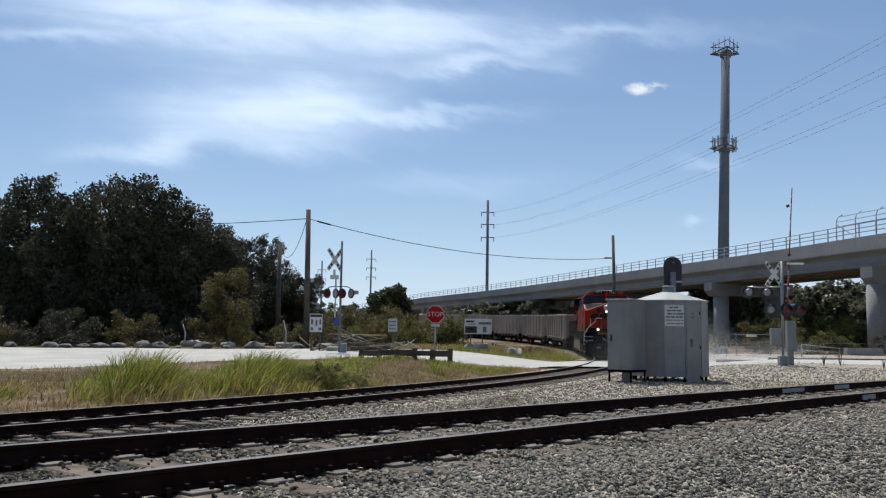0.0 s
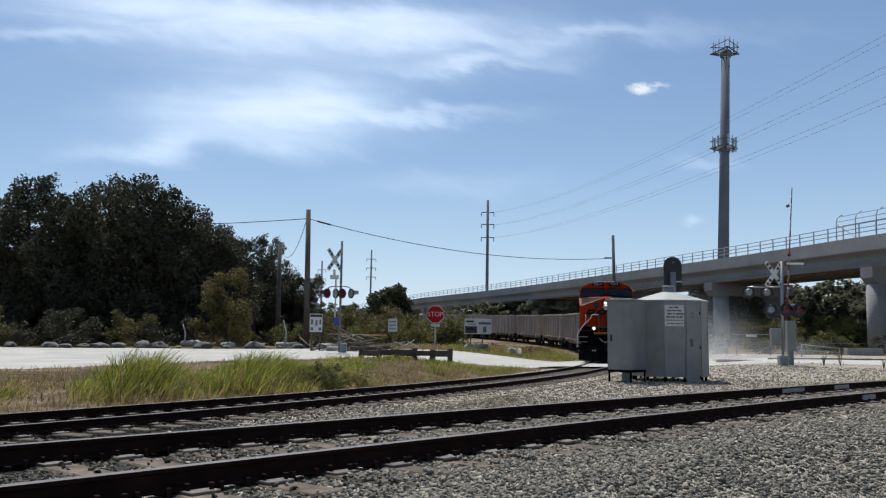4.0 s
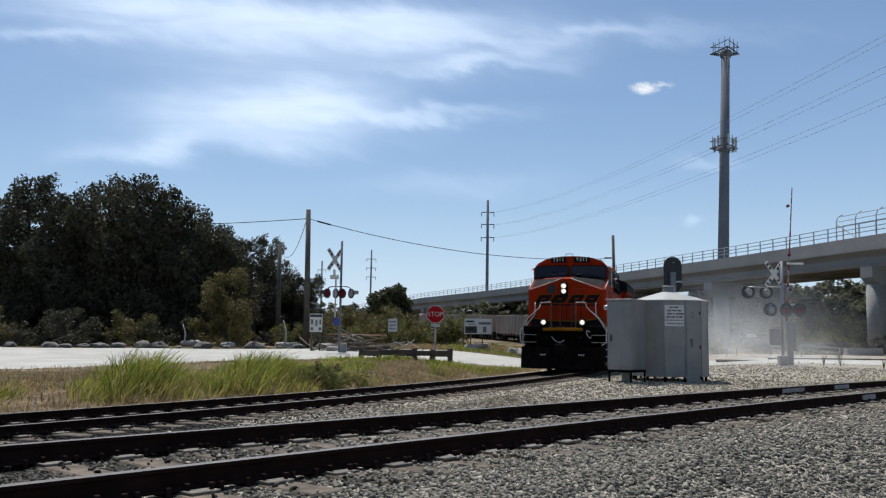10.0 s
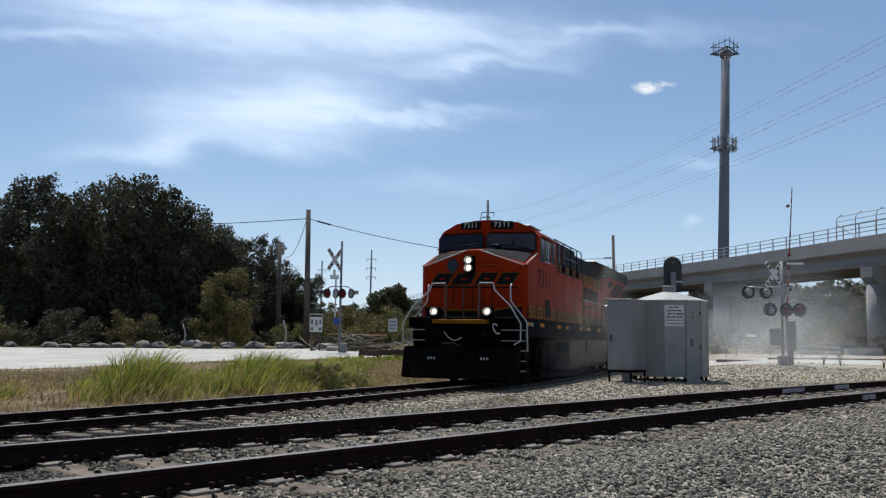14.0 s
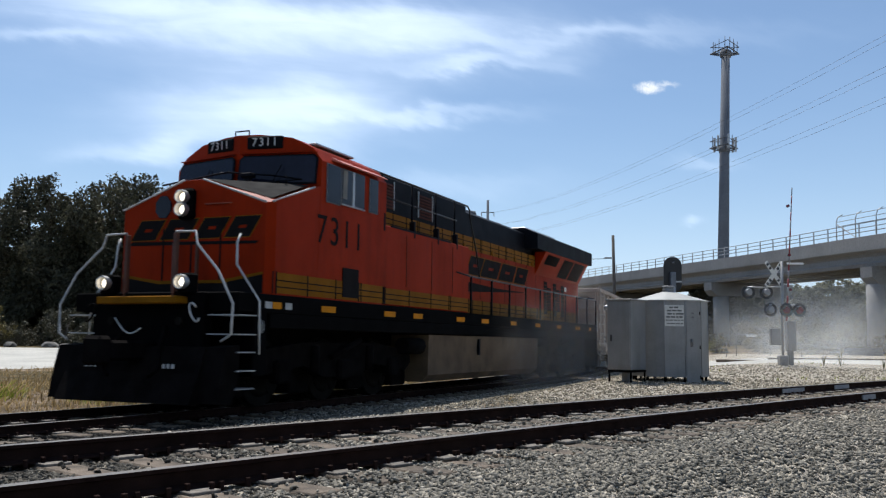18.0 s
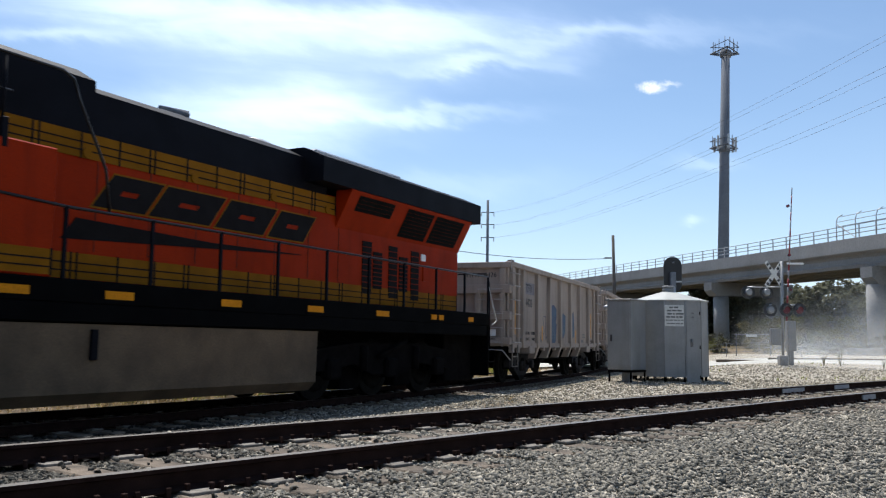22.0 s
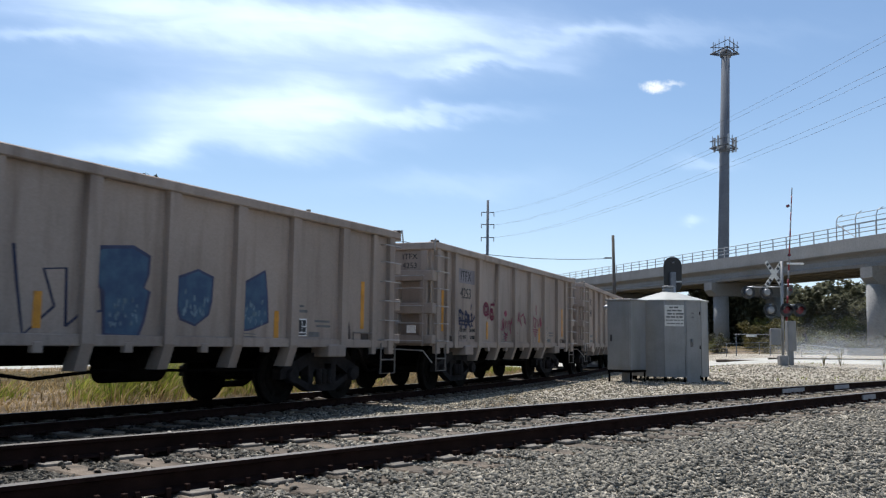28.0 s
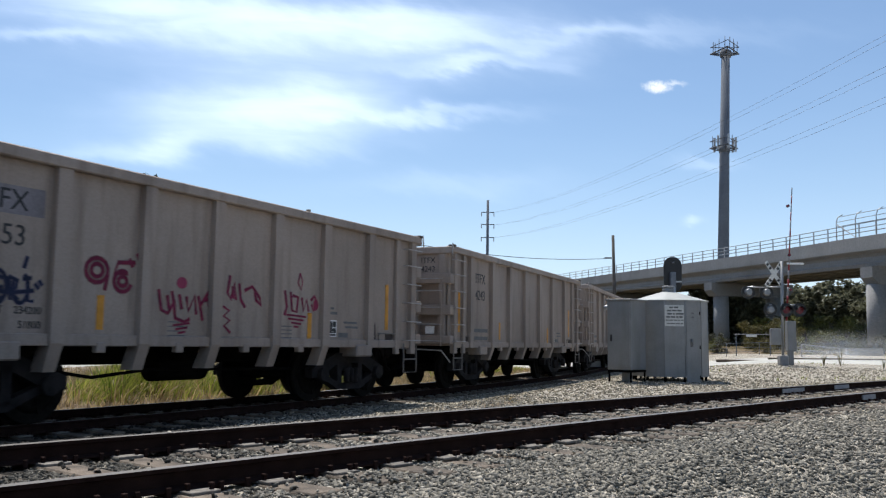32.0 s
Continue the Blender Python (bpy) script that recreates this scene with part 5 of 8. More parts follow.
    if k == 2:
        def spray(mtl, w, *lines):
            for pts in lines:
                stroke("graffiti_line", pts, w * 1.5, M_GRAF_H if mtl is M_GRAF_P else M_GRAF_K, c, Y)
                stroke("graffiti_line", pts, w, mtl, c, Y + 0.003)
        spray(M_GRAF_P, 0.045, curl(2.33, 1.84, 0.17, 0.15, 0, 6.3), curl(2.33, 1.84, 0.09, 0.08, 0, 6.3), [(2.16, 1.8), (2.2, 1.6)],
              [(1.72, 1.98), (2.0, 1.96), (2.06, 1.82)] + curl(1.92, 1.73, 0.14, 0.13, 2.2, -2.9), curl(1.92, 1.73, 0.07, 0.06, 0, 6.3), [(1.83, 2.02), (1.76, 1.92)], [(1.7, 2.1), (1.62, 1.96)], [(1.62, 2.12), (1.56, 2.0)])
        spray(M_GRAF_P, 0.045, [(1.3, 1.67), (1.24, 1.4), (1.12, 1.36), (1.02, 1.5), (1.06, 1.66)], [(1.14, 1.6), (1.1, 1.42)], [(1.02, 1.55), (0.98, 1.3), (0.8, 1.25), (0.7, 1.3)], [(0.92, 1.62), (0.86, 1.42)], [(0.78, 1.6), (0.74, 1.4), (0.62, 1.62), (0.58, 1.36)],
              [(0.55, 1.62), (0.45, 1.28)], [(0.5, 1.5), (0.36, 1.66), (0.31, 1.72), (0.34, 1.5), (0.29, 1.42)], [(0.42, 1.56), (0.3, 1.6)])
        spray(M_GRAF_P, 0.025, [(1.02, 1.2), (0.7, 1.24)], [(0.97, 1.15), (0.74, 1.18)], [(0.92, 1.1), (0.78, 1.12)])
        blob("graffiti_fill", curl(0.88, 1.78, 0.1, 0.08, 0, 5.9, 12), M_GRAF_P, c, Y + 0.003)
        spray(M_GRAF_P, 0.045, [(-0.1, 1.95), (-0.05, 1.7), (-0.12, 1.6), (-0.2, 1.85), (-0.24, 1.6)], [(-0.16, 1.8), (-0.18, 1.62)], [(-0.3, 1.85), (-0.34, 1.62), (-0.45, 1.5)], [(-0.42, 1.75), (-0.6, 1.82), (-0.78, 1.66), (-0.82, 1.55), (-0.7, 1.62), (-0.66, 1.74)])
        spray(M_GRAF_P, 0.035, [(0.04, 1.5), (-0.1, 1.44), (0.02, 1.36), (-0.12, 1.3), (0.0, 1.22), (-0.14, 1.12)])
        spray(M_GRAF_P, 0.045, [(-1.4, 1.81), (-1.46, 1.55), (-1.4, 1.42)], [(-1.55, 1.8), (-1.6, 1.5), (-1.72, 1.48), (-1.75, 1.72), (-1.6, 1.74)], [(-1.85, 1.72), (-1.9, 1.5), (-1.98, 1.7), (-2.05, 1.5)], [(-2.1, 1.68), (-2.2, 1.76), (-2.27, 1.66), (-2.18, 1.52), (-2.12, 1.62)])
        spray(M_GRAF_P, 0.026, [(-1.79, 2.11), (-1.74, 1.95), (-1.83, 1.84), (-1.86, 1.98), (-1.79, 2.11)], [(-1.45, 1.43), (-1.98, 1.41)], [(-1.5, 1.37), (-1.92, 1.35)], [(-1.58, 1.31), (-1.85, 1.29)], [(-1.65, 1.25), (-1.78, 1.24)])
        blob("graffiti_fill", curl(-2.24, 1.62, 0.07, 0.1, 0, 5.9, 12), M_GRAF_P, c, Y + 0.003)
        spray(M_GRAF_D, 0.04, [(4.2, 1.72), (4.16, 1.45), (4.24, 1.38)], [(4.1, 1.75), (4.06, 1.42)], [(4.1, 1.72), (3.96, 1.7)], [(4.08, 1.58), (3.96, 1.58)], [(4.06, 1.45), (3.94, 1.44)], [(3.9, 1.7), (3.88, 1.44), (3.76, 1.44)], [(3.9, 1.7), (3.78, 1.66)],
              [(3.72, 1.68), (3.7, 1.42)], [(3.72, 1.68), (3.6, 1.66)], [(3.7, 1.56), (3.6, 1.55)], [(3.7, 1.42), (3.58, 1.44)], [(3.54, 1.68), (3.5, 1.42)], [(3.54, 1.68), (3.42, 1.64), (3.44, 1.55), (3.54, 1.54), (3.4, 1.42)], [(3.36, 1.66), (3.24, 1.68)], curl(4.0, 1.56, 0.12, 0.2, 0.5, 5.0), curl(3.66, 1.56, 0.1, 0.18, 1.0, 6.0), [(4.22, 1.5), (3.9, 1.53), (3.5, 1.5), (3.2, 1.54)], curl(3.38, 1.56, 0.1, 0.17, 2.0, 7.0), [(3.3, 1.66), (3.28, 1.42), (3.2, 1.42)], [(3.35, 1.78), (3.31, 1.92)], [(3.2, 1.62), (3.14, 1.56)], [(3.15, 1.66), (3.1, 1.6)])
        for z in (0.98, 1.04, 1.1, 1.16):
            for x in (0.95, -1.45):
                bm = bmesh.new(); box(bm, x - 0.16, x + 0.16, PAN, Y, z + 0.08, z + 0.095); part("stencil_bar", bm, M_STENCIL2, c)
for c in cars:
    for w in c.children:
        if w.name.startswith("wheelset"):
            if c in cars[:4]:
                WHEELS.append((w, CAR_WHEEL_R))
# ---- bridge ----
BR = [(44, 5), (40.5, 35), (38, 55), (35.3, 72), (35.0, 78), (33.7, 87), (31, 100), (25, 126), (16.5, 158), (9.1, 180), (-4.4, 215), (-35, 280), (-90, 360)]
BRZ = [7.2, 7.4, 7.6, 7.83, 8.0, 8.16, 8.33, 8.7, 8.95, 9.05, 9.2, 7.0, 3.0]
BRL = [0.0]
for (xa, ya), (xb, yb) in zip(BR, BR[1:]):
    BRL.append(BRL[-1] + math.hypot(xb - xa, yb - ya))


def bridge_xy(q):
    return np.array([np.interp(q, BRL, [p[0] for p in BR]), np.interp(q, BRL, [p[1] for p in BR])])


def bridge_at(q):
    p = sum(bridge_xy(q + d) for d in (-8, -4, 0, 4, 8)) / 5
    d = bridge_xy(min(q + 10, BRL[-1])) - bridge_xy(max(q - 10, 0))
    return Vector((p[0], p[1], float(np.interp(q, BRL, BRZ)))), math.atan2(d[1], d[0])


def bridge_pt(q, p, z):
    v, a = bridge_at(q)
    return v + Vector((-math.sin(a), math.cos(a), 0)) * p + Vector((0, 0, z))


def sweep(bm, prof, q0, q1, step, mi=0):
    rings = [[bm.verts.new(bridge_pt(q, p, z)) for p, z in prof] for q in np.arange(q0, q1 + 1e-6, step)]
    k = len(prof)
    fs = []
    for A, B in zip(rings, rings[1:]):
        fs += [bm.faces.new((A[j], B[j], B[(j + 1) % k], A[(j + 1) % k])) for j in range(k)]
    fs += [bm.faces.new(rings[0]), bm.faces.new(rings[-1][::-1])]
    bmesh.ops.recalc_face_normals(bm, faces=fs)


bridge = thing("overpass", Matrix(), "long grey concrete road overpass with metal railing on round columns", "bridge", kind="structure")
QE = 350
bm = bmesh.new(); sweep(bm, [(0.25, 1.35), (0.45, 1.35), (0.45, 1.55), (0.4, 2.55), (0.15, 2.55), (0.1, 1.35)], 8, QE, 4); part("parapet", bm, M_CONC, bridge)
bm = bmesh.new(); sweep(bm, [(0.3, 1.12), (0.55, 1.34), (-10.4, 1.34), (-10.2, 1.12)], 8, QE, 4); part("deck", bm, M_CONC, bridge)
for p0 in (0.0, -2.5, -5.0, -7.5):
    bm = bmesh.new(); sweep(bm, [(p0, 0), (p0 + 0.12, 0.3), (p0 - 0.05, 0.45), (p0 - 0.05, 0.85), (p0 + 0.15, 1.13), (p0 - 0.95, 1.13), (p0 - 0.75, 0.85), (p0 - 0.75, 0.45), (p0 - 0.92, 0.3), (p0 - 0.8, 0)], 8, QE, 4); part("girder", bm, M_CONC, bridge)
bm = bmesh.new(); sweep(bm, [(-10.5, 1.35), (-10.2, 1.35), (-10.2, 2.5), (-10.45, 2.5)], 8, QE, 4); part("parapet", bm, M_CONC, bridge)
RPOST = bmesh.new(); box(RPOST, -0.045, 0.045, -0.045, 0.045, 0, 1.2, 0)
_p = part("railing_post", RPOST, M_STEEL, bridge)
_rp = _p.data
_p.matrix_local = Matrix.Translation(bridge_pt(30, 0.28, 2.5))
q = 32.4
while q < 330:
    ob = new("railing_post", _rp); ob.parent = bridge
    ob.matrix_local = Matrix.Translation(bridge_pt(q, 0.28, 2.5)); q += 2.4
for z in (2.95, 3.3, 3.68):
    bm = bmesh.new(); tube(bm, [bridge_pt(q, 0.28, z) for q in np.arange(30, 332, 6)], 0.04, 5); part("railing_bar", bm, M_STEEL, bridge)
# tall curved security fence at the near end
for i in range(14):
    q = 74.2 - i * 2.95
    bm = bmesh.new(); tube(bm, [bridge_pt(q, 0.3, 2.5), bridge_pt(q, 0.3, 4.15), bridge_pt(q, 0.15, 4.6), bridge_pt(q, -0.3, 4.85)], 0.045, 6); part("fence_post", bm, M_STEEL, bridge)
for z, p in ((3.75, 0.3), (4.15, 0.3), (4.6, 0.15)):
    bm = bmesh.new(); tube(bm, [bridge_pt(q, p, z) for q in np.arange(35.85, 74.5, 2.95)], 0.03, 5); part("fence_bar", bm, M_STEEL, bridge)
bm = bmesh.new(); tube(bm, [bridge_pt(74.2, 0.3, 4.0), bridge_pt(71.3, 0.3, 2.6)], 0.04, 5); part("fence_brace", bm, M_STEEL, bridge)
for yc in (48, 74, 102, 131, 160, 186, 214, 245):
    qi = min(np.arange(5, 345, 0.5), key=lambda q: abs(bridge_xy(q)[1] - yc))
    v, a = bridge_at(qi)
    n = Vector((-math.sin(a), math.cos(a), 0)); d = Vector((math.cos(a), math.sin(a), 0))
    m = Matrix((d, n, Vector((0, 0, 1)))).transposed().to_4x4(); m.translation = v
    bm = bmesh.new(); prism(bm, [(0.6, -0.02), (-9.6, -0.02), (-9.6, -0.9), (-8.9, -1.5), (0.0, -1.5), (0.6, -0.9)], -0.85, 0.85, "x", 0, m); part("pier_cap", bm, M_CONC, bridge)
    for p in (-0.3 if yc == 74 else -1.0, -7.6):
        w = m @ Vector((0, p, 0)); bm = bmesh.new(); tube(bm, [(w.x, w.y, ground_z(w.x, w.y) - 0.5), (w.x, w.y, w.z - 1.45)], 0.85, 24); part("column", bm, M_CONC, bridge)

# ---- cell tower ----
tower = thing("cell_tower", pose(35.5, 115, 1.2) @ pose(0, 0, 0, 0, 1.75, 0), "tall grey steel monopole cell tower with two antenna platforms", "tower")
bm = bmesh.new(); tube(bm, [(0, 0, 0), (0, 0, 38.6)], 0.78, 20, r2=0.52); part("pole", bm, M_TOWER, tower)
bm = bmesh.new(); tube(bm, [(0, 0, -0.3), (0, 0, 0.3)], 1.2, 20); part("base", bm, M_CONC, tower)


def platform(z, r, n, panel):
    pts = [Vector((r * math.cos(a), r * math.sin(a), z)) for a in (radians(20 + 120 * i) for i in range(3))]
    bm = bmesh.new(); tube(bm, [(0, 0, z - 0.75), (0, 0, z + 0.05)], 0.7, 12, r2=0.75)
    deck = part("antenna_platform", bm, M_TOWER, tower)
    def bar(a, b, w):
        bm = bmesh.new(); tube(bm, [a, b], w, 6); part("platform_bar", bm, M_TOWER, deck)
    for i in range(3):
        p, p2 = pts[i], pts[(i + 1) % 3]
        bar(p, p2, 0.09); bar(p + Vector((0, 0, 0.9)), p2 + Vector((0, 0, 0.9)), 0.05)
        bar(Vector((0, 0, z - 0.7)), p, 0.08); bar(Vector((0, 0, z)), p, 0.07)
        for j in range(n):
            q = p.lerp(p2, (j + 0.5) / n)
            bm = bmesh.new()
            if panel and (i * n + j) % 2 == 0:
                box(bm, q.x - 0.13, q.x + 0.13, q.y - 0.1, q.y + 0.1, z - 0.5, z + 1.4, 0.02); part("panel_antenna", bm, M_STEEL, deck)
            else:
                tube(bm, [q + Vector((0, 0, -0.2)), q + Vector((0, 0, 1.5))], 0.045, 6); part("whip_antenna", bm, M_TOWER, deck)


platform(38.4, 2.1, 3, False)
platform(25.7, 2.0, 3, True)

# ---- utility poles and wires ----
def wood_pole(x, y, top, lean=0.0, r=0.15, arms=(), label="weathered wooden utility pole", name="utility_pole", mtl=None):
    z0 = ground_z(x, y)
    T = thing(name, pose(x, y, z0) @ pose(0, 0, 0, 0, lean, 0), label, "utility pole", "utility poles")
    h = top - z0
    bm = bmesh.new(); tube(bm, [(0, 0, -0.4), (0, 0, h)], r * 1.15, 12, r2=r * 0.85); part("pole", bm, mtl or M_WOODPOLE, T)
    for z, w in arms:
        bm = bmesh.new(); box(bm, -w, w, -0.09, 0.09, h - z - 0.1, h - z + 0.1, 0.01); a = part("crossarm", bm, mtl or M_WOODPOLE, T)
        for sx in (-1, 1):
            bm = bmesh.new(); tube(bm, [(sx * w * 0.95, 0, h - z), (sx * w * 0.95, 0, h - z - 0.9)], 0.1, 8); part("insulator", bm, M_STEEL, a)
    return T


wood_pole(-8.2, 55, 9.3, -0.6, 0.17, (), "bare weathered wooden utility pole beside the gravel road")
wood_pole(-14.1, 78, 9.6, -0.3, 0.2, (), "old grey wooden utility pole against the oaks")
wood_pole(13.4, 70, 9.75, -1.0, 0.13, (), "short wooden utility pole in front of the overpass")
wood_pole(10.05, 205, 33.8, 0.2, 0.34, ((2.8, 1.5), (5.6, 1.5), (8.6, 1.5)), "tall steel transmission pole with three crossarms", "transmission_pole", M_TOWER)
wood_pole(-24.0, 300, 31.6, 0.4, 0.3, ((3, 1.6), (6, 1.6), (9, 1.6)), "distant steel transmission pole", "transmission_pole", M_TOWER)
wood_pole(-40.2, 300, 27.8, 0.0, 0.28, ((3, 1.4), (6, 1.4)), "distant steel transmission pole", "transmission_pole", M_TOWER)
M_WIRE = mat("black_wire", (0.02, 0.02, 0.022), 0.6, 0, 0.1, 3, 0, 10)


def wire(a, b, sag, r, name="overhead_wire", label="thin black overhead wire between poles", n=24):
    a, b = Vector(a), Vector(b)
    bm = bmesh.new(); tube(bm, [a.lerp(b, i / n) - Vector((0, 0, sag * 4 * (i / n) * (1 - i / n))) for i in range(n + 1)], r, 5)
    tagged(part(name, bm, M_WIRE), label, "wire", "overhead wires")


wire((-8.3, 55, 8.75), (13.0, 70, 7.95), 0.88, 0.022)
wire((-8.35, 55, 8.75), (-34, 85, 12.2), 0.3, 0.025)
wire((-8.4, 55.1, 8.7), (-14.0, 77.9, 9.0), 1.3, 0.02)
bm = bmesh.new(); tube(bm, [(12.55, 69.7, 7.95), (13.1, 70, 7.97)], 0.06, 8); tagged(part("cable_splice", bm, M_WIRE), "black cable splice on the overhead wire", "wire")
bm = bmesh.new(); tube(bm, [(-7.77, 55.37, 8.645), (-7.02, 55.9, 8.5)], 0.05, 8); tagged(part("cable_splice", bm, M_WIRE), "black cable splice on the overhead wire", "wire")
for (za, zb) in ((31.0, 22.6), (28.1, 20.4), (25.2, 18.3)):
    for d in (0.0, 0.45):
        pts = []
        a, b = Vector((11.3, 205, za)), Vector((30.1, 60, zb - d))
        for i in range(41):
            u = i / 20
            p = a.lerp(b, u); p.z = za - (za - zb + d) * (1 - (1 - u) ** 2)
            pts.append(p)
        bm = bmesh.new(); tube(bm, pts, 0.01, 4); tagged(part("transmission_line", bm, M_WIRE), "high-voltage line running up over the overpass", "wire", "transmission lines")
# ---- trees, bushes, woods ----
def leaf_mat(name, col, col2, trans=0.25):
    m = bpy.data.materials.new(name); m.use_nodes = True
    n, l = m.node_tree.nodes, m.node_tree.links
    b = n["Principled BSDF"]; b.inputs["Roughness"].default_value = 0.55; b.inputs["Specular IOR Level"].default_value = 0.16
    g = n.new("ShaderNodeNewGeometry"); r = n.new("ShaderNodeMix"); r.data_type = "RGBA"
    r.inputs[6].default_value = (*col, 1); r.inputs[7].default_value = (*col2, 1)
    l.new(g.outputs["Random Per Island"], r.inputs[0])
    tc = n.new("ShaderNodeTexCoord"); no = n.new("ShaderNodeTexNoise"); no.inputs["Scale"].default_value = 0.5
    l.new(tc.outputs["Object"], no.inputs["Vector"])
    mr = n.new("ShaderNodeMapRange"); mr.inputs[1].default_value = 0.3; mr.inputs[2].default_value = 0.7; mr.inputs[3].default_value = 0.65; mr.inputs[4].default_value = 1.25
    l.new(no.outputs["Fac"], mr.inputs[0])
    x = n.new("ShaderNodeMix"); x.data_type = "RGBA"; x.blend_type = "MULTIPLY"; x.inputs[0].default_value = 1
    l.new(r.outputs[2], x.inputs[6]); l.new(mr.outputs[0], x.inputs[7]); l.new(x.outputs[2], b.inputs["Base Color"])
    if trans:
        t = n.new("ShaderNodeBsdfTranslucent"); mx = n.new("ShaderNodeMixShader"); mx.inputs[0].default_value = trans
        l.new(x.outputs[2], t.inputs["Color"]); l.new(b.outputs[0], mx.inputs[1]); l.new(t.outputs[0], mx.inputs[2]); l.new(mx.outputs[0], n["Material Output"].inputs["Surface"])
    return m


M_OAK = leaf_mat("dark_oak_leaves", (0.036, 0.036, 0.024), (0.1, 0.097, 0.06), 0.2)
M_GREEN = leaf_mat("green_shrub_leaves", (0.07, 0.082, 0.022), (0.22, 0.21, 0.065), 0.35)
M_DRY = leaf_mat("brownish_bush_leaves", (0.085, 0.074, 0.027), (0.19, 0.162, 0.062), 0.3)
M_DEEP = leaf_mat("deep_green_tree_leaves", (0.04, 0.047, 0.024), (0.115, 0.125, 0.06), 0.2)
# far leaves are coloured paler to stand in for the haze before them
M_FARW = leaf_mat("haze_paled_leaves", (0.1, 0.105, 0.066), (0.2, 0.2, 0.13), 0.5)


def leaf_cloud(clumps, n, size, seed, flat=0.6, boughs=0):
    """Small leaf blades scattered through clumps (centre, radius), as one mesh; boughs splits each clump into tufts on its skin."""
    g = np.random.default_rng(seed)
    c = np.array([k[0] for k in clumps]); r = np.array([k[1] for k in clumps])
    if boughs:
        k = len(c); d = g.normal(size=(k, boughs, 3)); d[..., 2] += 0.25; d /= np.linalg.norm(d, axis=2)[..., None]
        c2 = (c[:, None] + d * (r[:, None] * g.uniform(0.4, 0.8, (k, boughs)))[..., None]).reshape(-1, 3)
        r2 = (r[:, None] * g.uniform(0.24, 0.46, (k, boughs))).ravel()
        c, r = np.concatenate([c, c2]), np.concatenate([r * 0.75, r2])
    w = r ** 2; idx = g.choice(len(c), n, p=w / w.sum())
    d = g.normal(size=(n, 3)); d /= np.linalg.norm(d, axis=1)[:, None]
    rad = np.where(g.random(n) < 0.94, g.random(n) ** (0.35 if boughs else 0.5), np.abs(g.normal(size=n)) * 0.6)
    p = c[idx] + d * (rad * r[idx])[:, None] * np.array([1, 1, 0.8])
    u = g.normal(size=(n, 3)); u[:, 2] *= flat; u /= np.linalg.norm(u, axis=1)[:, None]
    v = np.cross(u, g.normal(size=(n, 3))); v /= np.linalg.norm(v, axis=1)[:, None]
    s = size * (0.5 + g.random(n))[:, None]
    V = np.empty((n, 4, 3))
    V[:, 0], V[:, 1], V[:, 2], V[:, 3] = p - u * s * 0.9, p - v * s * 0.45, p + u * s * 0.9, p + v * s * 0.45
    me = bpy.data.meshes.new("crown")
    me.vertices.add(n * 4); me.vertices.foreach_set("co", V.ravel())
    me.loops.add(n * 4); me.loops.foreach_set("vertex_index", np.arange(n * 4))
    me.polygons.add(n); me.polygons.foreach_set("loop_start", np.arange(n) * 4); me.polygons.foreach_set("loop_total", np.full(n, 4))
    me.update()
    return me


def make_tree(h, spread, seed, leaves, size, mtl, low=0.25, name="oak_tree", label="", group="", trunk_r=0.28, nclump=26, boughs=14):
    g = random.Random(seed)
    T = thing(name, Matrix(), label, "tree" if "bush" not in name else "bush", group)
    clumps = []
    bm = bmesh.new()
    tube(bm, [(0, 0, -0.3), (g.uniform(-.1, .1), g.uniform(-.1, .1), h * 0.25), (g.uniform(-.3, .3), g.uniform(-.3, .3), h * 0.5)], trunk_r, 10, r2=trunk_r * 0.55)
    tr = part("trunk", bm, M_BARK, T)
    for i in range(nclump):
        a = g.uniform(0, 6.283); zf = low + (0.94 - low) * ((i + g.random()) / nclump) ** 0.9
        prof = math.sqrt(max(0.05, 1 - ((zf - 0.55) / 0.55) ** 2))
        rr = spread * prof * g.uniform(0.3, 0.88)
        r = g.uniform(0.24, 0.42) * spread * (0.75 if zf > 0.85 else 1.0)
        c = Vector((rr * math.cos(a), rr * math.sin(a), zf * h - r * 0.7))
        clumps.append((tuple(c), r))
        if i % 2 == 0:
            bm = bmesh.new(); b0 = Vector((0, 0, h * g.uniform(0.15, 0.4)))
            mid = b0.lerp(c, 0.5) + Vector((0, 0, h * 0.05))
            tube(bm, [b0, mid, c], trunk_r * 0.4, 6, r2=trunk_r * 0.08); part("limb", bm, M_BARK, T)
    me = leaf_cloud(clumps, leaves, size, seed, 0.6, boughs)
    me.materials.append(mtl)
    ob = new("crown", me); ob.parent = T
    return T


def place(proto, x, y, rot, sc=1.0, sz=None):
    m = Matrix.Translation((x, y, ground_z(x, y))) @ Matrix.Rotation(rot, 4, "Z") @ Matrix.Diagonal((sc, sc, sz or sc, 1))
    return m


OAKL = "dense dark green live oak behind the gravel road"
oaks = [make_tree(11.0, 5.0, s, 34000, 0.135, M_OAK, 0.12, "oak_tree", OAKL, "oaks behind the road", 0.3, 46, 14) for s in (11, 12, 13)]
spots = [(-33.5, 62, 10.3), (-30.0, 64, 12.2), (-26.6, 61.5, 13.0), (-23.5, 66, 12.6), (-21.8, 61, 13.2), (-20.2, 62.5, 12.6), (-18.7, 63, 11.6), (-17.2, 64, 10.3), (-15.9, 66, 9.4), (-28, 69, 9.0), (-37, 60, 8.6), (-42, 66, 9.4),
         (-17.0, 82, 11.6), (-16.2, 87, 9.8), (-12.9, 84, 7.9), (-20.5, 84, 12.0), (-47, 70, 9)]
used = [False] * 3
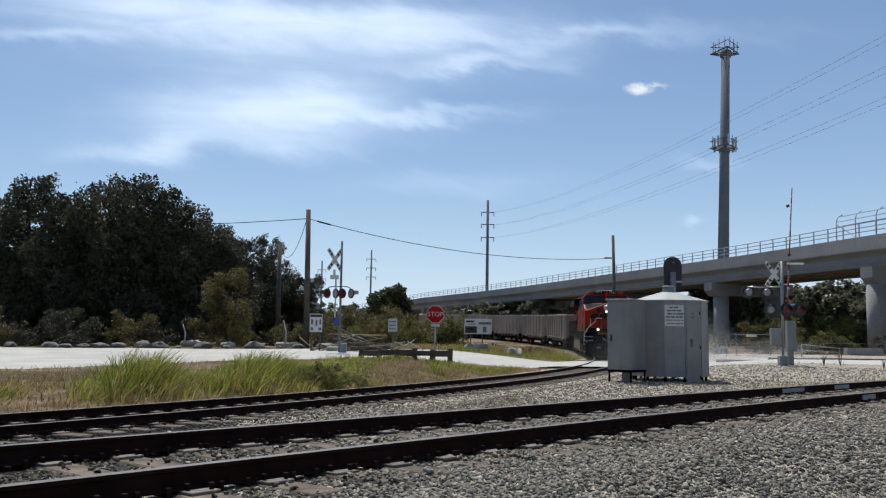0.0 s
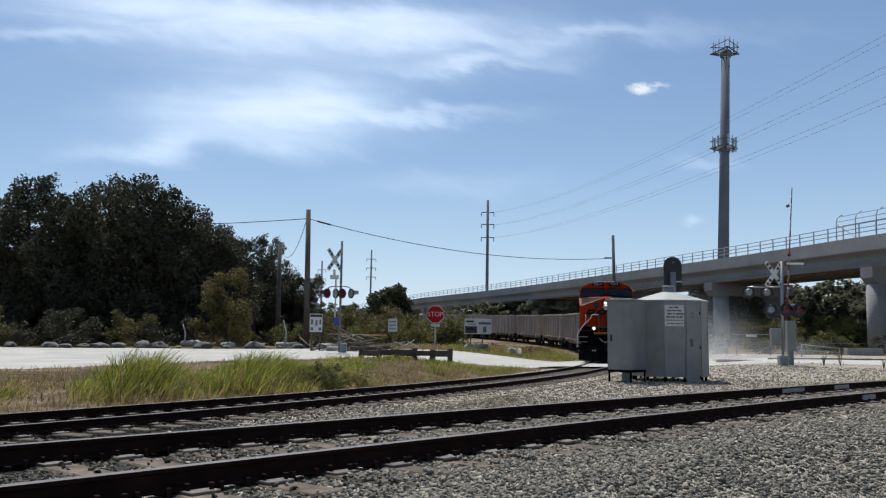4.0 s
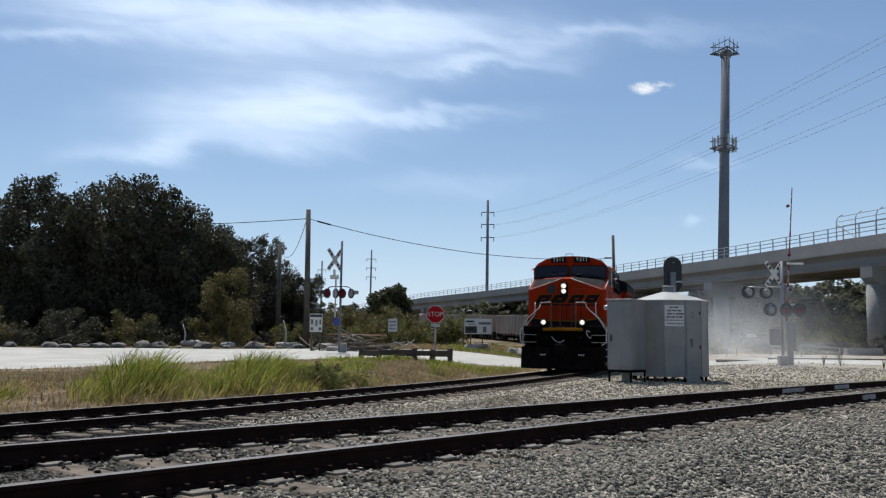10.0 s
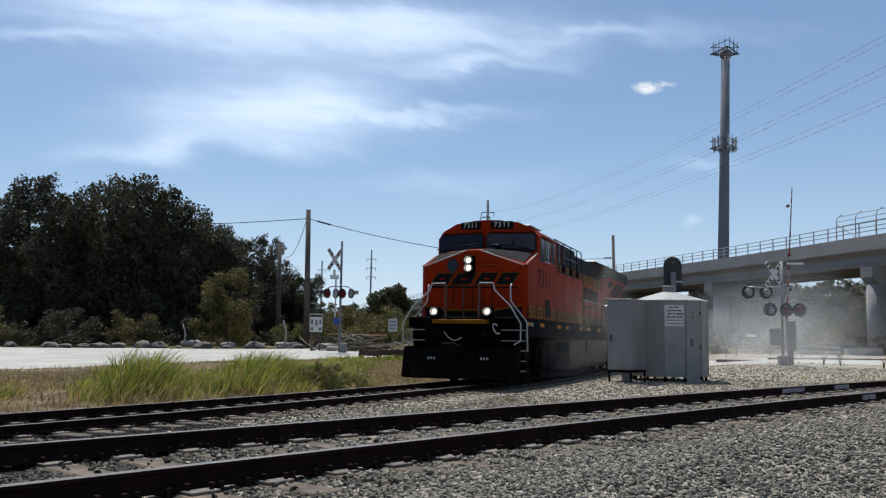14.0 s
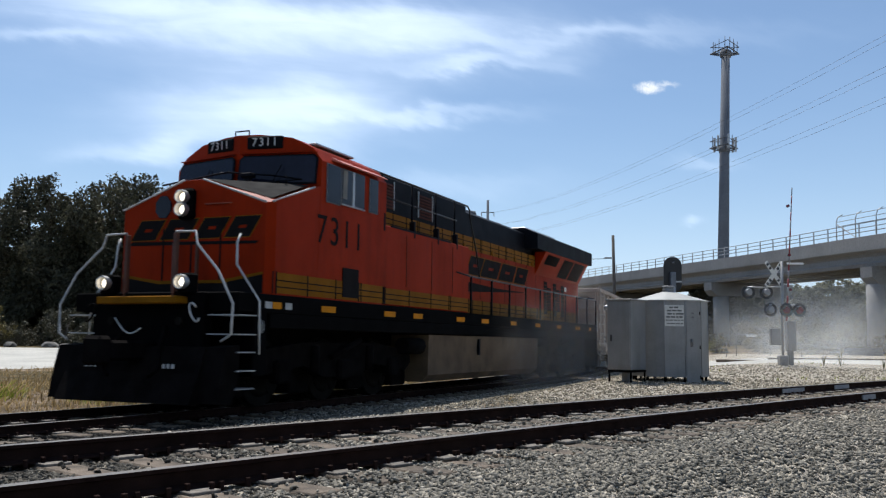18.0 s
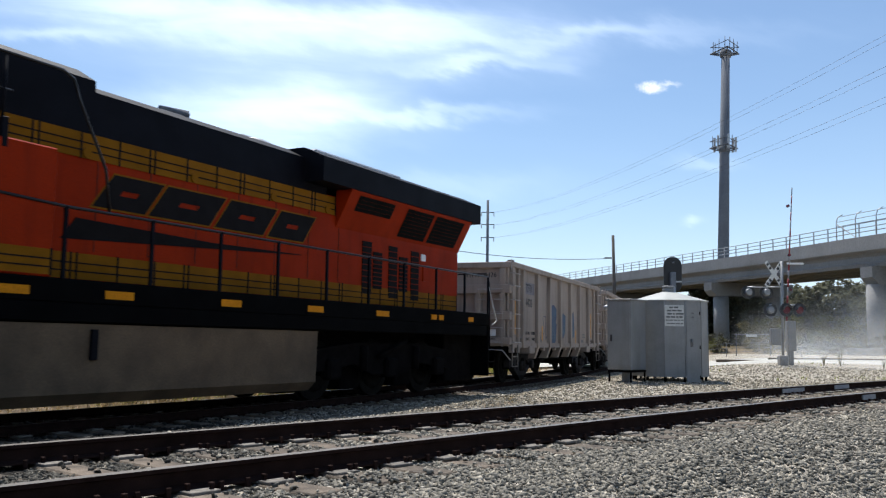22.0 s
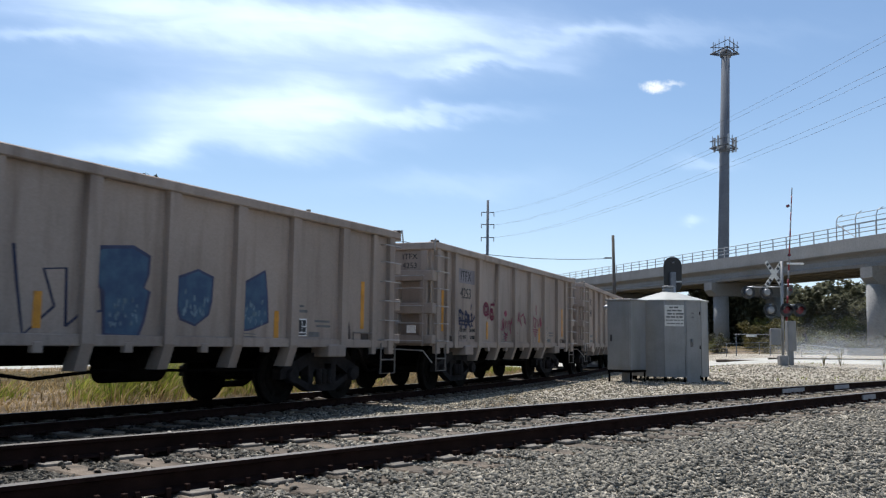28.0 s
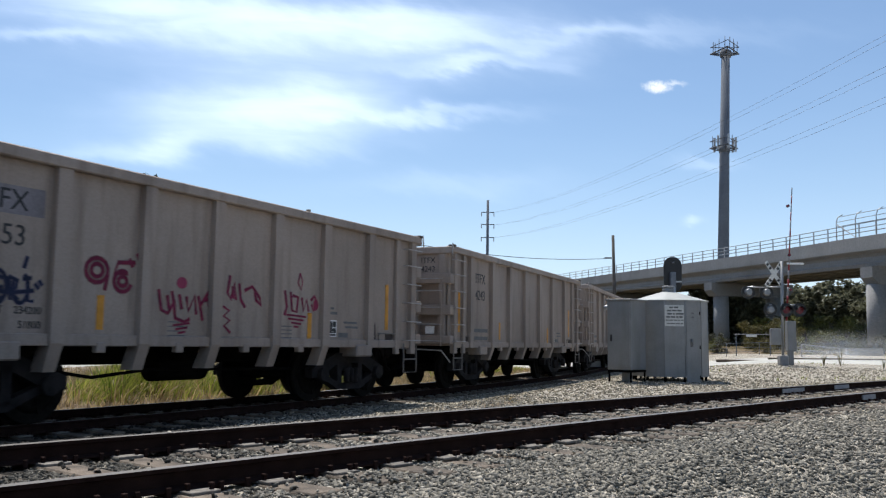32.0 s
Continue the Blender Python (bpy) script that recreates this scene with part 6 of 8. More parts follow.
for i, (x, y, top) in enumerate(spots):
    pr = oaks[i % 3]
    z0 = ground_z(x, y); sc = (top - z0) / 10.7
    ob = pr if not used[i % 3] else None
    m = Matrix.Translation((x, y, z0 - 0.1)) @ Matrix.Rotation(i * 2.4, 4, "Z")
    if ob is None:
        ob = copy_thing(pr, m)
    used[i % 3] = True
    ob.matrix_basis = m @ Matrix.Diagonal((sc * 0.76, sc * 0.76, sc, 1))

# bushes: brown one before the oaks, undergrowth, shrubs round the crossing
brown = make_tree(5.0, 2.6, 31, 14000, 0.075, M_DRY, 0.05, "brown_bush", "tall brownish bush before the dark oaks", "bushes", 0.12, 20)
brown.matrix_basis = Matrix.Translation((-13.4, 56.5, 0.7)) @ Matrix.Diagonal((0.95, 0.95, 1.12, 1))
bushes = [make_tree(2.4, 1.7, s, 4000, 0.066, mt, 0.02, "bush", lb, "bushes", 0.06, 14) for s, mt, lb in ((41, M_GREEN, "low green roadside bush"), (42, M_DRY, "dry yellowish roadside bush"), (43, M_OAK, "dark green bush in the undergrowth"))]
gb = random.Random(8)
bspots = []
for i in range(34):
    x = -41 + i * 1.02 + gb.uniform(-.5, .5)
    bspots.append((x, 57.5 - 8.5 * ease(-x, 14, 22) + gb.uniform(-1, 2.5), gb.uniform(0.5, 1.1), gb.choice((0, 1, 1, 2, 2) if x > -16 else (2, 2, 2, 2, 1))))
for i in range(15):   # shrubs behind the crossing signs
    bspots.append((-7.5 + i * 0.62 + gb.uniform(-.5, .5), 64 + gb.uniform(-2, 16), gb.uniform(0.7, 1.3), gb.choice((0, 0, 1))))
for i in range(8):    # yellowish scrub by the left signal
    bspots.append((-9.5 + i * 0.9 + gb.uniform(-.3, .3), 66 + gb.uniform(0, 20), gb.uniform(1.1, 1.7), 1))
for i in range(26):   # undergrowth below the overpass, clear of the column
    x, y = 26 + i * 1.25 + gb.uniform(-.6, .6), 80 + gb.uniform(0, 16)
    bspots.append((x, y + (26 if x < 0.35 * y else 0), gb.uniform(1.0, 1.6), gb.choice((0, 1, 2))))
for i in range(10):   # right, beyond the crossing
    bspots.append((19 + i * 2.0 + gb.uniform(-.6, .6), 62 + gb.uniform(0, 8), gb.uniform(0.5, 0.9), gb.choice((0, 1, 2))))
bspots += [(-2.65, 21.6, 0.32, 0), (-3.05, 21.9, 0.3, 0), (-2.4, 22.2, 0.26, 0), (-2.9, 22.6, 0.3, 1), (-2.05, 22.7, 0.22, 0)]
for i in range(22):   # weeds and brush along the far part of the curved track
    x, y = gb.uniform(1.0, 10.5), gb.uniform(60, 84)
    if near_track(x, y, TPX)[0] > 3.0:
        bspots.append((x, y, gb.uniform(0.14, 0.26), gb.choice((0, 0, 1, 2))))
bused = [False] * 3
for i, (x, y, sc, k) in enumerate(bspots):
    z0 = ground_z(x, y) - 0.08
    m = Matrix.Translation((x, y, z0)) @ Matrix.Rotation(i * 1.7, 4, "Z")
    ob = bushes[k] if not bused[k] else copy_thing(bushes[k], m)
    bused[k] = True
    ob.matrix_basis = m @ Matrix.Diagonal((sc, sc, sc, 1))
round_tree = make_tree(6.9, 3.1, 57, 26000, 0.16, M_DEEP, 0.12, "round_tree", "small rounded dense green tree near the overpass", "trees by the overpass", 0.18, 64, 8)
round_tree.matrix_basis = Matrix.Translation((-5.7, 100, 1.2))
mids = [make_tree(8.5, 4.0, s, 9500, 0.24, M_FARW, 0.1, "roadside_tree", "green tree beyond the overpass, haze put into its leaf colour", "trees by the overpass", 0.2, 24) for s in (61, 62)]
mspots = [(33, 118, 0.95), (38, 112, 0.9), (43, 108, 0.95), (47, 100, 1.0), (52, 104, 1.05), (40, 125, 1.15), (29, 122, 0.8), (57, 96, 1.0), (22, 150, 0.9), (16, 170, 1.0), (9, 178, 0.95), (1, 190, 0.9), (20, 185, 1.1), (12, 200, 1.2), (27, 140, 0.9), (-14, 130, 0.7), (-20, 140, 0.8), (6, 150, 0.55), (0, 160, 0.6), (-7, 150, 0.55), (36, 121, 1.1), (41, 120, 1.15), (45, 117, 1.1), (49, 114, 1.1), (53, 113, 1.1), (57, 111, 1.05), (39, 129, 1.3), (4, 235, 1.0), (9, 226, 0.95), (13, 217, 0.95), (18, 210, 1.0), (-3, 246, 0.9), (23, 200, 1.0), (-9, 255, 0.7), (9.5, 165, 0.95), (22, 165, 1.15), (13, 185, 1.2), (17, 160, 1.0), (5, 170, 0.9), (25, 176, 1.2)]
mu = [False] * 2
for i, (x, y, sc) in enumerate(mspots):
    m = Matrix.Translation((x, y, ground_z(x, y) - 0.2)) @ Matrix.Rotation(i * 2.1, 4, "Z")
    ob = mids[i % 2] if not mu[i % 2] else copy_thing(mids[i % 2], m)
    mu[i % 2] = True
    ob.matrix_basis = m @ Matrix.Diagonal((sc * 1.1, sc * 1.1, sc, 1))
# far woods along the horizon
gw = np.random.default_rng(4)
cl = []
for i in range(900):
    a = gw.uniform(-1.25, 1.25); d = gw.uniform(330, 420)
    cl.append(((d * math.sin(a), d * math.cos(a), gw.uniform(2, 9)), gw.uniform(3, 6)))
for i in range(500):
    a = gw.uniform(1.25, 5.03); d = gw.uniform(60, 90)
    cl.append(((d * math.sin(a), d * math.cos(a), gw.uniform(1, 6)), gw.uniform(2, 4)))
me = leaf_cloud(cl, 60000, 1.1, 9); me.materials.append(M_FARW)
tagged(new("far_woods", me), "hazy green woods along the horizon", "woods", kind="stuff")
# ---- things round the crossing ----
M_SIGNW = mat("white_sign_face", (0.6, 0.6, 0.57), 0.5, 0, 0.12, 6, 0.02, 50)
M_SIGNK = mat("black_sign_print", (0.03, 0.03, 0.035), 0.5, 0, 0.1, 6, 0, 50)
M_BLUE = mat("blue_sign_paint", (0.03, 0.06, 0.28), 0.5, 0, 0.1, 6, 0, 50)
M_LENS = mat("dark_red_lamp_lens", (0.13, 0.01, 0.016), 0.15, 0, 0.1, 5, 0, 50)
M_LENSW = mat("pale_frosted_lens", (0.3, 0.28, 0.3), 0.4, 0, 0.1, 5, 0, 50)
M_LENSB = mat("pale_lamp_back", (0.26, 0.265, 0.27), 0.4, 0.2, 0.1, 5, 0, 50)
M_SIGBLK = mat("black_signal_paint", (0.012, 0.012, 0.013), 0.5, 0, 0.2, 5, 0.02, 50)
M_ROCK = mat("pale_limestone_boulder", (0.16, 0.152, 0.135), 0.95, 0, 0.45, 1.5, 0.6, 14, rand=0.2)
M_SLAB = mat("bleached_stone_slab", (0.36, 0.34, 0.3), 0.95, 0, 0.35, 1.5, 0.6, 14)
M_TIMBER = mat("dark_old_timber", (0.12, 0.092, 0.068), 0.95, 0, 0.4, 3, 0.5, 30, rand=0.3)
M_PIPE = mat("orange_brown_plank", (0.36, 0.2, 0.12), 0.8, 0, 0.3, 3, 0.2, 30)
M_RED2 = mat("red_gate_arm_sheeting", (0.25, 0.012, 0.018), 0.5, 0, 0.15, 6, 0, 50)
# white of the gate arm, with its backlit shade put into the colour
M_ARMW = mat("shade_dimmed_arm_white", (0.22, 0.22, 0.23), 0.5, 0, 0.15, 6, 0, 50)

# signal cabinets on the ballast
zc = ground_z(4.6, 22.8)
cabA = thing("relay_cabinet", pose(4.62, 22.7, zc, 0, 0, -38), "weathered silver metal relay cabinet on a steel stand", "cabinet", "signal cabinets")
hA = 2.39 - zc
bm = bmesh.new(); box(bm, -0.32, 0.32, -0.42, 0.42, 0.3, hA, 0.012); part("body", bm, M_CASE, cabA)
bm = bmesh.new(); box(bm, -0.36, 0.36, -0.46, 0.46, hA - 0.01, hA + 0.03, 0.008); part("roof", bm, M_CASE, cabA)
bm = bmesh.new(); box(bm, -0.29, 0.29, -0.435, -0.42, 0.36, hA - 0.06, 0.005); dA = part("door", bm, M_CASE, cabA)
bm = bmesh.new(); box(bm, -0.22, -0.18, -0.47, -0.435, 1.0, 1.16, 0.01); part("handle", bm, M_SIGBLK, dA)
bm = bmesh.new(); tube(bm, [(-0.34, -0.28, hA - 0.16), (-0.46, -0.28, hA - 0.18)], 0.06, 10); part("vent_hood", bm, M_STEEL, cabA)
for x in (-0.29, 0.29):
    for y in (-0.38, 0.38):
        bm = bmesh.new(); box(bm, x - 0.018, x + 0.018, y - 0.018, y + 0.018, -0.1, 0.3); part("leg", bm, M_UNDER, cabA)
bm = bmesh.new(); box(bm, -0.1, 0.1, -0.1, 0.1, -0.1, 0.3, 0.01); part("cable_duct", bm, M_CASE, cabA)
for y in (-0.4, 0.4):
    bm = bmesh.new(); box(bm, -0.31, 0.31, y - 0.02, y + 0.02, 0.24, 0.298); part("stand_rail", bm, M_UNDER, cabA)
for x in (-0.3, 0.3):
    bm = bmesh.new(); box(bm, x - 0.02, x + 0.02, -0.38, 0.38, 0.24, 0.298); part("stand_rail", bm, M_UNDER, cabA)

M_RUSTP = mat("dark_stain_on_metal", (0.12, 0.115, 0.11), 0.7, 0, 0.5, 14, 0.1, 60)
M_ROOFB = mat("sun_faded_roof_sheet", (0.36, 0.37, 0.35), 0.6, 0, 0.15, 2, 0.05, 40, stain=((0.28, 0.26, 0.22), 0.4))
cabB = thing("signal_bungalow", pose(5.92, 23.7, ground_z(5.92, 23.7), 0, 0, -10.8), "round many-sided silver metal signal bungalow with a notice sign", "cabinet", "signal cabinets")
hB = 2.44 - ground_z(5.92, 23.65)
RB = 0.985
dode = [(RB * math.cos(radians(20.8 + 30 * i)), RB * math.sin(radians(20.8 + 30 * i))) for i in range(12)]
bm = bmesh.new(); prism(bm, dode, 0.14, hB, "z"); part("body", bm, M_CASE, cabB)
for i, (x, y) in enumerate(dode):
    bm = bmesh.new(); tube(bm, [(x, y, 0.14), (x, y, hB)], 0.012, 6); part("corner_seam", bm, M_CASE, cabB)
    bm = bmesh.new(); box(bm, x * 0.93 - 0.03, x * 0.93 + 0.03, y * 0.93 - 0.03, y * 0.93 + 0.03, -0.15, 0.14); part("foot", bm, M_UNDER, cabB)
bm = bmesh.new(); prism(bm, [(x * 1.01, y * 1.01) for x, y in dode], 0.12, 0.2, "z"); part("base_ring", bm, M_CASE, cabB)
bm = bmesh.new()
eave = [bm.verts.new((x * 1.035, y * 1.035, hB - 0.005)) for x, y in dode]; low = [bm.verts.new((x * 1.035, y * 1.035, hB - 0.03)) for x, y in dode]
top = [bm.verts.new((x * 0.14, y * 0.14, hB + 0.25)) for x, y in dode]
for i in range(12):
    j = (i + 1) % 12
    bm.faces.new((eave[i], eave[j], top[j], top[i])); bm.faces.new((low[i], low[j], eave[j], eave[i]))
bm.faces.new(top); bm.faces.new(low[::-1]); bmesh.ops.recalc_face_normals(bm, faces=bm.faces)
roofB = part("roof", bm, M_ROOFB, cabB, "sunlit pale sheet roof")
bm = bmesh.new(); tube(bm, [(0, 0, hB + 0.2), (0, 0, hB + 0.36)], 0.15, 14); tube(bm, [(0, 0, hB + 0.34), (0, 0, hB + 0.4)], 0.17, 14, r2=0.15); part("roof_vent", bm, M_CASE, roofB)


def on_face(i, u, z, w, h, d=0.012):
    """Thin box on face i of the bungalow, centred at u along it."""
    a = radians(35.8 + 30 * i); r = RB * math.cos(radians(15)) + d / 2
    m = Matrix.Rotation(a, 4, "Z") @ Matrix.Translation((r, u, z))
    bm = bmesh.new(); box(bm, -d / 2, d / 2, -w / 2, w / 2, -h / 2, h / 2, 0, 0, m); return bm


zs0 = hB - 2.44
snB = part("notice_sign", on_face(-4, -0.01, 2.035 + zs0, 0.47, 0.53, 0.014), M_SIGNW, cabB)
gt = random.Random(5)
for z, w in ((2.24, 0.24), (2.16, 0.36), (2.08, 0.34), (2.0, 0.4), (1.92, 0.42), (1.835, 0.38)):
    u = -w / 2
    while u < w / 2 - 0.03:
        k = gt.uniform(0.05, 0.12)
        part("text_bar", on_face(-4, -0.01 + min(u + k / 2, w / 2), z + zs0, k, 0.042 if z > 1.95 else 0.026, 0.018), M_STENCIL2, snB)
        u += k + 0.018
part("door", on_face(-3, 0.0, 1.3 + zs0, 0.44, 2.0, 0.012), M_CASE, cabB)
part("door_handle", on_face(-3, -0.08, 1.42 + zs0, 0.03, 0.07, 0.05), M_TOWER, cabB)
part("rust_patch", on_face(-3, -0.06, 1.36 + zs0, 0.09, 0.2, 0.014), M_RUSTP, cabB)
for z in (2.0, 2.1):
    part("small_label", on_face(-3, -0.02, z + zs0, 0.07, 0.035, 0.016), M_STENCIL2, cabB)
for z in (0.5, 1.25, 2.1):
    part("hinge", on_face(-3, 0.2, z + zs0, 0.03, 0.09, 0.02), M_UNDER, cabB)

# dwarf-high block signal seen from behind
sg = thing("block_signal", pose(6.38, 24.9, ground_z(6.3, 24.9)), "black round-ended railway block signal seen from behind", "railway signal")
zg = ground_z(6.3, 24.9)
bm = bmesh.new(); tube(bm, [(0, 0, -0.2), (0, 0, 3.2 - zg)], 0.055, 12); part("mast", bm, M_STEEL, sg)
prof = [(-0.25, 2.96 - zg)] + [(-0.25 * math.cos(a), 2.98 - zg - 0.23 * math.sin(a)) for a in np.linspace(0.2, 2.94, 8)] + [(0.25 * math.cos(a), 3.5 - zg + 0.24 * math.sin(a)) for a in np.linspace(0, 3.14, 10)]
bm = bmesh.new(); prism(bm, prof, 0.1, 0.14, "y"); part("backboard", bm, M_SIGBLK, sg)
for z in (3.05, 3.3, 3.55):
    bm = bmesh.new(); tube(bm, [(0, 0.14, z - zg), (0, 0.3, z - zg)], 0.1, 14); part("lamp_unit", bm, M_SIGBLK, sg)
bm = bmesh.new(); box(bm, -0.09, 0.05, -0.06, 0.1, 2.9 - zg, 3.3 - zg, 0.01); part("relay_box", bm, M_TOWER, sg)
bm = bmesh.new(); tube(bm, [(-0.02, 0.08, 3.58 - zg), (0.0, 0.02, 3.56 - zg), (0.03, 0.08, 3.6 - zg)], 0.015, 6); part("lifting_eye", bm, M_STEEL, sg)
bm = bmesh.new(); box(bm, 0.05, 0.22, -0.03, 0.0, 3.02 - zg, 3.06 - zg); part("bracket", bm, M_STEEL, sg)


def lamp_pair(T, x, y, z, face, gap=0.62, n=2):
    """Round crossing lamps with black backgrounds on a bar; face -1 looks towards the camera side."""
    bm = bmesh.new(); tube(bm, [(x - gap / 2 - 0.05, y, z + 0.2), (x + gap / 2 + 0.05, y, z + 0.2)], 0.03, 6); arm = part("lamp_arm", bm, M_STEEL, T)
    for i in range(n):
        lx = x - gap / 2 + gap * i / max(1, n - 1)
        bm = bmesh.new(); tube(bm, [(lx, y, z), (lx, y + face * 0.03, z)], 0.27, 20); part("background", bm, M_SIGBLK, arm)
        bm = bmesh.new(); tube(bm, [(lx, y - face * 0.16, z), (lx, y, z)], 0.11, 14, r2=0.17); part("lamp_housing", bm, M_LENSB, arm)
        bm = bmesh.new(); tube(bm, [(lx, y + face * 0.025, z), (lx, y + face * 0.05, z)], 0.15, 18); part("lens", bm, M_LENS, arm)
        bm = bmesh.new()
        A = [Vector((lx + 0.17 * math.cos(a), y + face * 0.03, z + 0.17 * math.sin(a))) for a in np.linspace(0.1, 3.04, 9)]
        va = [bm.verts.new(p) for p in A]; vb = [bm.verts.new(p + Vector((0, face * 0.25, -0.02))) for p in A]
        for q in range(8):
            bm.faces.new((va[q], va[q + 1], vb[q + 1], vb[q]))
        bmesh.ops.solidify(bm, geom=list(bm.faces), thickness=0.008); part("visor", bm, M_SIGBLK, arm)


def crossbuck(T, x, y, z, L=1.22, w=0.23, turn=0.0):
    for s in (1, -1):
        m = Matrix.Translation((x, y - 0.02 * s, z)) @ Matrix.Rotation(turn, 4, "Z") @ Matrix.Rotation(s * radians(52), 4, "Y")
        bm = bmesh.new(); box(bm, -L / 2, L / 2, -0.01, 0.01, -w / 2, w / 2, 0.004, 0, m); b = part("crossbuck_blade", bm, M_SIGNW, T)
        for q in (-0.4, -0.25, 0.25, 0.4):
            bm = bmesh.new(); box(bm, q * L - 0.05, q * L + 0.05, -0.014, 0.014, -0.06, 0.06, 0, 0, m); part("text_bar", bm, M_SIGNK, b)


# right crossing signal with raised gate
zr = ground_z(13.5, 36)
gs = thing("crossing_signal", pose(13.5, 36, zr), "railway crossing signal mast with lamps and crossbuck", "crossing signal", "crossing signals")
bm = bmesh.new(); tube(bm, [(0, 0, 0.3), (0.05, 0, 4.68 - zr)], 0.055, 12); part("mast", bm, M_LENSB, gs)
bm = bmesh.new(); box(bm, -0.17, 0.17, -0.17, 0.17, -0.1, 0.38, 0.03); part("base", bm, M_CONC, gs)
crossbuck(gs, -0.3, -0.08, 4.15 - zr, 1.22, 0.17, 0.3)
lamp_pair(gs, -0.92, 0.1, 3.44 - zr, 1, 0.72)
lamp_pair(gs, -0.48, -0.1, 2.74 - zr, 1, 0.01, 1)
lamp_pair(gs, 0.4, -0.1, 2.74 - zr, -1, 0.52)
bm = bmesh.new(); box(bm, -0.5, -0.1, -0.18, 0.05, 1.35 - zr, 2.0 - zr, 0.02); part("junction_box", bm, M_CASE, gs)
bm = bmesh.new(); tube(bm, [(-0.5, 0, 3.65 - zr), (0.05, 0, 3.65 - zr)], 0.03, 6); part("lamp_bracket", bm, M_STEEL, gs)
gm = thing("crossing_gate", pose(13.92, 36.3, ground_z(13.92, 36.3)), "raised red and white striped crossing gate arm on its machine", "crossing gate")
bm = bmesh.new(); box(bm, -0.15, 0.2, -0.15, 0.15, 0.55, 1.75, 0.02); box(bm, -0.1, 0.1, -0.1, 0.1, -0.1, 0.6, 0.02); part("gate_machine", bm, M_CASE, gm)
gtop = 7.72 - zr
NS = 16
for i in range(NS):
    za, zb = 1.75 + (gtop - 1.75) * i / NS, 1.75 + (gtop - 1.75) * (i + 1) / NS
    xa, xb = -0.12 + 0.36 * i / NS, -0.12 + 0.36 * (i + 1) / NS
    w = 0.04 - 0.02 * i / NS
    bm = bmesh.new(); tube(bm, [(xa, 0, za), (xb, 0, zb)], w, 6); part("arm_stripe", bm, M_RED2 if i % 2 == 0 else M_ARMW, gm)
bm = bmesh.new(); box(bm, -0.06, 0.62, -0.03, 0.0, 4.58 - zr, 4.66 - zr); part("arm_bracket", bm, M_WHITE, gm)
for z in (3.0, 4.4, 6.4):
    bm = bmesh.new(); tube(bm, [(0.05, -0.06, z), (0.05, 0.06, z)], 0.06, 10); part("arm_lamp", bm, M_LENS, gm)

# left crossing signal
zl = ground_z(-4.85, 43)
ls = thing("crossing_signal", pose(-4.85, 43, zl), "tall railway crossing mast with crossbuck and red lamps", "crossing signal", "crossing signals")
bm = bmesh.new(); tube(bm, [(0, 0, 0), (0.02, 0, 6.06 - zl)], 0.055, 12); part("mast", bm, M_TOWER, ls)
crossbuck(ls, -0.3, -0.1, 5.15 - zl, 1.25, 0.2, 0.75)
bm = bmesh.new(); box(bm, -0.5, -0.08, -0.13, -0.11, 4.22 - zl, 4.42 - zl); box(bm, -0.36, -0.24, -0.13, -0.11, 4.4 - zl, 4.68 - zl); part("track_count_sign", bm, M_SIGNW, ls)
bm = bmesh.new(); tube(bm, [(-0.22, -0.1, 4.3 - zl), (-0.22, -0.1, 2.4 - zl)], 0.035, 8); part("conduit", bm, M_STEEL, ls)
bm = bmesh.new(); tube(bm, [(-0.6, -0.05, 3.62 - zl), (-0.55, -0.05, 3.84 - zl), (-0.3, -0.05, 3.88 - zl), (0.3, -0.05, 3.88 - zl), (0.46, -0.05, 3.82 - zl), (0.48, -0.05, 3.62 - zl)], 0.025, 6); larm = part("lamp_arm", bm, M_SIGBLK, ls)
for lx, turn, mtl in ((-0.6, 52, M_LENS), (-0.25, -50, M_LENSW), (0.11, 45, M_LENS), (0.48, -50, M_LENSW)):
    m = pose(lx, -0.08, 3.55 - zl, 0, 0, turn)
    bm = bmesh.new(); tube(bm, [m @ Vector((0, 0.02, 0)), m @ Vector((0, 0.06, 0))], 0.235, 20); part("background", bm, M_SIGBLK, larm)
    bm = bmesh.new(); tube(bm, [m @ Vector((0, 0, 0)), m @ Vector((0, 0.025, 0))], 0.175, 20); part("lens", bm, mtl, larm)
    bm = bmesh.new(); tube(bm, [m @ Vector((0, 0.05, 0)), m @ Vector((0, 0.2, 0))], 0.16, 14, r2=0.1); part("lamp_housing", bm, M_LENSB, larm)
for sx, xa, mtl in ((-1, -0.68, M_SIGBLK), (1, 0.56, M_LENSB)):
    bm = bmesh.new(); tube(bm, [(xa, -0.05, 3.62 - zl), (xa + sx * 0.3, -0.02, 3.6 - zl)], 0.13, 12, r2=0.08); part("side_lamp", bm, mtl, ls)
bm = bmesh.new(); box(bm, -0.27, -0.03, -0.12, -0.1, 2.05 - zl, 2.38 - zl); part("blue_sign", bm, M_BLUE, ls, "small blue emergency notice")
bm = bmesh.new(); box(bm, 0.05, 0.35, -0.2, 0.15, -0.1, 0.45, 0.02); part("base_box", bm, M_CASE, ls)


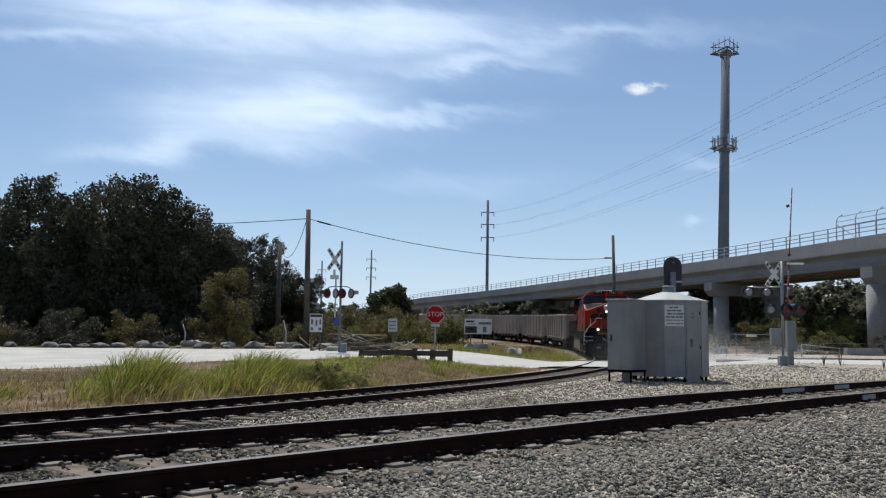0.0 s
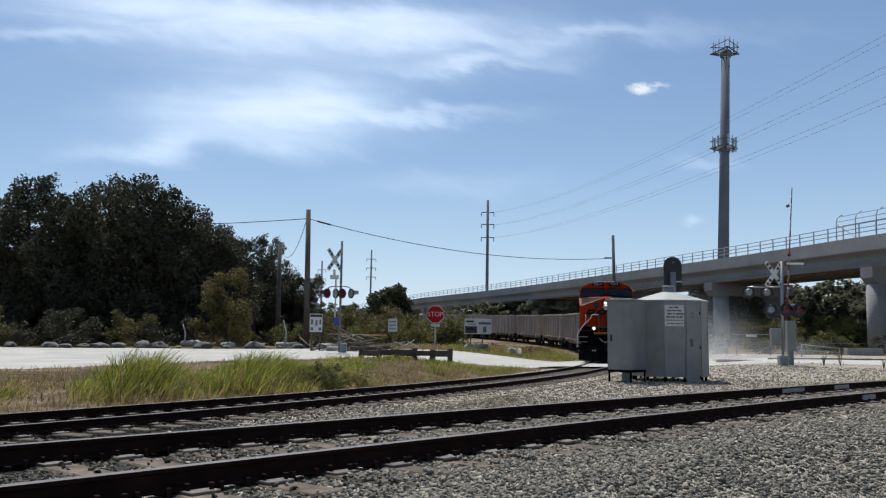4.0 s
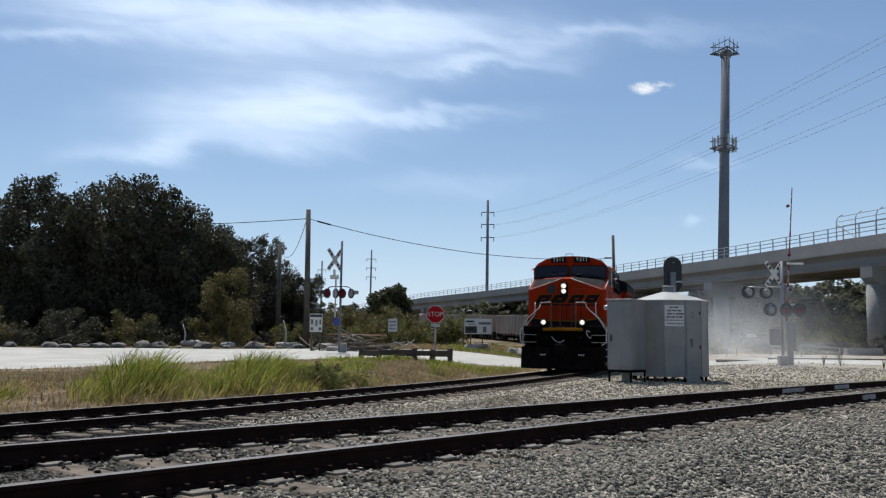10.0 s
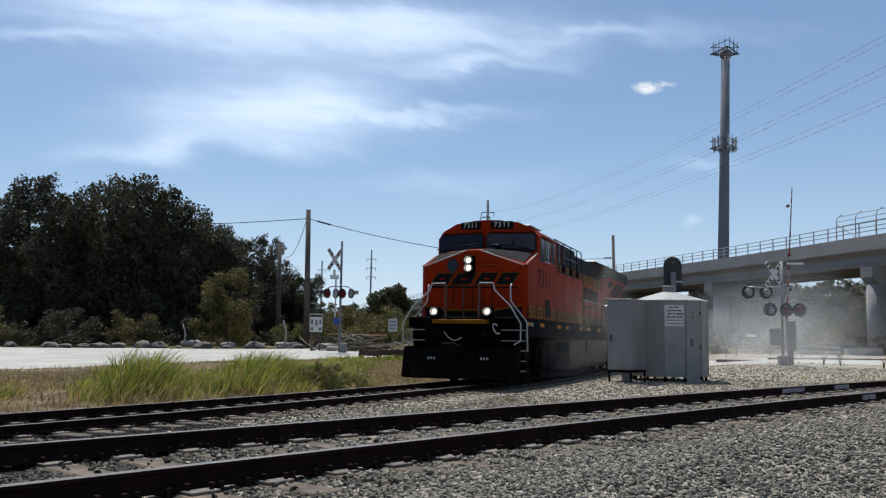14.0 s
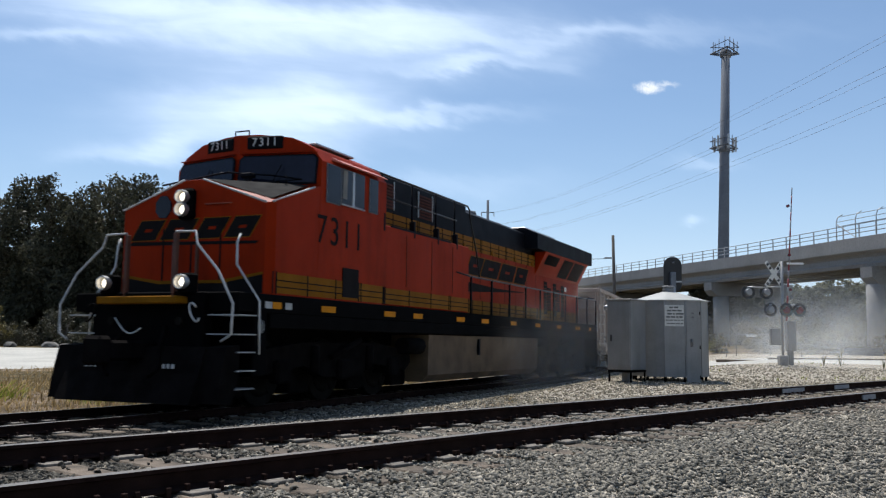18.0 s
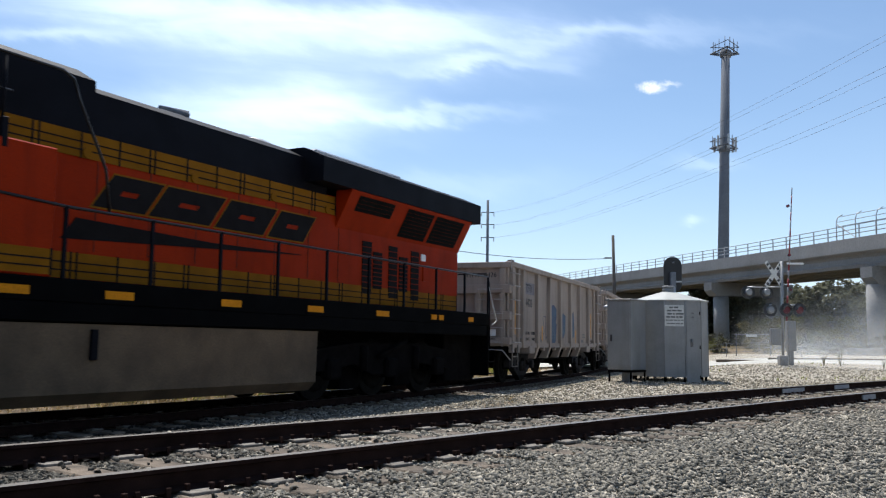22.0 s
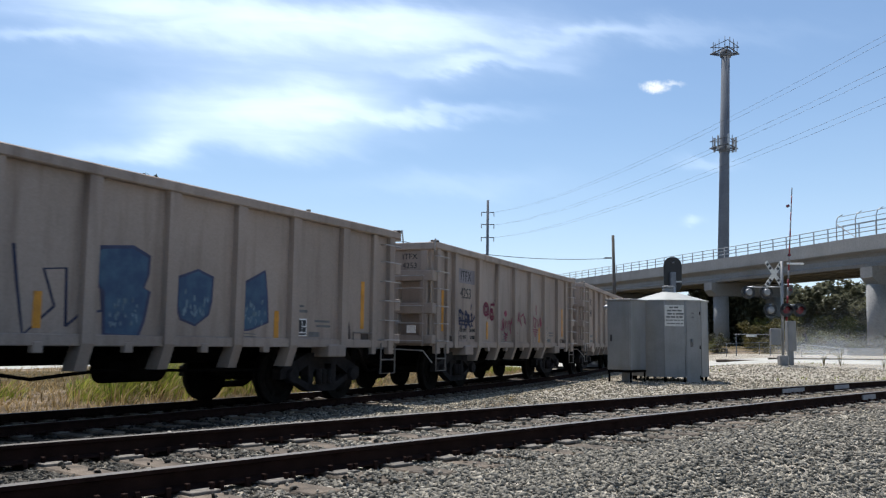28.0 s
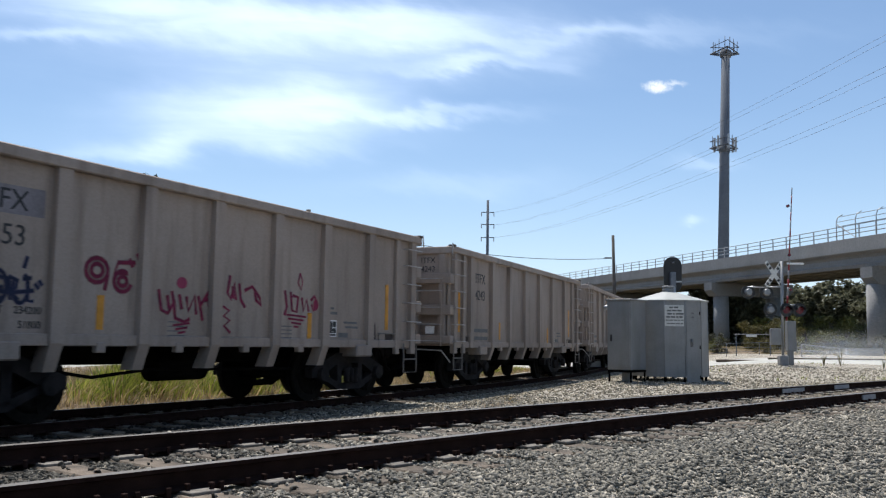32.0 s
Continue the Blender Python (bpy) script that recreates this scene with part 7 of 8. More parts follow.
def board_sign(name, x, y, w, zb, zt, label, posts, face=M_SIGNW, bars=()):
    z0 = ground_z(x, y)
    T = thing(name, pose(x, y, z0), label, "sign", "roadside signs")
    for px in posts:
        bm = bmesh.new(); box(bm, px - 0.04, px + 0.04, 0.0, 0.06, -0.2, zt - z0 - 0.05); part("post", bm, M_WOODPOLE, T)
    bm = bmesh.new(); box(bm, -w / 2, w / 2, -0.03, 0.0, zb - z0, zt - z0, 0.005); f = part("board", bm, face, T)
    for bx, bz, bw, bh, mtl in bars:
        bm = bmesh.new(); box(bm, bx - bw / 2, bx + bw / 2, -0.036, -0.03, bz - z0 - bh / 2, bz - z0 + bh / 2); part("print_block", bm, mtl, f)
    return T


# stop sign with its small plate
zs = ground_z(-0.3, 40)
st = thing("stop_sign", pose(-0.3, 40, zs), "red octagonal stop sign on a post", "sign", "roadside signs")
bm = bmesh.new(); box(bm, -0.035, 0.035, 0.0, 0.05, -0.3, 2.8 - zs); part("post", bm, M_STEEL, st)
o8 = lambda r, z: [(r * math.cos(radians(22.5 + 45 * i)), z + r * math.sin(radians(22.5 + 45 * i))) for i in range(8)]
bm = bmesh.new(); prism(bm, o8(0.42, 2.52 - zs), -0.02, 0.0, "y"); part("border", bm, M_SIGNW, st)
bm = bmesh.new(); prism(bm, o8(0.39, 2.52 - zs), -0.026, -0.02, "y"); part("octagon", bm, M_RED, st)
text_mesh("lettering", "STOP", 0.28, M_SIGNW, st, pose(0, -0.028, 2.52 - zs, 90, 0, 0))
bm = bmesh.new(); box(bm, -0.2, 0.2, -0.02, 0.0, 1.98 - zs, 2.1 - zs); part("small_plate", bm, M_SIGNW, st)

board_sign("notice_board", -6.39, 46, 0.64, 1.74, 2.66, "white notice board on two posts beside the road", (-0.22, 0.2), M_SIGNW,
           ((0, 2.56, 0.6, 0.14, M_SIGNK), (-0.2, 2.25, 0.12, 0.25, M_STENCIL2), (0.02, 2.2, 0.1, 0.3, M_STENCIL2), (0.22, 2.25, 0.1, 0.25, M_STENCIL2), (-0.2, 1.9, 0.14, 0.15, M_STENCIL2), (0.2, 1.9, 0.14, 0.15, M_STENCIL2)))
board_sign("crossing_notice", -2.72, 50, 0.5, 1.85, 2.55, "grey road sign seen among the shrubs", (0.0,), M_STEEL, ((0, 2.4, 0.36, 0.06, M_STENCIL2), (0, 2.2, 0.36, 0.06, M_STENCIL2), (0, 2.0, 0.36, 0.06, M_STENCIL2)))
board_sign("company_board", 2.46, 62, 1.86, 1.88, 2.92, "white and black business sign board on a post", (-0.5, 0.3), M_SIGNW,
           ((-0.55, 2.74, 0.56, 0.13, M_SIGNK), (-0.42, 2.56, 0.5, 0.05, M_SIGNK), (-0.48, 2.18, 0.8, 0.46, M_SIGNK), (0.45, 2.62, 0.84, 0.16, M_STENCIL2), (0.45, 2.2, 0.24, 0.4, M_STENCIL2), (-0.48, 2.26, 0.5, 0.07, M_SIGNW), (-0.48, 2.08, 0.4, 0.07, M_SIGNW)))

# timber barrier of old ties by the road
tb = thing("tie_barrier", pose(-1.5, 38, ground_z(-1.5, 38)), "low barrier of dark old railway ties beside the road", "barrier")
for i in range(6):
    x = -1.85 + i * 0.74
    bm = bmesh.new(); box(bm, x - 0.11, x + 0.11, -0.1, 0.1, -0.3, 0.42 + 0.05 * (i % 2), 0.02); part("post", bm, M_TIMBER, tb)
for i in range(5):
    x = -1.85 + i * 0.74
    bm = bmesh.new(); box(bm, x + 0.05, x + 0.7, -0.17, -0.02, 0.12 + 0.03 * (i % 2), 0.36 + 0.02 * (i % 3), 0.015); part("rail_timber", bm, M_TIMBER, tb)

# boulders along the far edge of the road, slabs and fallen timber
def boulder_mesh(seed):
    g = random.Random(seed)
    bm = bmesh.new(); bmesh.ops.create_icosphere(bm, subdivisions=2, radius=1)
    for v in bm.verts:
        v.co *= 0.85 + 0.35 * noise.noise(v.co * 1.3 + Vector((seed * 3.1, 0, 0)))
        v.co.z *= 0.62
    me = bpy.data.meshes.new("boulder"); bm.to_mesh(me); bm.free(); me.materials.append(M_ROCK)
    return me


BOULD = [boulder_mesh(i) for i in range(5)]
gr = random.Random(12)
x = -29.0
while x < -8:
    y = road_at(x)[0] + road_at(x)[1] / 2 + gr.uniform(0.6, 1.8)
    sc = gr.uniform(0.2, 0.58)
    ob = new("boulder", BOULD[gr.randrange(5)])
    ob.matrix_world = Matrix.Translation((x, y, ground_z(x, y) + sc * 0.2)) @ Matrix.Rotation(gr.uniform(0, 6), 4, "Z") @ Matrix.Diagonal((sc * gr.uniform(1, 1.5), sc, sc * gr.uniform(0.7, 1.1), 1))
    tagged(ob, "pale limestone boulder beside the gravel road", "boulder", "boulders along the road"); x += gr.uniform(0.6, 1.6)
for x, y, w, d in ((2.3, 57.5, 1.5, 0.5), (4.6, 58, 1.6, 0.45), (-9.3, 55.2, 1.3, 0.35), (-6.3, 49.8, 0.8, 0.4), (-14.8, 54, 1.1, 0.4), (-12.6, 53.6, 1.2, 0.3)):
    bm = bmesh.new(); bmesh.ops.create_icosphere(bm, subdivisions=3, radius=1)
    for v in bm.verts:
        q = v.co.copy(); k = max(abs(q.x), abs(q.y), abs(q.z)) ** 0.75
        v.co = Vector((q.x / k * w * 0.68, q.y / k * 0.5, q.z / k * d * 0.95)) * (0.9 + 0.3 * noise.noise(q * 1.6 + Vector((x, 0, 0)))) + Vector((0, 0, 0.08 * noise.noise(q * 4)))
    ob = part("stone_slab", bm, M_SLAB); ob.matrix_world = pose(x, y, ground_z(x, y), 0, 0, x * 20)
    tagged(ob, "broken pale stone slab on the verge", "stone slab", "stone slabs")
bm = bmesh.new(); tube(bm, [(-5.9, 47, ground_z(-5.9, 47) + 0.85), (-3.0, 49, ground_z(-3, 49) + 0.8)], 0.035, 8); tagged(part("barrier_pole", bm, M_PIPE), "long orange-brown pole barrier lying across posts", "barrier")
heap = thing("brush_heap", pose(-4.3, 46.2, ground_z(-4.3, 46.2)), "heap of pale and dark cut branches beyond the road barrier", "brush heap")
for i in range(46):
    x, y, a = gr.gauss(0, 1.15), gr.gauss(0, 0.5), gr.gauss(0, 0.5)
    top = 0.6 * math.exp(-(x / 1.3) ** 2)
    ln, tilt, z = gr.uniform(0.5, 1.3), gr.gauss(0.05, 0.28), gr.uniform(0.05, 0.15 + top)
    d = Vector((math.cos(a) * math.cos(tilt), math.sin(a), math.sin(tilt))) * ln
    c = Vector((x, y, z)); bend = Vector((0, 0, gr.uniform(-0.08, 0.14)))
    r = gr.uniform(0.02, 0.055)
    bm = bmesh.new(); tube(bm, [c - d, c + bend, c + d], r, 6, r2=r * 0.45); part("branch", bm, gr.choice((M_TIMBER, M_TIMBER, M_SLAB, M_BARK)), heap)
for i in range(3):
    bm = bmesh.new(); tube(bm, [(-1.5 + i * 0.9, -0.5, 0.13), (-0.3 + i * 1.0, -0.75, 0.17 + 0.05 * i)], 0.12, 9, r2=0.09); part("log", bm, (M_SLAB, M_TIMBER, M_TIMBER)[i], heap)
for x, y, h in ((-9.25, 53.5, 1.6), (-15.6, 55, 1.3)):
    bm = bmesh.new(); tube(bm, [(0, 0, -0.2), (0.06, 0, h * 0.6), (-0.1, 0, h)], 0.06, 6, r2=0.03); ob = part("dead_branch", bm, M_RAILW); ob.matrix_world = pose(x, y, ground_z(x, y)); tagged(ob, "bleached dead branch standing upright", "branch")

# pipe fence and low rails beyond the crossing on the far side
fn = thing("pipe_fence", pose(0, 0, 0), "low grey pipe fence below the overpass", "fence")
fx = np.arange(15.5, 40, 2.2)
for x in fx:
    y = 56 + (x - 15) * 0.2
    bm = bmesh.new(); tube(bm, [(x, y, ground_z(x, y) - 0.1), (x, y, ground_z(x, y) + 0.8)], 0.018, 8); part("fence_post", bm, M_TOWER, fn)
for h in (0.25, 0.5, 0.78):
    bm = bmesh.new(); tube(bm, [(x, 56 + (x - 15) * 0.2, ground_z(x, 56 + (x - 15) * 0.2) + h) for x in fx], 0.012, 6); part("fence_rail", bm, M_TOWER, fn)
bg_ = thing("barrier_gate", pose(18.15, 56, ground_z(18.15, 56)), "thin pale barrier bar with a white plate below the overpass", "barrier")
zb0 = ground_z(18.15, 56)
bm = bmesh.new(); tube(bm, [(-0.1, 0, 2.0 - zb0), (2.2, 0, 2.02 - zb0)], 0.025, 8); part("arm", bm, M_CASE, bg_)
for x, h in ((0, 2.05), (2.1, 2.03)):
    bm = bmesh.new(); tube(bm, [(x, 0.03, -0.2), (x, 0.03, h - zb0)], 0.03, 8); part("post", bm, M_TOWER, bg_)
bm = bmesh.new(); box(bm, 0.6, 1.25, -0.08, -0.03, 1.86 - zb0, 2.0 - zb0, 0.005); part("reflector_plate", bm, M_SIGNW, bg_)
bm = bmesh.new(); tube(bm, [(3.4, -1.5, 0.75), (5.7, -1.5, 0.55)], 0.03, 8); tube(bm, [(3.4, -1.5, 0.4), (5.7, -1.5, 0.3)], 0.025, 8); tube(bm, [(3.42, -1.5, -0.1), (3.42, -1.5, 0.78)], 0.04, 8); tube(bm, [(5.68, -1.5, -0.1), (5.68, -1.5, 0.58)], 0.04, 8); part("side_rail", bm, M_CASE, bg_)
# long dark timbers laid as an edge, and a block at the pier's foot
for i in range(4):
    x0, x1 = 14.3 + i * 2.75, 16.95 + i * 2.75
    bm = bmesh.new(); box(bm, 0, x1 - x0, -0.1, 0.1, -0.05, 0.09, 0.02); ob = part("edge_timber", bm, M_TIMBER); ob.matrix_world = pose(x0, 47.4 + i * 0.1, ground_z(x0 + 1.3, 47.5) + 0.0); tagged(ob, "long dark timber laid along the gravel edge", "timber", "timbers along the gravel")
bm = bmesh.new(); box(bm, 0, 2.4, 0, 0.6, -0.1, 0.5, 0.03); ob = part("concrete_block", bm, M_CONC); ob.matrix_world = pose(27.0, 60.5, ground_z(28, 60.5)); tagged(ob, "grey concrete barrier block below the overpass", "barrier")

# dry weeds beside the right crossing signal
for x, y, h in ((14.9, 35.5, 0.55), (15.6, 35.6, 0.75), (16.6, 34.2, 0.4), (19.2, 36.0, 0.35)):
    g = random.Random(int(x * 10)); bm = bmesh.new()
    for i in range(9):
        a = g.uniform(0, 6.28); r = g.uniform(0.1, 0.4) * h
        tube(bm, [(0, 0, 0), (r * 0.4 * math.cos(a), r * 0.4 * math.sin(a), h * 0.5), (r * math.cos(a), r * math.sin(a), h * g.uniform(0.6, 1))], 0.012, 4, r2=0.004)
    ob = part("weed", bm, M_DRY); ob.matrix_world = pose(x, y, ground_z(x, y)); tagged(ob, "thin dry weed in the gravel", "weed", "dry weeds")
# ---- grass ----
M_GRASS = leaf_mat("tall_green_grass", (0.05, 0.088, 0.01), (0.37, 0.38, 0.066), 0.45)
M_STRAW = leaf_mat("dry_straw_grass", (0.17, 0.115, 0.045), (0.42, 0.31, 0.155), 0.45)


def blades(P, H, D, width, seed):
    """Arching grass blades at points P with heights H and lean vectors D, as one mesh."""
    g = np.random.default_rng(seed); n = len(P)
    a = g.uniform(0, 6.283, n); d = np.stack([np.cos(a), np.sin(a), np.zeros(n)], 1)
    w = (width * g.uniform(0.6, 1.5, n))[:, None]
    up = np.array([0, 0, 1.0]); Hc = H[:, None]
    V = np.empty((n, 7, 3))
    V[:, 0], V[:, 1] = P - d * w, P + d * w
    m1 = P + up * Hc * 0.5 + D * Hc * 0.18
    m2 = P + up * Hc * 0.85 + D * Hc * 0.5
    V[:, 2], V[:, 3] = m1 - d * w * 0.9, m1 + d * w * 0.9
    V[:, 4], V[:, 5] = m2 - d * w * 0.55, m2 + d * w * 0.55
    V[:, 6] = P + up * Hc * (1.0 - 0.25 * g.random((n, 1))) + D * Hc * 0.95
    base = (np.arange(n) * 7)[:, None]
    loops = np.concatenate([base + np.array([0, 1, 3, 2]), base + np.array([2, 3, 5, 4]), base + np.array([4, 5, 6])], 1).ravel()
    starts = (np.arange(n) * 11)[:, None] + np.array([0, 4, 8]); tot = np.tile([4, 4, 3], n)
    me = bpy.data.meshes.new("grass")
    me.vertices.add(n * 7); me.vertices.foreach_set("co", V.ravel())
    me.loops.add(n * 11); me.loops.foreach_set("vertex_index", loops)
    me.polygons.add(n * 3); me.polygons.foreach_set("loop_start", starts.ravel()); me.polygons.foreach_set("loop_total", tot)
    me.update()
    return me


def beyond_track(x, y):
    """Distance from the curved track and whether the place lies on its far side."""
    d = np.hypot(TPX[:, 0] - x, TPX[:, 1] - y)
    i = int(np.argmin(d))
    return float(d[i]), (TPX[i + 1, 0] - TPX[i, 0]) * (y - TPX[i, 1]) - (TPX[i + 1, 1] - TPX[i, 1]) * (x - TPX[i, 0]) > 0


def tuft(L, g, x, y, n, r, h0, h1, spread, wind=0.22):
    for _ in range(n):
        a = g.uniform(0, 6.283); q = r * math.sqrt(g.random())
        px, py = x + q * math.cos(a), y + q * math.sin(a)
        k = spread * (0.3 + q / r)
        L.append((px, py, g.uniform(h0, h1), k * math.cos(a) + g.gauss(wind, 0.25), k * math.sin(a) + g.gauss(0, 0.25)))


def seed_grass():
    g = random.Random(21)
    tall, low, straw = [], [], []
    for _ in range(26000):
        x, y = g.uniform(-19, 10), g.uniform(7, 40)
        if abs(x) > 0.58 * y + 1:
            continue
        dt, far = beyond_track(x, y)
        yc, w = road_at(x)
        if not far or dt < 1.8 or y > yc - w / 2 - 0.3:
            continue
        u = x / y
        nz = noise.noise((x * 0.5, y * 0.5, 4)); r = g.random()
        if -0.395 < u < -0.12 and 2.3 < dt < 5.4:
            hill = max(math.exp(-((u + 0.335) / 0.045) ** 2), math.exp(-((u + 0.205) / 0.04) ** 2), 0.34)
            edge = 1 - abs(dt - 3.8) / 1.7
            if r < 0.55 * edge + 0.15:
                h = hill * (0.72 + 0.3 * nz)
                tuft(tall, g, x, y, 32, 0.3, 0.3 * h + 0.08, 0.98 * h + 0.12, 0.55, 0.5)
                if r < 0.2 and hill > 0.5:   # long thin stems above the rest
                    tuft(tall, g, x, y, 4, 0.3, 1.0 * h, 1.4 * h, 0.2, 0.75)
                if r < 0.12:
                    tuft(straw, g, x, y, 5, 0.22, 0.3 * h + 0.1, 1.12 * h + 0.1, 0.7)
        if -0.42 < u < -0.1 and 2.1 < dt < 3.7 and r > 0.78:
            tuft(straw, g, x, y, 5, 0.2, 0.2, 0.52, 1.3, 0.4)
        if dt < 3.4 and r < 0.35:
            tuft(straw, g, x, y, 4, 0.25, 0.06, 0.26, 1.1)
        if -0.6 < u < -0.39 and nz > -0.25 and 2.6 < dt < 7.0:
            if u < -0.47 or r < 0.3:
                tuft(low if nz > 0.05 and u < -0.47 else straw, g, x, y, 8, 0.3, 0.08, 0.3 * (0.7 + nz), 0.8)
        elif u > -0.13 and not (-0.078 < u < -0.012 and dt < 6.5) and noise.noise((x * 0.4, y * 0.4, 14)) > -0.05 and dt > 2.6:
            tuft(low, g, x, y, 6, 0.3, 0.06, 0.26, 0.8)
        elif r < 0.3:
            tuft(straw, g, x, y, 4, 0.3, 0.04, 0.18, 1.0)
    # rough grass beyond the road, up to the far part of the curved track
    for _ in range(5200):
        x, y = g.uniform(-4, 13), g.uniform(50, 90)
        yc, w = road_at(x)
        if y < yc + w / 2 + 0.2 or beyond_track(x, y)[0] < 2.0:
            continue
        tuft(low if noise.noise((x * 0.3, y * 0.15, 40)) > 0.05 else straw, g, x, y, 6, 0.4, 0.08, 0.32, 0.7)
    # sparse weeds by the cabinets and the right crossing
    for _ in range(260):
        x, y = g.uniform(2, 26), g.uniform(24, 38)
        if beyond_track(x, y)[0] > 2.5 and noise.noise((x * 0.3, y * 0.3, 30)) > 0.05:
            tuft(low, g, x, y, 5, 0.15, 0.04, 0.14, 1.0)
    def mk(name, L, mtl, wd, label):
        A = np.array(L)
        P = np.array([(x, y, ground_z(x, y) - 0.02) for x, y in A[:, :2]])
        me = blades(P, A[:, 2], np.concatenate([A[:, 3:5], np.zeros((len(A), 1))], 1), wd, len(L)); me.materials.append(mtl)
        tagged(new(name, me), label, "grass", kind="stuff")
    mk("tall_grass", tall, M_GRASS, 0.006, "tall green grass with arching blades beside the track")
    mk("low_grass", low, M_GRASS, 0.008, "low patchy green grass on the verge")
    mk("dry_grass", straw, M_STRAW, 0.008, "dry straw-coloured grass at the foot of the verge")


seed_grass()

# ---- track fastenings ----
def shared(name, bm, mtl):
    me = bpy.data.meshes.new(name); bm.to_mesh(me); bm.free(); me.materials.append(mtl)
    return me


bm = bmesh.new(); box(bm, -0.17, 0.17, -0.09, 0.09, -0.014, 0.006, 0.004); PLATE = shared("tie_plate", bm, M_PLATE)
bm = bmesh.new(); box(bm, -0.009, 0.009, -0.009, 0.009, -0.02, 0.018); box(bm, -0.014, 0.018, -0.012, 0.012, 0.016, 0.03, 0.003); SPIKE = shared("spike", bm, M_RAIL)
bm = bmesh.new(); box(bm, -0.08, 0.08, -0.014, 0.014, -0.02, 0.008, 0.003); box(bm, 0.065, 0.085, -0.014, 0.014, -0.02, 0.03, 0.003); ANCHOR = shared("rail_anchor", bm, M_RAIL)


def fasten(at, s0, s1, step, t0, t1, parent):
    s = s0
    while s < s1:
        v, a = at(s)
        if t0 <= s <= t1:
            for off in (-0.7525, 0.7525):
                n = Vector((-math.cos(a), math.sin(a), 0)); d = Vector((math.sin(a), math.cos(a), 0))
                c = v + n * off + Vector((0, 0, -0.119))
                rot = Matrix.Rotation(-a, 4, "Z")
                ob = new("tie_plate", PLATE); ob.parent = parent; ob.matrix_local = Matrix.Translation(c) @ rot
                if s < 16:
                    for sx in (-1, 1):
                        for q in (-0.055, 0.06):
                            ob = new("spike", SPIKE); ob.parent = parent
                            ob.matrix_local = Matrix.Translation(c + n * sx * (0.085 + 0.045 * (q > 0)) + d * q + Vector((0, 0, 0.01))) @ rot @ (Matrix.Rotation(math.pi, 4, "Z") if sx < 0 else Matrix())
                    for q in (-0.16, 0.16):
                        ob = new("rail_anchor", ANCHOR); ob.parent = parent
                        ob.matrix_local = Matrix.Translation(c + d * q + Vector((0, 0, 0.0))) @ rot
        s += step


fasten(main_at, -8, 60, 0.495, -4, 30, main_track)
fasten(train_at, -18, 60, 0.51, -14, 20, curve_track)
# joint bars and insulated joint boxes
M_JOINT = mat("grey_joint_box", (0.3, 0.3, 0.31), 0.7, 0.1, 0.2, 6, 0.1, 40)
for s, off, ln, mtl, nm in ((20.0, -0.7525, 0.9, M_RAIL, "joint_bar"), (21.3, 0.7525, 0.9, M_RAIL, "joint_bar"), (14.4, -0.7525, 0.55, M_JOINT, "bond_box"), (16.6, -0.7525, 1.0, M_JOINT, "joint_bar"), (18.6, -0.7525, 0.6, M_JOINT, "bond_box"), (17.6, 0.7525, 0.7, M_JOINT, "bond_box"), (15.4, 0.7525, 0.9, M_JOINT, "joint_bar")):
    v, a = main_at(s)
    n = Vector((-math.cos(a), math.sin(a), 0))
    bm = bmesh.new(); box(bm, -0.035, -0.012, -ln / 2, ln / 2, -0.1, -0.025, 0.006); box(bm, 0.012, 0.035, -ln / 2, ln / 2, -0.1, -0.025, 0.006)
    if nm == "bond_box":
        box(bm, -0.16, -0.04, -ln / 2, ln / 2, -0.11, -0.015, 0.01)
    ob = part(nm, bm, mtl, main_track); ob.matrix_local = Matrix.Translation(v + n * off) @ Matrix.Rotation(-a, 4, "Z")

# ---- ballast stones ----
def stone_mat(name="ballast_stones", k=1.0, tint=(1.07, 1.0, 0.91)):
    m = bpy.data.materials.new(name); m.use_nodes = True
    n, l = m.node_tree.nodes, m.node_tree.links
    b = n["Principled BSDF"]; b.inputs["Roughness"].default_value = 0.9; b.inputs["Specular IOR Level"].default_value = 0.25
    g = n.new("ShaderNodeNewGeometry"); r = n.new("ShaderNodeValToRGB"); e = r.color_ramp.elements
    stops = [(0.0, (0.07, 0.071, 0.066)), (0.35, (0.135, 0.135, 0.124)), (0.65, (0.19, 0.188, 0.17)), (0.9, (0.245, 0.238, 0.21)), (1.0, (0.36, 0.35, 0.315))]
    while len(e) < len(stops):
        e.new(0.5)
    for q, (p, c) in zip(e, stops):
        q.position, q.color = p, (c[0] * k * tint[0], c[1] * k * tint[1], c[2] * k * tint[2], 1)
    l.new(g.outputs["Random Per Island"], r.inputs[0])
    tc = n.new("ShaderNodeTexCoord"); no = n.new("ShaderNodeTexNoise"); no.inputs["Scale"].default_value = 60
    l.new(tc.outputs["Object"], no.inputs["Vector"])
    mr = n.new("ShaderNodeMapRange"); mr.inputs[3].default_value = 0.6; mr.inputs[4].default_value = 1.35
    l.new(no.outputs["Fac"], mr.inputs[0])
    x = n.new("ShaderNodeMix"); x.data_type = "RGBA"; x.blend_type = "MULTIPLY"; x.inputs[0].default_value = 1
    l.new(r.outputs[0], x.inputs[6]); l.new(mr.outputs[0], x.inputs[7]); l.new(x.outputs[2], b.inputs["Base Color"])
    return m


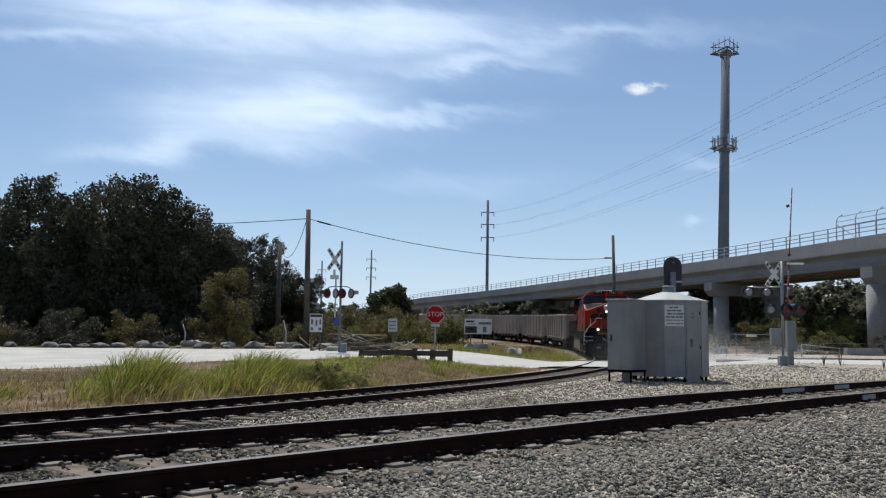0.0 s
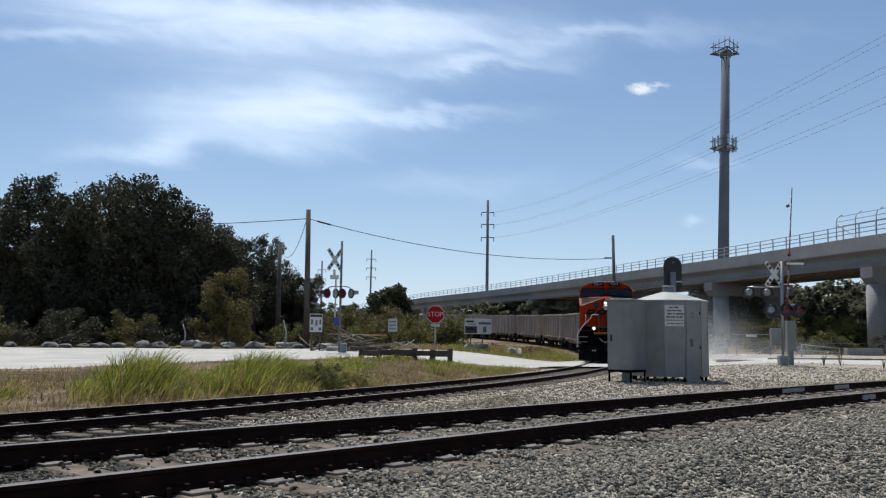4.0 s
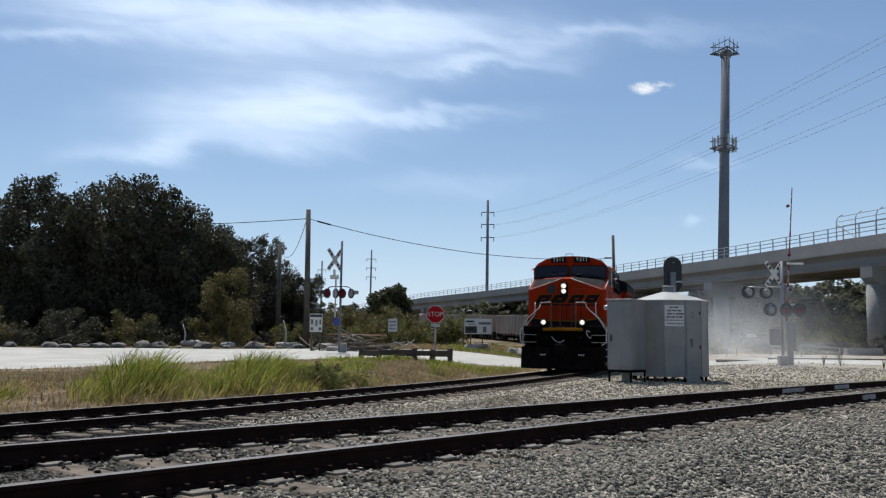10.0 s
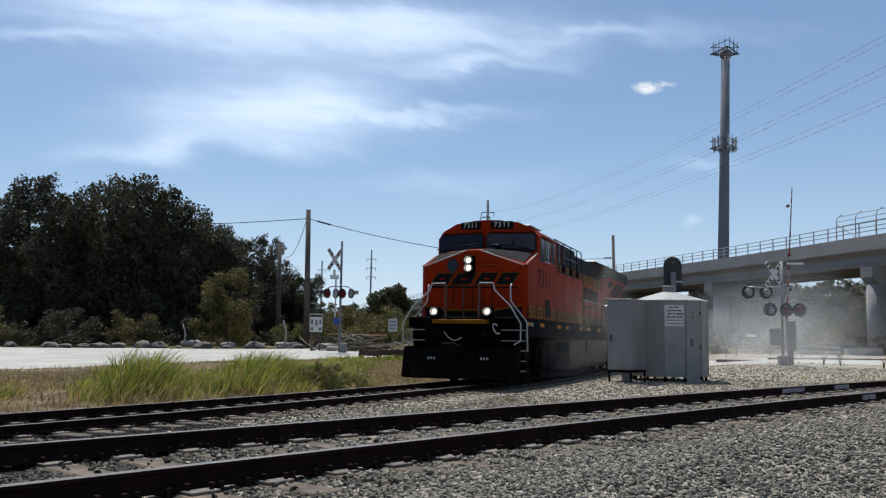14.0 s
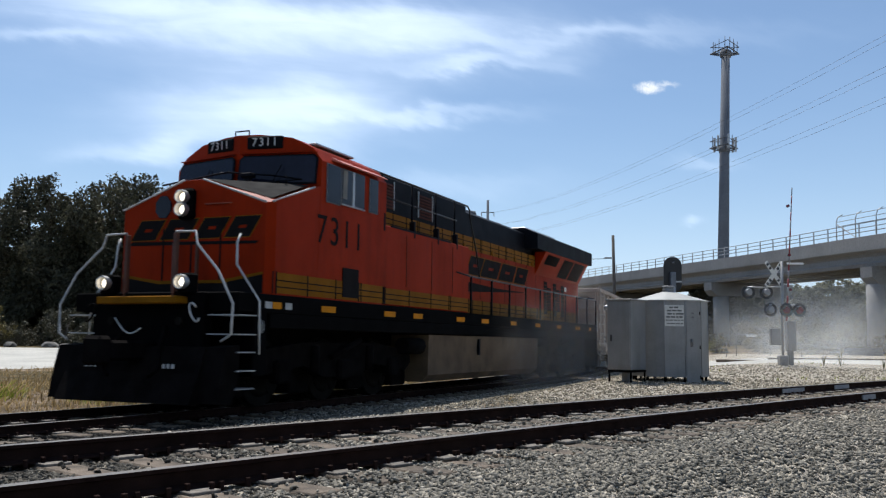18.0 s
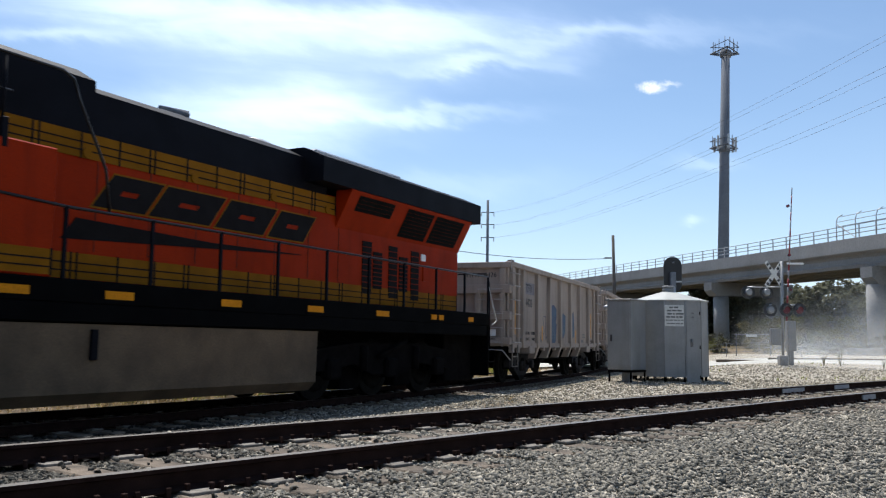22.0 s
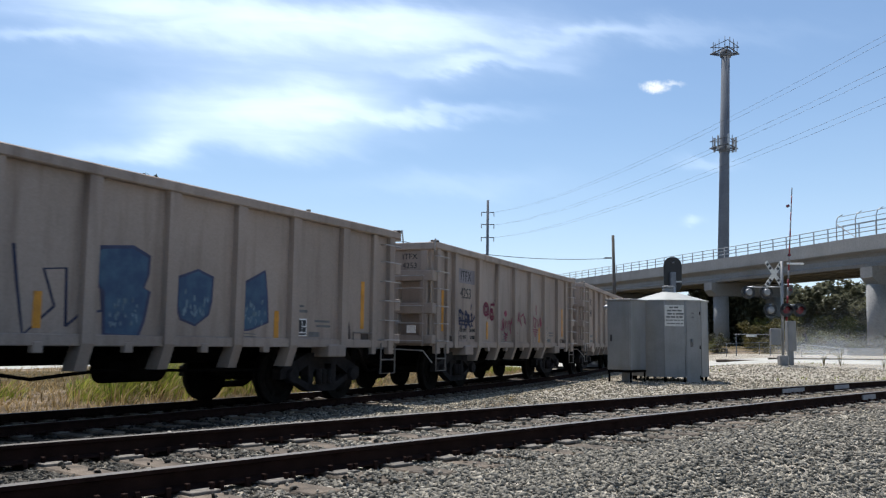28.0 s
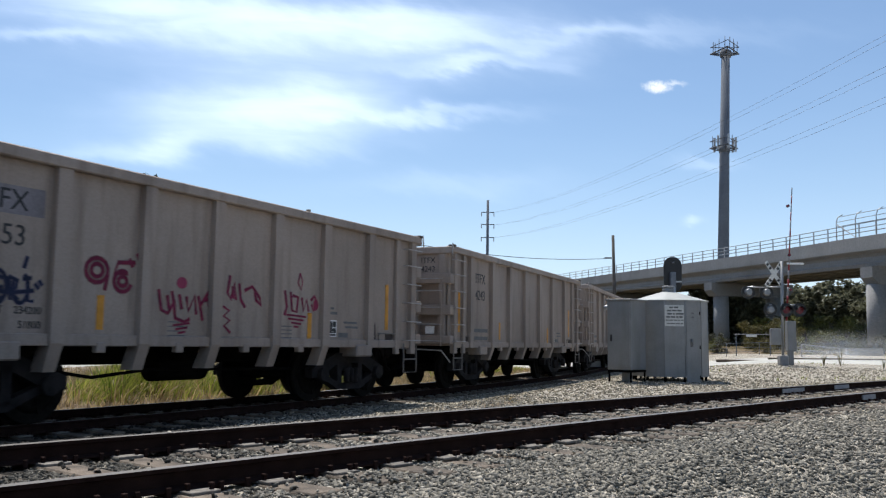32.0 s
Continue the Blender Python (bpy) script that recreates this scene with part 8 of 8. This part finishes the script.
def scatter_stones():
    g = np.random.default_rng(77)
    shapes = []
    for k in range(7):
        bm = bmesh.new(); bmesh.ops.create_icosphere(bm, subdivisions=1, radius=1)
        V = np.array([v.co[:] for v in bm.verts]); F = np.array([[v.index for v in f.verts] for f in bm.faces]); bm.free()
        V *= (0.55 + 0.8 * g.random((len(V), 1))); V *= np.array([1.0, 0.76, 0.58]); V += g.normal(size=V.shape) * 0.27
        shapes.append(V)
    nv, nf = 12, 20
    pts = []
    for d0, d1, dens, size in ((3.0, 7.0, 1400, 0.0155), (7.0, 11.0, 700, 0.018), (11.0, 17.0, 240, 0.021), (17.0, 26.0, 90, 0.022), (26.0, 38.0, 30, 0.024)):
        area = 0.5 * 1.08 * (d1 ** 2 - d0 ** 2); n = int(area * dens)
        d = np.sqrt(g.uniform(d0 ** 2, d1 ** 2, n)); a = g.uniform(-0.54, 0.54, n)
        for x, y in zip(d * np.sin(a), d * np.cos(a)):
            pts.append((x, y, size))
    out = []
    for x, y, sz in pts:
        dm, zm = near_track(x, y, MPX); dt, zt = near_track(x, y, TPX)
        th = 0.684; v = x * -math.cos(th) + y * math.sin(th) - 4.8
        # beyond the curved track there is only grass
        i = int(np.argmin(np.hypot(TPX[:, 0] - x, TPX[:, 1] - y)))
        side = (TPX[i + 1, 0] - TPX[i, 0]) * (y - TPX[i, 1]) - (TPX[i + 1, 1] - TPX[i, 1]) * (x - TPX[i, 0])
        if side > 0 and dt > 1.7:
            continue
        if dt > 1.3 and dm > 1.3 and x < -1 and side < 0 and g.random() < 0.75 * ease(-x - 0.15 * y, -0.5, 3.5):
            continue
        z = ground_z(x, y)
        for at, dd, step, s0 in ((main_at, dm, 0.495, -8), (train_at, dt, 0.51, -18)):
            if dd < 1.33:
                # metres along the track, to keep the tie tops mostly clear
                if at is main_at:
                    q = x * math.sin(0.684) + y * math.cos(0.684)
                    for _ in range(3):
                        c, a = main_at(q); q += (x - c.x) * math.sin(a) + (y - c.y) * math.cos(a)
                else:
                    q = float(TS[::4][i])
                    c, a = train_at(q); q += (x - c.x) * math.sin(a) + (y - c.y) * math.cos(a)
                f = ((q - s0) / step) % 1.0
                off = abs(dd - 0.7525)
                if min(f, 1 - f) < 0.24:
                    # a stone lying on a tie
                    if g.random() < (0.94 if off < 0.24 else 0.55 + 0.4 * (int((q - s0) / step + 0.5) % 3 != 0)):
                        z = None
                        break
                    z = (zm if at is main_at else zt) - 0.128 + sz * 0.25
                off = abs(dd - 0.7525)
                if off < 0.085:
                    z = None
                    break
        if z is None:
            continue
        out.append((x, y, z + sz * 0.25 * g.random(), sz * g.uniform(0.6, 1.5)))
    P = np.array(out); n = len(P)
    ang = g.uniform(0, 6.283, n); tilt = g.normal(size=n) * 0.5
    V = np.empty((n, nv, 3))
    ks = g.integers(0, 7, n)
    for k in range(7):
        m = ks == k; S = shapes[k][None] * P[m, 3][:, None, None]
        t = tilt[m][:, None]; y2 = S[..., 1] * np.cos(t) - S[..., 2] * np.sin(t); z2 = S[..., 1] * np.sin(t) + S[..., 2] * np.cos(t)
        c, s = np.cos(ang[m])[:, None], np.sin(ang[m])[:, None]
        V[m, :, 0] = S[..., 0] * c - y2 * s + P[m, 0][:, None]; V[m, :, 1] = S[..., 0] * s + y2 * c + P[m, 1][:, None]; V[m, :, 2] = z2 + P[m, 2][:, None]
    me = bpy.data.meshes.new("ballast")
    me.vertices.add(n * nv); me.vertices.foreach_set("co", V.ravel())
    L = (np.arange(n)[:, None, None] * nv + F[None]).ravel()
    me.loops.add(n * nf * 3); me.loops.foreach_set("vertex_index", L)
    me.polygons.add(n * nf); me.polygons.foreach_set("loop_start", np.arange(n * nf) * 3); me.polygons.foreach_set("loop_total", np.full(n * nf, 3))
    me.update(); me.materials.append(stone_mat()); me.materials.append(stone_mat("darker_ballast_stones", 0.36)); me.materials.append(stone_mat("dusty_tan_stones", 1.15, (1.16, 1.03, 0.84))); me.materials.append(stone_mat("near_black_stones", 0.13))
    # more stones take the darker colours towards the left, the darkest beyond the main track
    darker = np.clip((-P[:, 0] / P[:, 1] - 0.04) / 0.3, 0, 1) * 0.92 > g.random(n)
    darkest = np.clip((-P[:, 0] / P[:, 1] - 0.17) / 0.13, 0, 1) * np.clip((P[:, 0] * -math.cos(0.684) + P[:, 1] * math.sin(0.684) - 5.5) / 0.5, 0, 1) * 0.93 > g.random(n)
    me.polygons.foreach_set("material_index", np.repeat(np.where(darkest, 3, np.where(darker, 1, np.where(np.hypot(P[:, 0], P[:, 1]) + g.normal(size=n) * 2 > 15, 2, 0))).astype(np.int32), nf))
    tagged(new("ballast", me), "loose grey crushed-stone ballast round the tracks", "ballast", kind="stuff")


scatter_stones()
# ---- small drifting cloud ----
def cloud_mat():
    """Soft white vapour: a dense heart with ragged rims and a thin tail; its sunlit white is put in as glow."""
    m = bpy.data.materials.new("self_glowing_cloud"); m.use_nodes = True
    n, l = m.node_tree.nodes, m.node_tree.links
    n.remove(n["Principled BSDF"])
    def vec(op, a, b, c=None):
        q = n.new("ShaderNodeVectorMath"); q.operation = op
        for i, v in enumerate((a, b, c)):
            if isinstance(v, tuple):
                q.inputs[i].default_value = v
            elif v is not None:
                l.new(v, q.inputs[i])
        return q
    def num(op, a, b):
        q = n.new("ShaderNodeMath"); q.operation = op
        for i, v in enumerate((a, b)):
            if isinstance(v, float):
                q.inputs[i].default_value = v
            else:
                l.new(v, q.inputs[i])
        return q.outputs[0]
    def ramp(src, a, b, lo, hi):
        q = n.new("ShaderNodeMapRange"); q.interpolation_type = "SMOOTHSTEP"
        for i, v in enumerate((a, b, lo, hi), 1):
            q.inputs[i].default_value = v
        l.new(src, q.inputs[0]); return q.outputs[0]
    tc = n.new("ShaderNodeTexCoord")
    sw = n.new("ShaderNodeTexNoise"); sw.inputs["Scale"].default_value = 0.07; sw.inputs["Detail"].default_value = 5; sw.inputs["Roughness"].default_value = 0.6
    fi = n.new("ShaderNodeTexNoise"); fi.inputs["Scale"].default_value = 0.1; fi.inputs["Detail"].default_value = 5
    l.new(tc.outputs["Object"], sw.inputs["Vector"]); l.new(tc.outputs["Object"], fi.inputs["Vector"])
    p = vec("MULTIPLY_ADD", vec("SUBTRACT", sw.outputs["Color"], (0.5, 0.5, 0.5)).outputs[0], (26.0, 0.0, 20.0), tc.outputs["Object"]).outputs[0]
    def puff(c, s, edge, most):
        q = vec("LENGTH", vec("MULTIPLY", vec("SUBTRACT", p, c).outputs[0], s).outputs[0], None)
        return ramp(q.outputs["Value"], 1.0, edge, 0.0, most)
    al = num("MAXIMUM", puff((0.0, 0.0, 1.0), (1 / 42, 0.0, 1 / 19), 0.15, 0.95), puff((40.0, 0.0, 10.0), (1 / 38, 0.0, 1 / 9), 0.0, 0.5))
    al = num("MULTIPLY", al, ramp(fi.outputs["Fac"], 0.25, 0.6, 0.55, 1.0))
    em = n.new("ShaderNodeEmission"); em.inputs["Color"].default_value = (0.95, 0.98, 1, 1); em.inputs["Strength"].default_value = 0.97
    tr = n.new("ShaderNodeBsdfTransparent"); mx = n.new("ShaderNodeMixShader")
    l.new(al, mx.inputs[0]); l.new(tr.outputs[0], mx.inputs[1]); l.new(em.outputs[0], mx.inputs[2]); l.new(mx.outputs[0], n["Material Output"].inputs["Surface"])
    return m


def cloud_mesh():
    """A billowing veil of vapour."""
    bm = bmesh.new(); grid = []
    for j in range(15):
        z = -21 + j * 3.0
        grid.append([bm.verts.new((x, 6 * noise.noise((x * 0.06, z * 0.06, 2)), z)) for x in range(-48, 86, 4)])
    for A, B in zip(grid, grid[1:]):
        for i in range(len(A) - 1):
            bm.faces.new((A[i], A[i + 1], B[i + 1], B[i])).smooth = True
    me = bpy.data.meshes.new("cloud"); bm.to_mesh(me); bm.free()
    me.materials.append(cloud_mat())
    return me


cloud = tagged(new("cloud", cloud_mesh()), "small bright white puff of cloud in the blue sky", "cloud", kind="stuff")


def cloud_pose(t):
    return pose(440 + 42 * t / 32, 2000, 577 + 5 * t / 32)


cloud.matrix_world = cloud_pose(0)

# ---- dust raised where the train runs over the gravel road ----
def dust_mat(name, most, floor):
    """Thin dust: a soft veil, densest in the middle of each puff, broken by swirls."""
    m = bpy.data.materials.new(name); m.use_nodes = True
    n, l = m.node_tree.nodes, m.node_tree.links
    n.remove(n["Principled BSDF"])
    tc = n.new("ShaderNodeTexCoord"); oi = n.new("ShaderNodeObjectInfo")
    sub1 = n.new("ShaderNodeVectorMath"); sub1.operation = "MULTIPLY_ADD"; sub1.inputs[1].default_value = (2, 0, 2); sub1.inputs[2].default_value = (-1, 0, -1)
    l.new(tc.outputs["Generated"], sub1.inputs[0])
    ln = n.new("ShaderNodeVectorMath"); ln.operation = "LENGTH"; l.new(sub1.outputs[0], ln.inputs[0])
    fall = n.new("ShaderNodeMapRange"); fall.interpolation_type = "SMOOTHERSTEP"; fall.inputs[1].default_value = 0.98; fall.inputs[2].default_value = 0.0; l.new(ln.outputs["Value"], fall.inputs[0])
    no = n.new("ShaderNodeTexNoise"); no.noise_dimensions = "4D"; no.inputs["Scale"].default_value = 0.5; no.inputs["Detail"].default_value = 2.5
    wm = n.new("ShaderNodeMath"); wm.operation = "MULTIPLY"; wm.inputs[1].default_value = 20; l.new(oi.outputs["Random"], wm.inputs[0]); l.new(wm.outputs[0], no.inputs["W"])
    l.new(tc.outputs["Object"], no.inputs["Vector"])
    mr = n.new("ShaderNodeMapRange"); mr.inputs[1].default_value = 0.32; mr.inputs[2].default_value = 0.72; mr.inputs[3].default_value = most * floor; mr.inputs[4].default_value = most; l.new(no.outputs["Fac"], mr.inputs[0])
    al = n.new("ShaderNodeMath"); al.operation = "MULTIPLY"; l.new(fall.outputs[0], al.inputs[0]); l.new(mr.outputs[0], al.inputs[1])
    d = n.new("ShaderNodeBsdfDiffuse"); d.inputs["Color"].default_value = (0.76, 0.77, 0.76, 1)
    t = n.new("ShaderNodeBsdfTranslucent"); t.inputs["Color"].default_value = (0.76, 0.77, 0.76, 1)
    h = n.new("ShaderNodeMixShader"); h.inputs[0].default_value = 0.55; l.new(d.outputs[0], h.inputs[1]); l.new(t.outputs[0], h.inputs[2])
    tr = n.new("ShaderNodeBsdfTransparent"); mx = n.new("ShaderNodeMixShader")
    l.new(al.outputs[0], mx.inputs[0]); l.new(tr.outputs[0], mx.inputs[1]); l.new(h.outputs[0], mx.inputs[2]); l.new(mx.outputs[0], n["Material Output"].inputs["Surface"])
    return m


M_DUST, M_DUSTB = dust_mat("pale_dust", 0.33, 0.35), dust_mat("thick_pale_dust", 0.3, 0.4)


def dust_mesh(rx, rz, seed, cup=0.35, mtl=None):
    """Curved sheet of dust, cupped like a blown veil."""
    bm = bmesh.new(); grid = []
    for j in range(13):
        row = []
        for i in range(17):
            u, w = i / 8 - 1, j / 6 - 1
            row.append(bm.verts.new((u * rx, cup * rx * (u * u + w * w) + 0.4 * noise.noise((u * 2, w * 2, seed)), w * rz)))
        grid.append(row)
    for A, B in zip(grid, grid[1:]):
        for i in range(16):
            bm.faces.new((A[i], A[i + 1], B[i + 1], B[i])).smooth = True
    me = bpy.data.meshes.new("dust"); bm.to_mesh(me); bm.free()
    me.materials.append(mtl or M_DUST)
    return me


# width, height, and places (time, x, y, z over the ground) of each puff
PUFFS = ((8.0, 4.2, ((0, 14.5, 62, 1.0), (8, 18.5, 60, 2.4), (14, 24.0, 60, 3.2), (19, 29.5, 61, 2.2), (25, 42.0, 62, 1.0), (32, 50.0, 63, -0.6))),
         (3.4, 1.6, ((0, 13.4, 46, 0.0), (5, 13.0, 46, 0.7), (10, 14.6, 46, 1.3), (16, 16.2, 46.5, 1.2), (22, 19.0, 47, 0.6), (32, 21.0, 48, 0.1))),
         (3.6, 2.6, ((0, 13.2, 44, -0.8), (6, 12.2, 44.5, 1.0), (11, 13.4, 45, 2.2), (17, 15.2, 46, 1.8), (23, 18.5, 49, 0.6), (32, 22.0, 52, -0.4))),
         (6.0, 3.4, ((0, 12.8, 49, 0.8), (8, 14.6, 49, 1.6), (13, 17.2, 49.5, 2.4), (19, 21.5, 51, 2.0), (25, 31.0, 55, 0.2), (32, 38.0, 60, -0.6))),
         (4.6, 1.1, ((0, 15.6, 44, 0.3), (8, 16.4, 44, 0.5), (16, 18.0, 44, 0.6), (32, 20.0, 44.5, 0.7))),
         (5.4, 2.9, ((0, 10.5, 33, -3.4), (6, 11.5, 33, -1.2), (9, 12.6, 33, 1.2), (18, 14.0, 33, 1.4), (25, 16.5, 33, 0.9), (32, 19.0, 33, 0.0))))
# dust thrown up beside the train: width, height, and (time, metres along the track, height)
SIDE_PUFFS = ((7.0, 3.2, ((0, 32, -1.2), (9, 25, 0.6), (12, 19, 1.8), (14, 13.5, 2.3), (17, 9.5, 1.9), (18, 9.0, 1.2), (20, 9.0, -2.4), (24, 14, -4.2), (32, 24, -4.2))),
              (6.0, 2.4, ((0, 33, -1.2), (9, 23, 0.4), (12, 12.5, 1.0), (14, 8.5, 1.2), (17, 5.5, 1.1), (18, 5.3, 0.6), (20, 5.3, -2.0), (24, 11, -3.6), (32, 20, -3.6))))
DUST = []
for i, (rx, rz, way) in enumerate(PUFFS):
    ob = tagged(new("dust_cloud", dust_mesh(rx, rz, i)), "thin pale dust drifting beside the crossing", "dust", "dust by the crossing", "stuff")
    DUST.append((ob, way, (8, 25, -20, 10, -12, 6)[i]))
for i, (rx, rz, way) in enumerate(SIDE_PUFFS):
    ob = tagged(new("dust_cloud", dust_mesh(rx, rz, 20 + i, 0.0, M_DUSTB)), "thin pale dust thrown up along the train", "dust", "dust by the crossing", "stuff")
    DUST.append((ob, way, 2.05 - 0.2 * i))


def dust_pose(k, t):
    ob, way, turn = DUST[k]
    q = [float(np.interp(t, [w[0] for w in way], [w[j] for w in way])) for j in range(1, len(way[0]))]
    if len(q) == 2:      # turn holds the distance from the middle of the track
        v, a = train_at(q[0])
        v = v - Vector((-math.cos(a), math.sin(a), 0)) * turn
        return pose(v.x, v.y, v.z + q[1], 0, 0, 90 - math.degrees(a))
    return pose(q[0], q[1], ground_z(q[0], q[1]) + q[2], 0, 0, turn)


for k in range(len(DUST)):
    DUST[k][0].matrix_world = dust_pose(k, 0)
# ---- what moves ----
def motions():
    ts = [i * 0.5 for i in range(65)]
    walk(loco, [(t, loco_pose(t)) for t in ts])
    for k, c in enumerate(cars, 1):
        walk(c, [(t, car_pose(k, t)) for t in ts])
    walk(cloud, [(t, cloud_pose(t)) for t in (0.0, 8.0, 16.0, 24.0, 32.0)])
    for k in range(len(DUST)):
        walk(DUST[k][0], [(t, dust_pose(k, t)) for t in range(0, 33, 2)])
    fine = [i * 0.2 for i in range(161)]
    s0 = nose(0)
    for w, r in WHEELS:
        x, z = w.location.x, w.location.z
        walk(w, [(t, pose(x, 0, z, 0, math.degrees((s0 - nose(t)) / r), 0)) for t in fine])


motions()
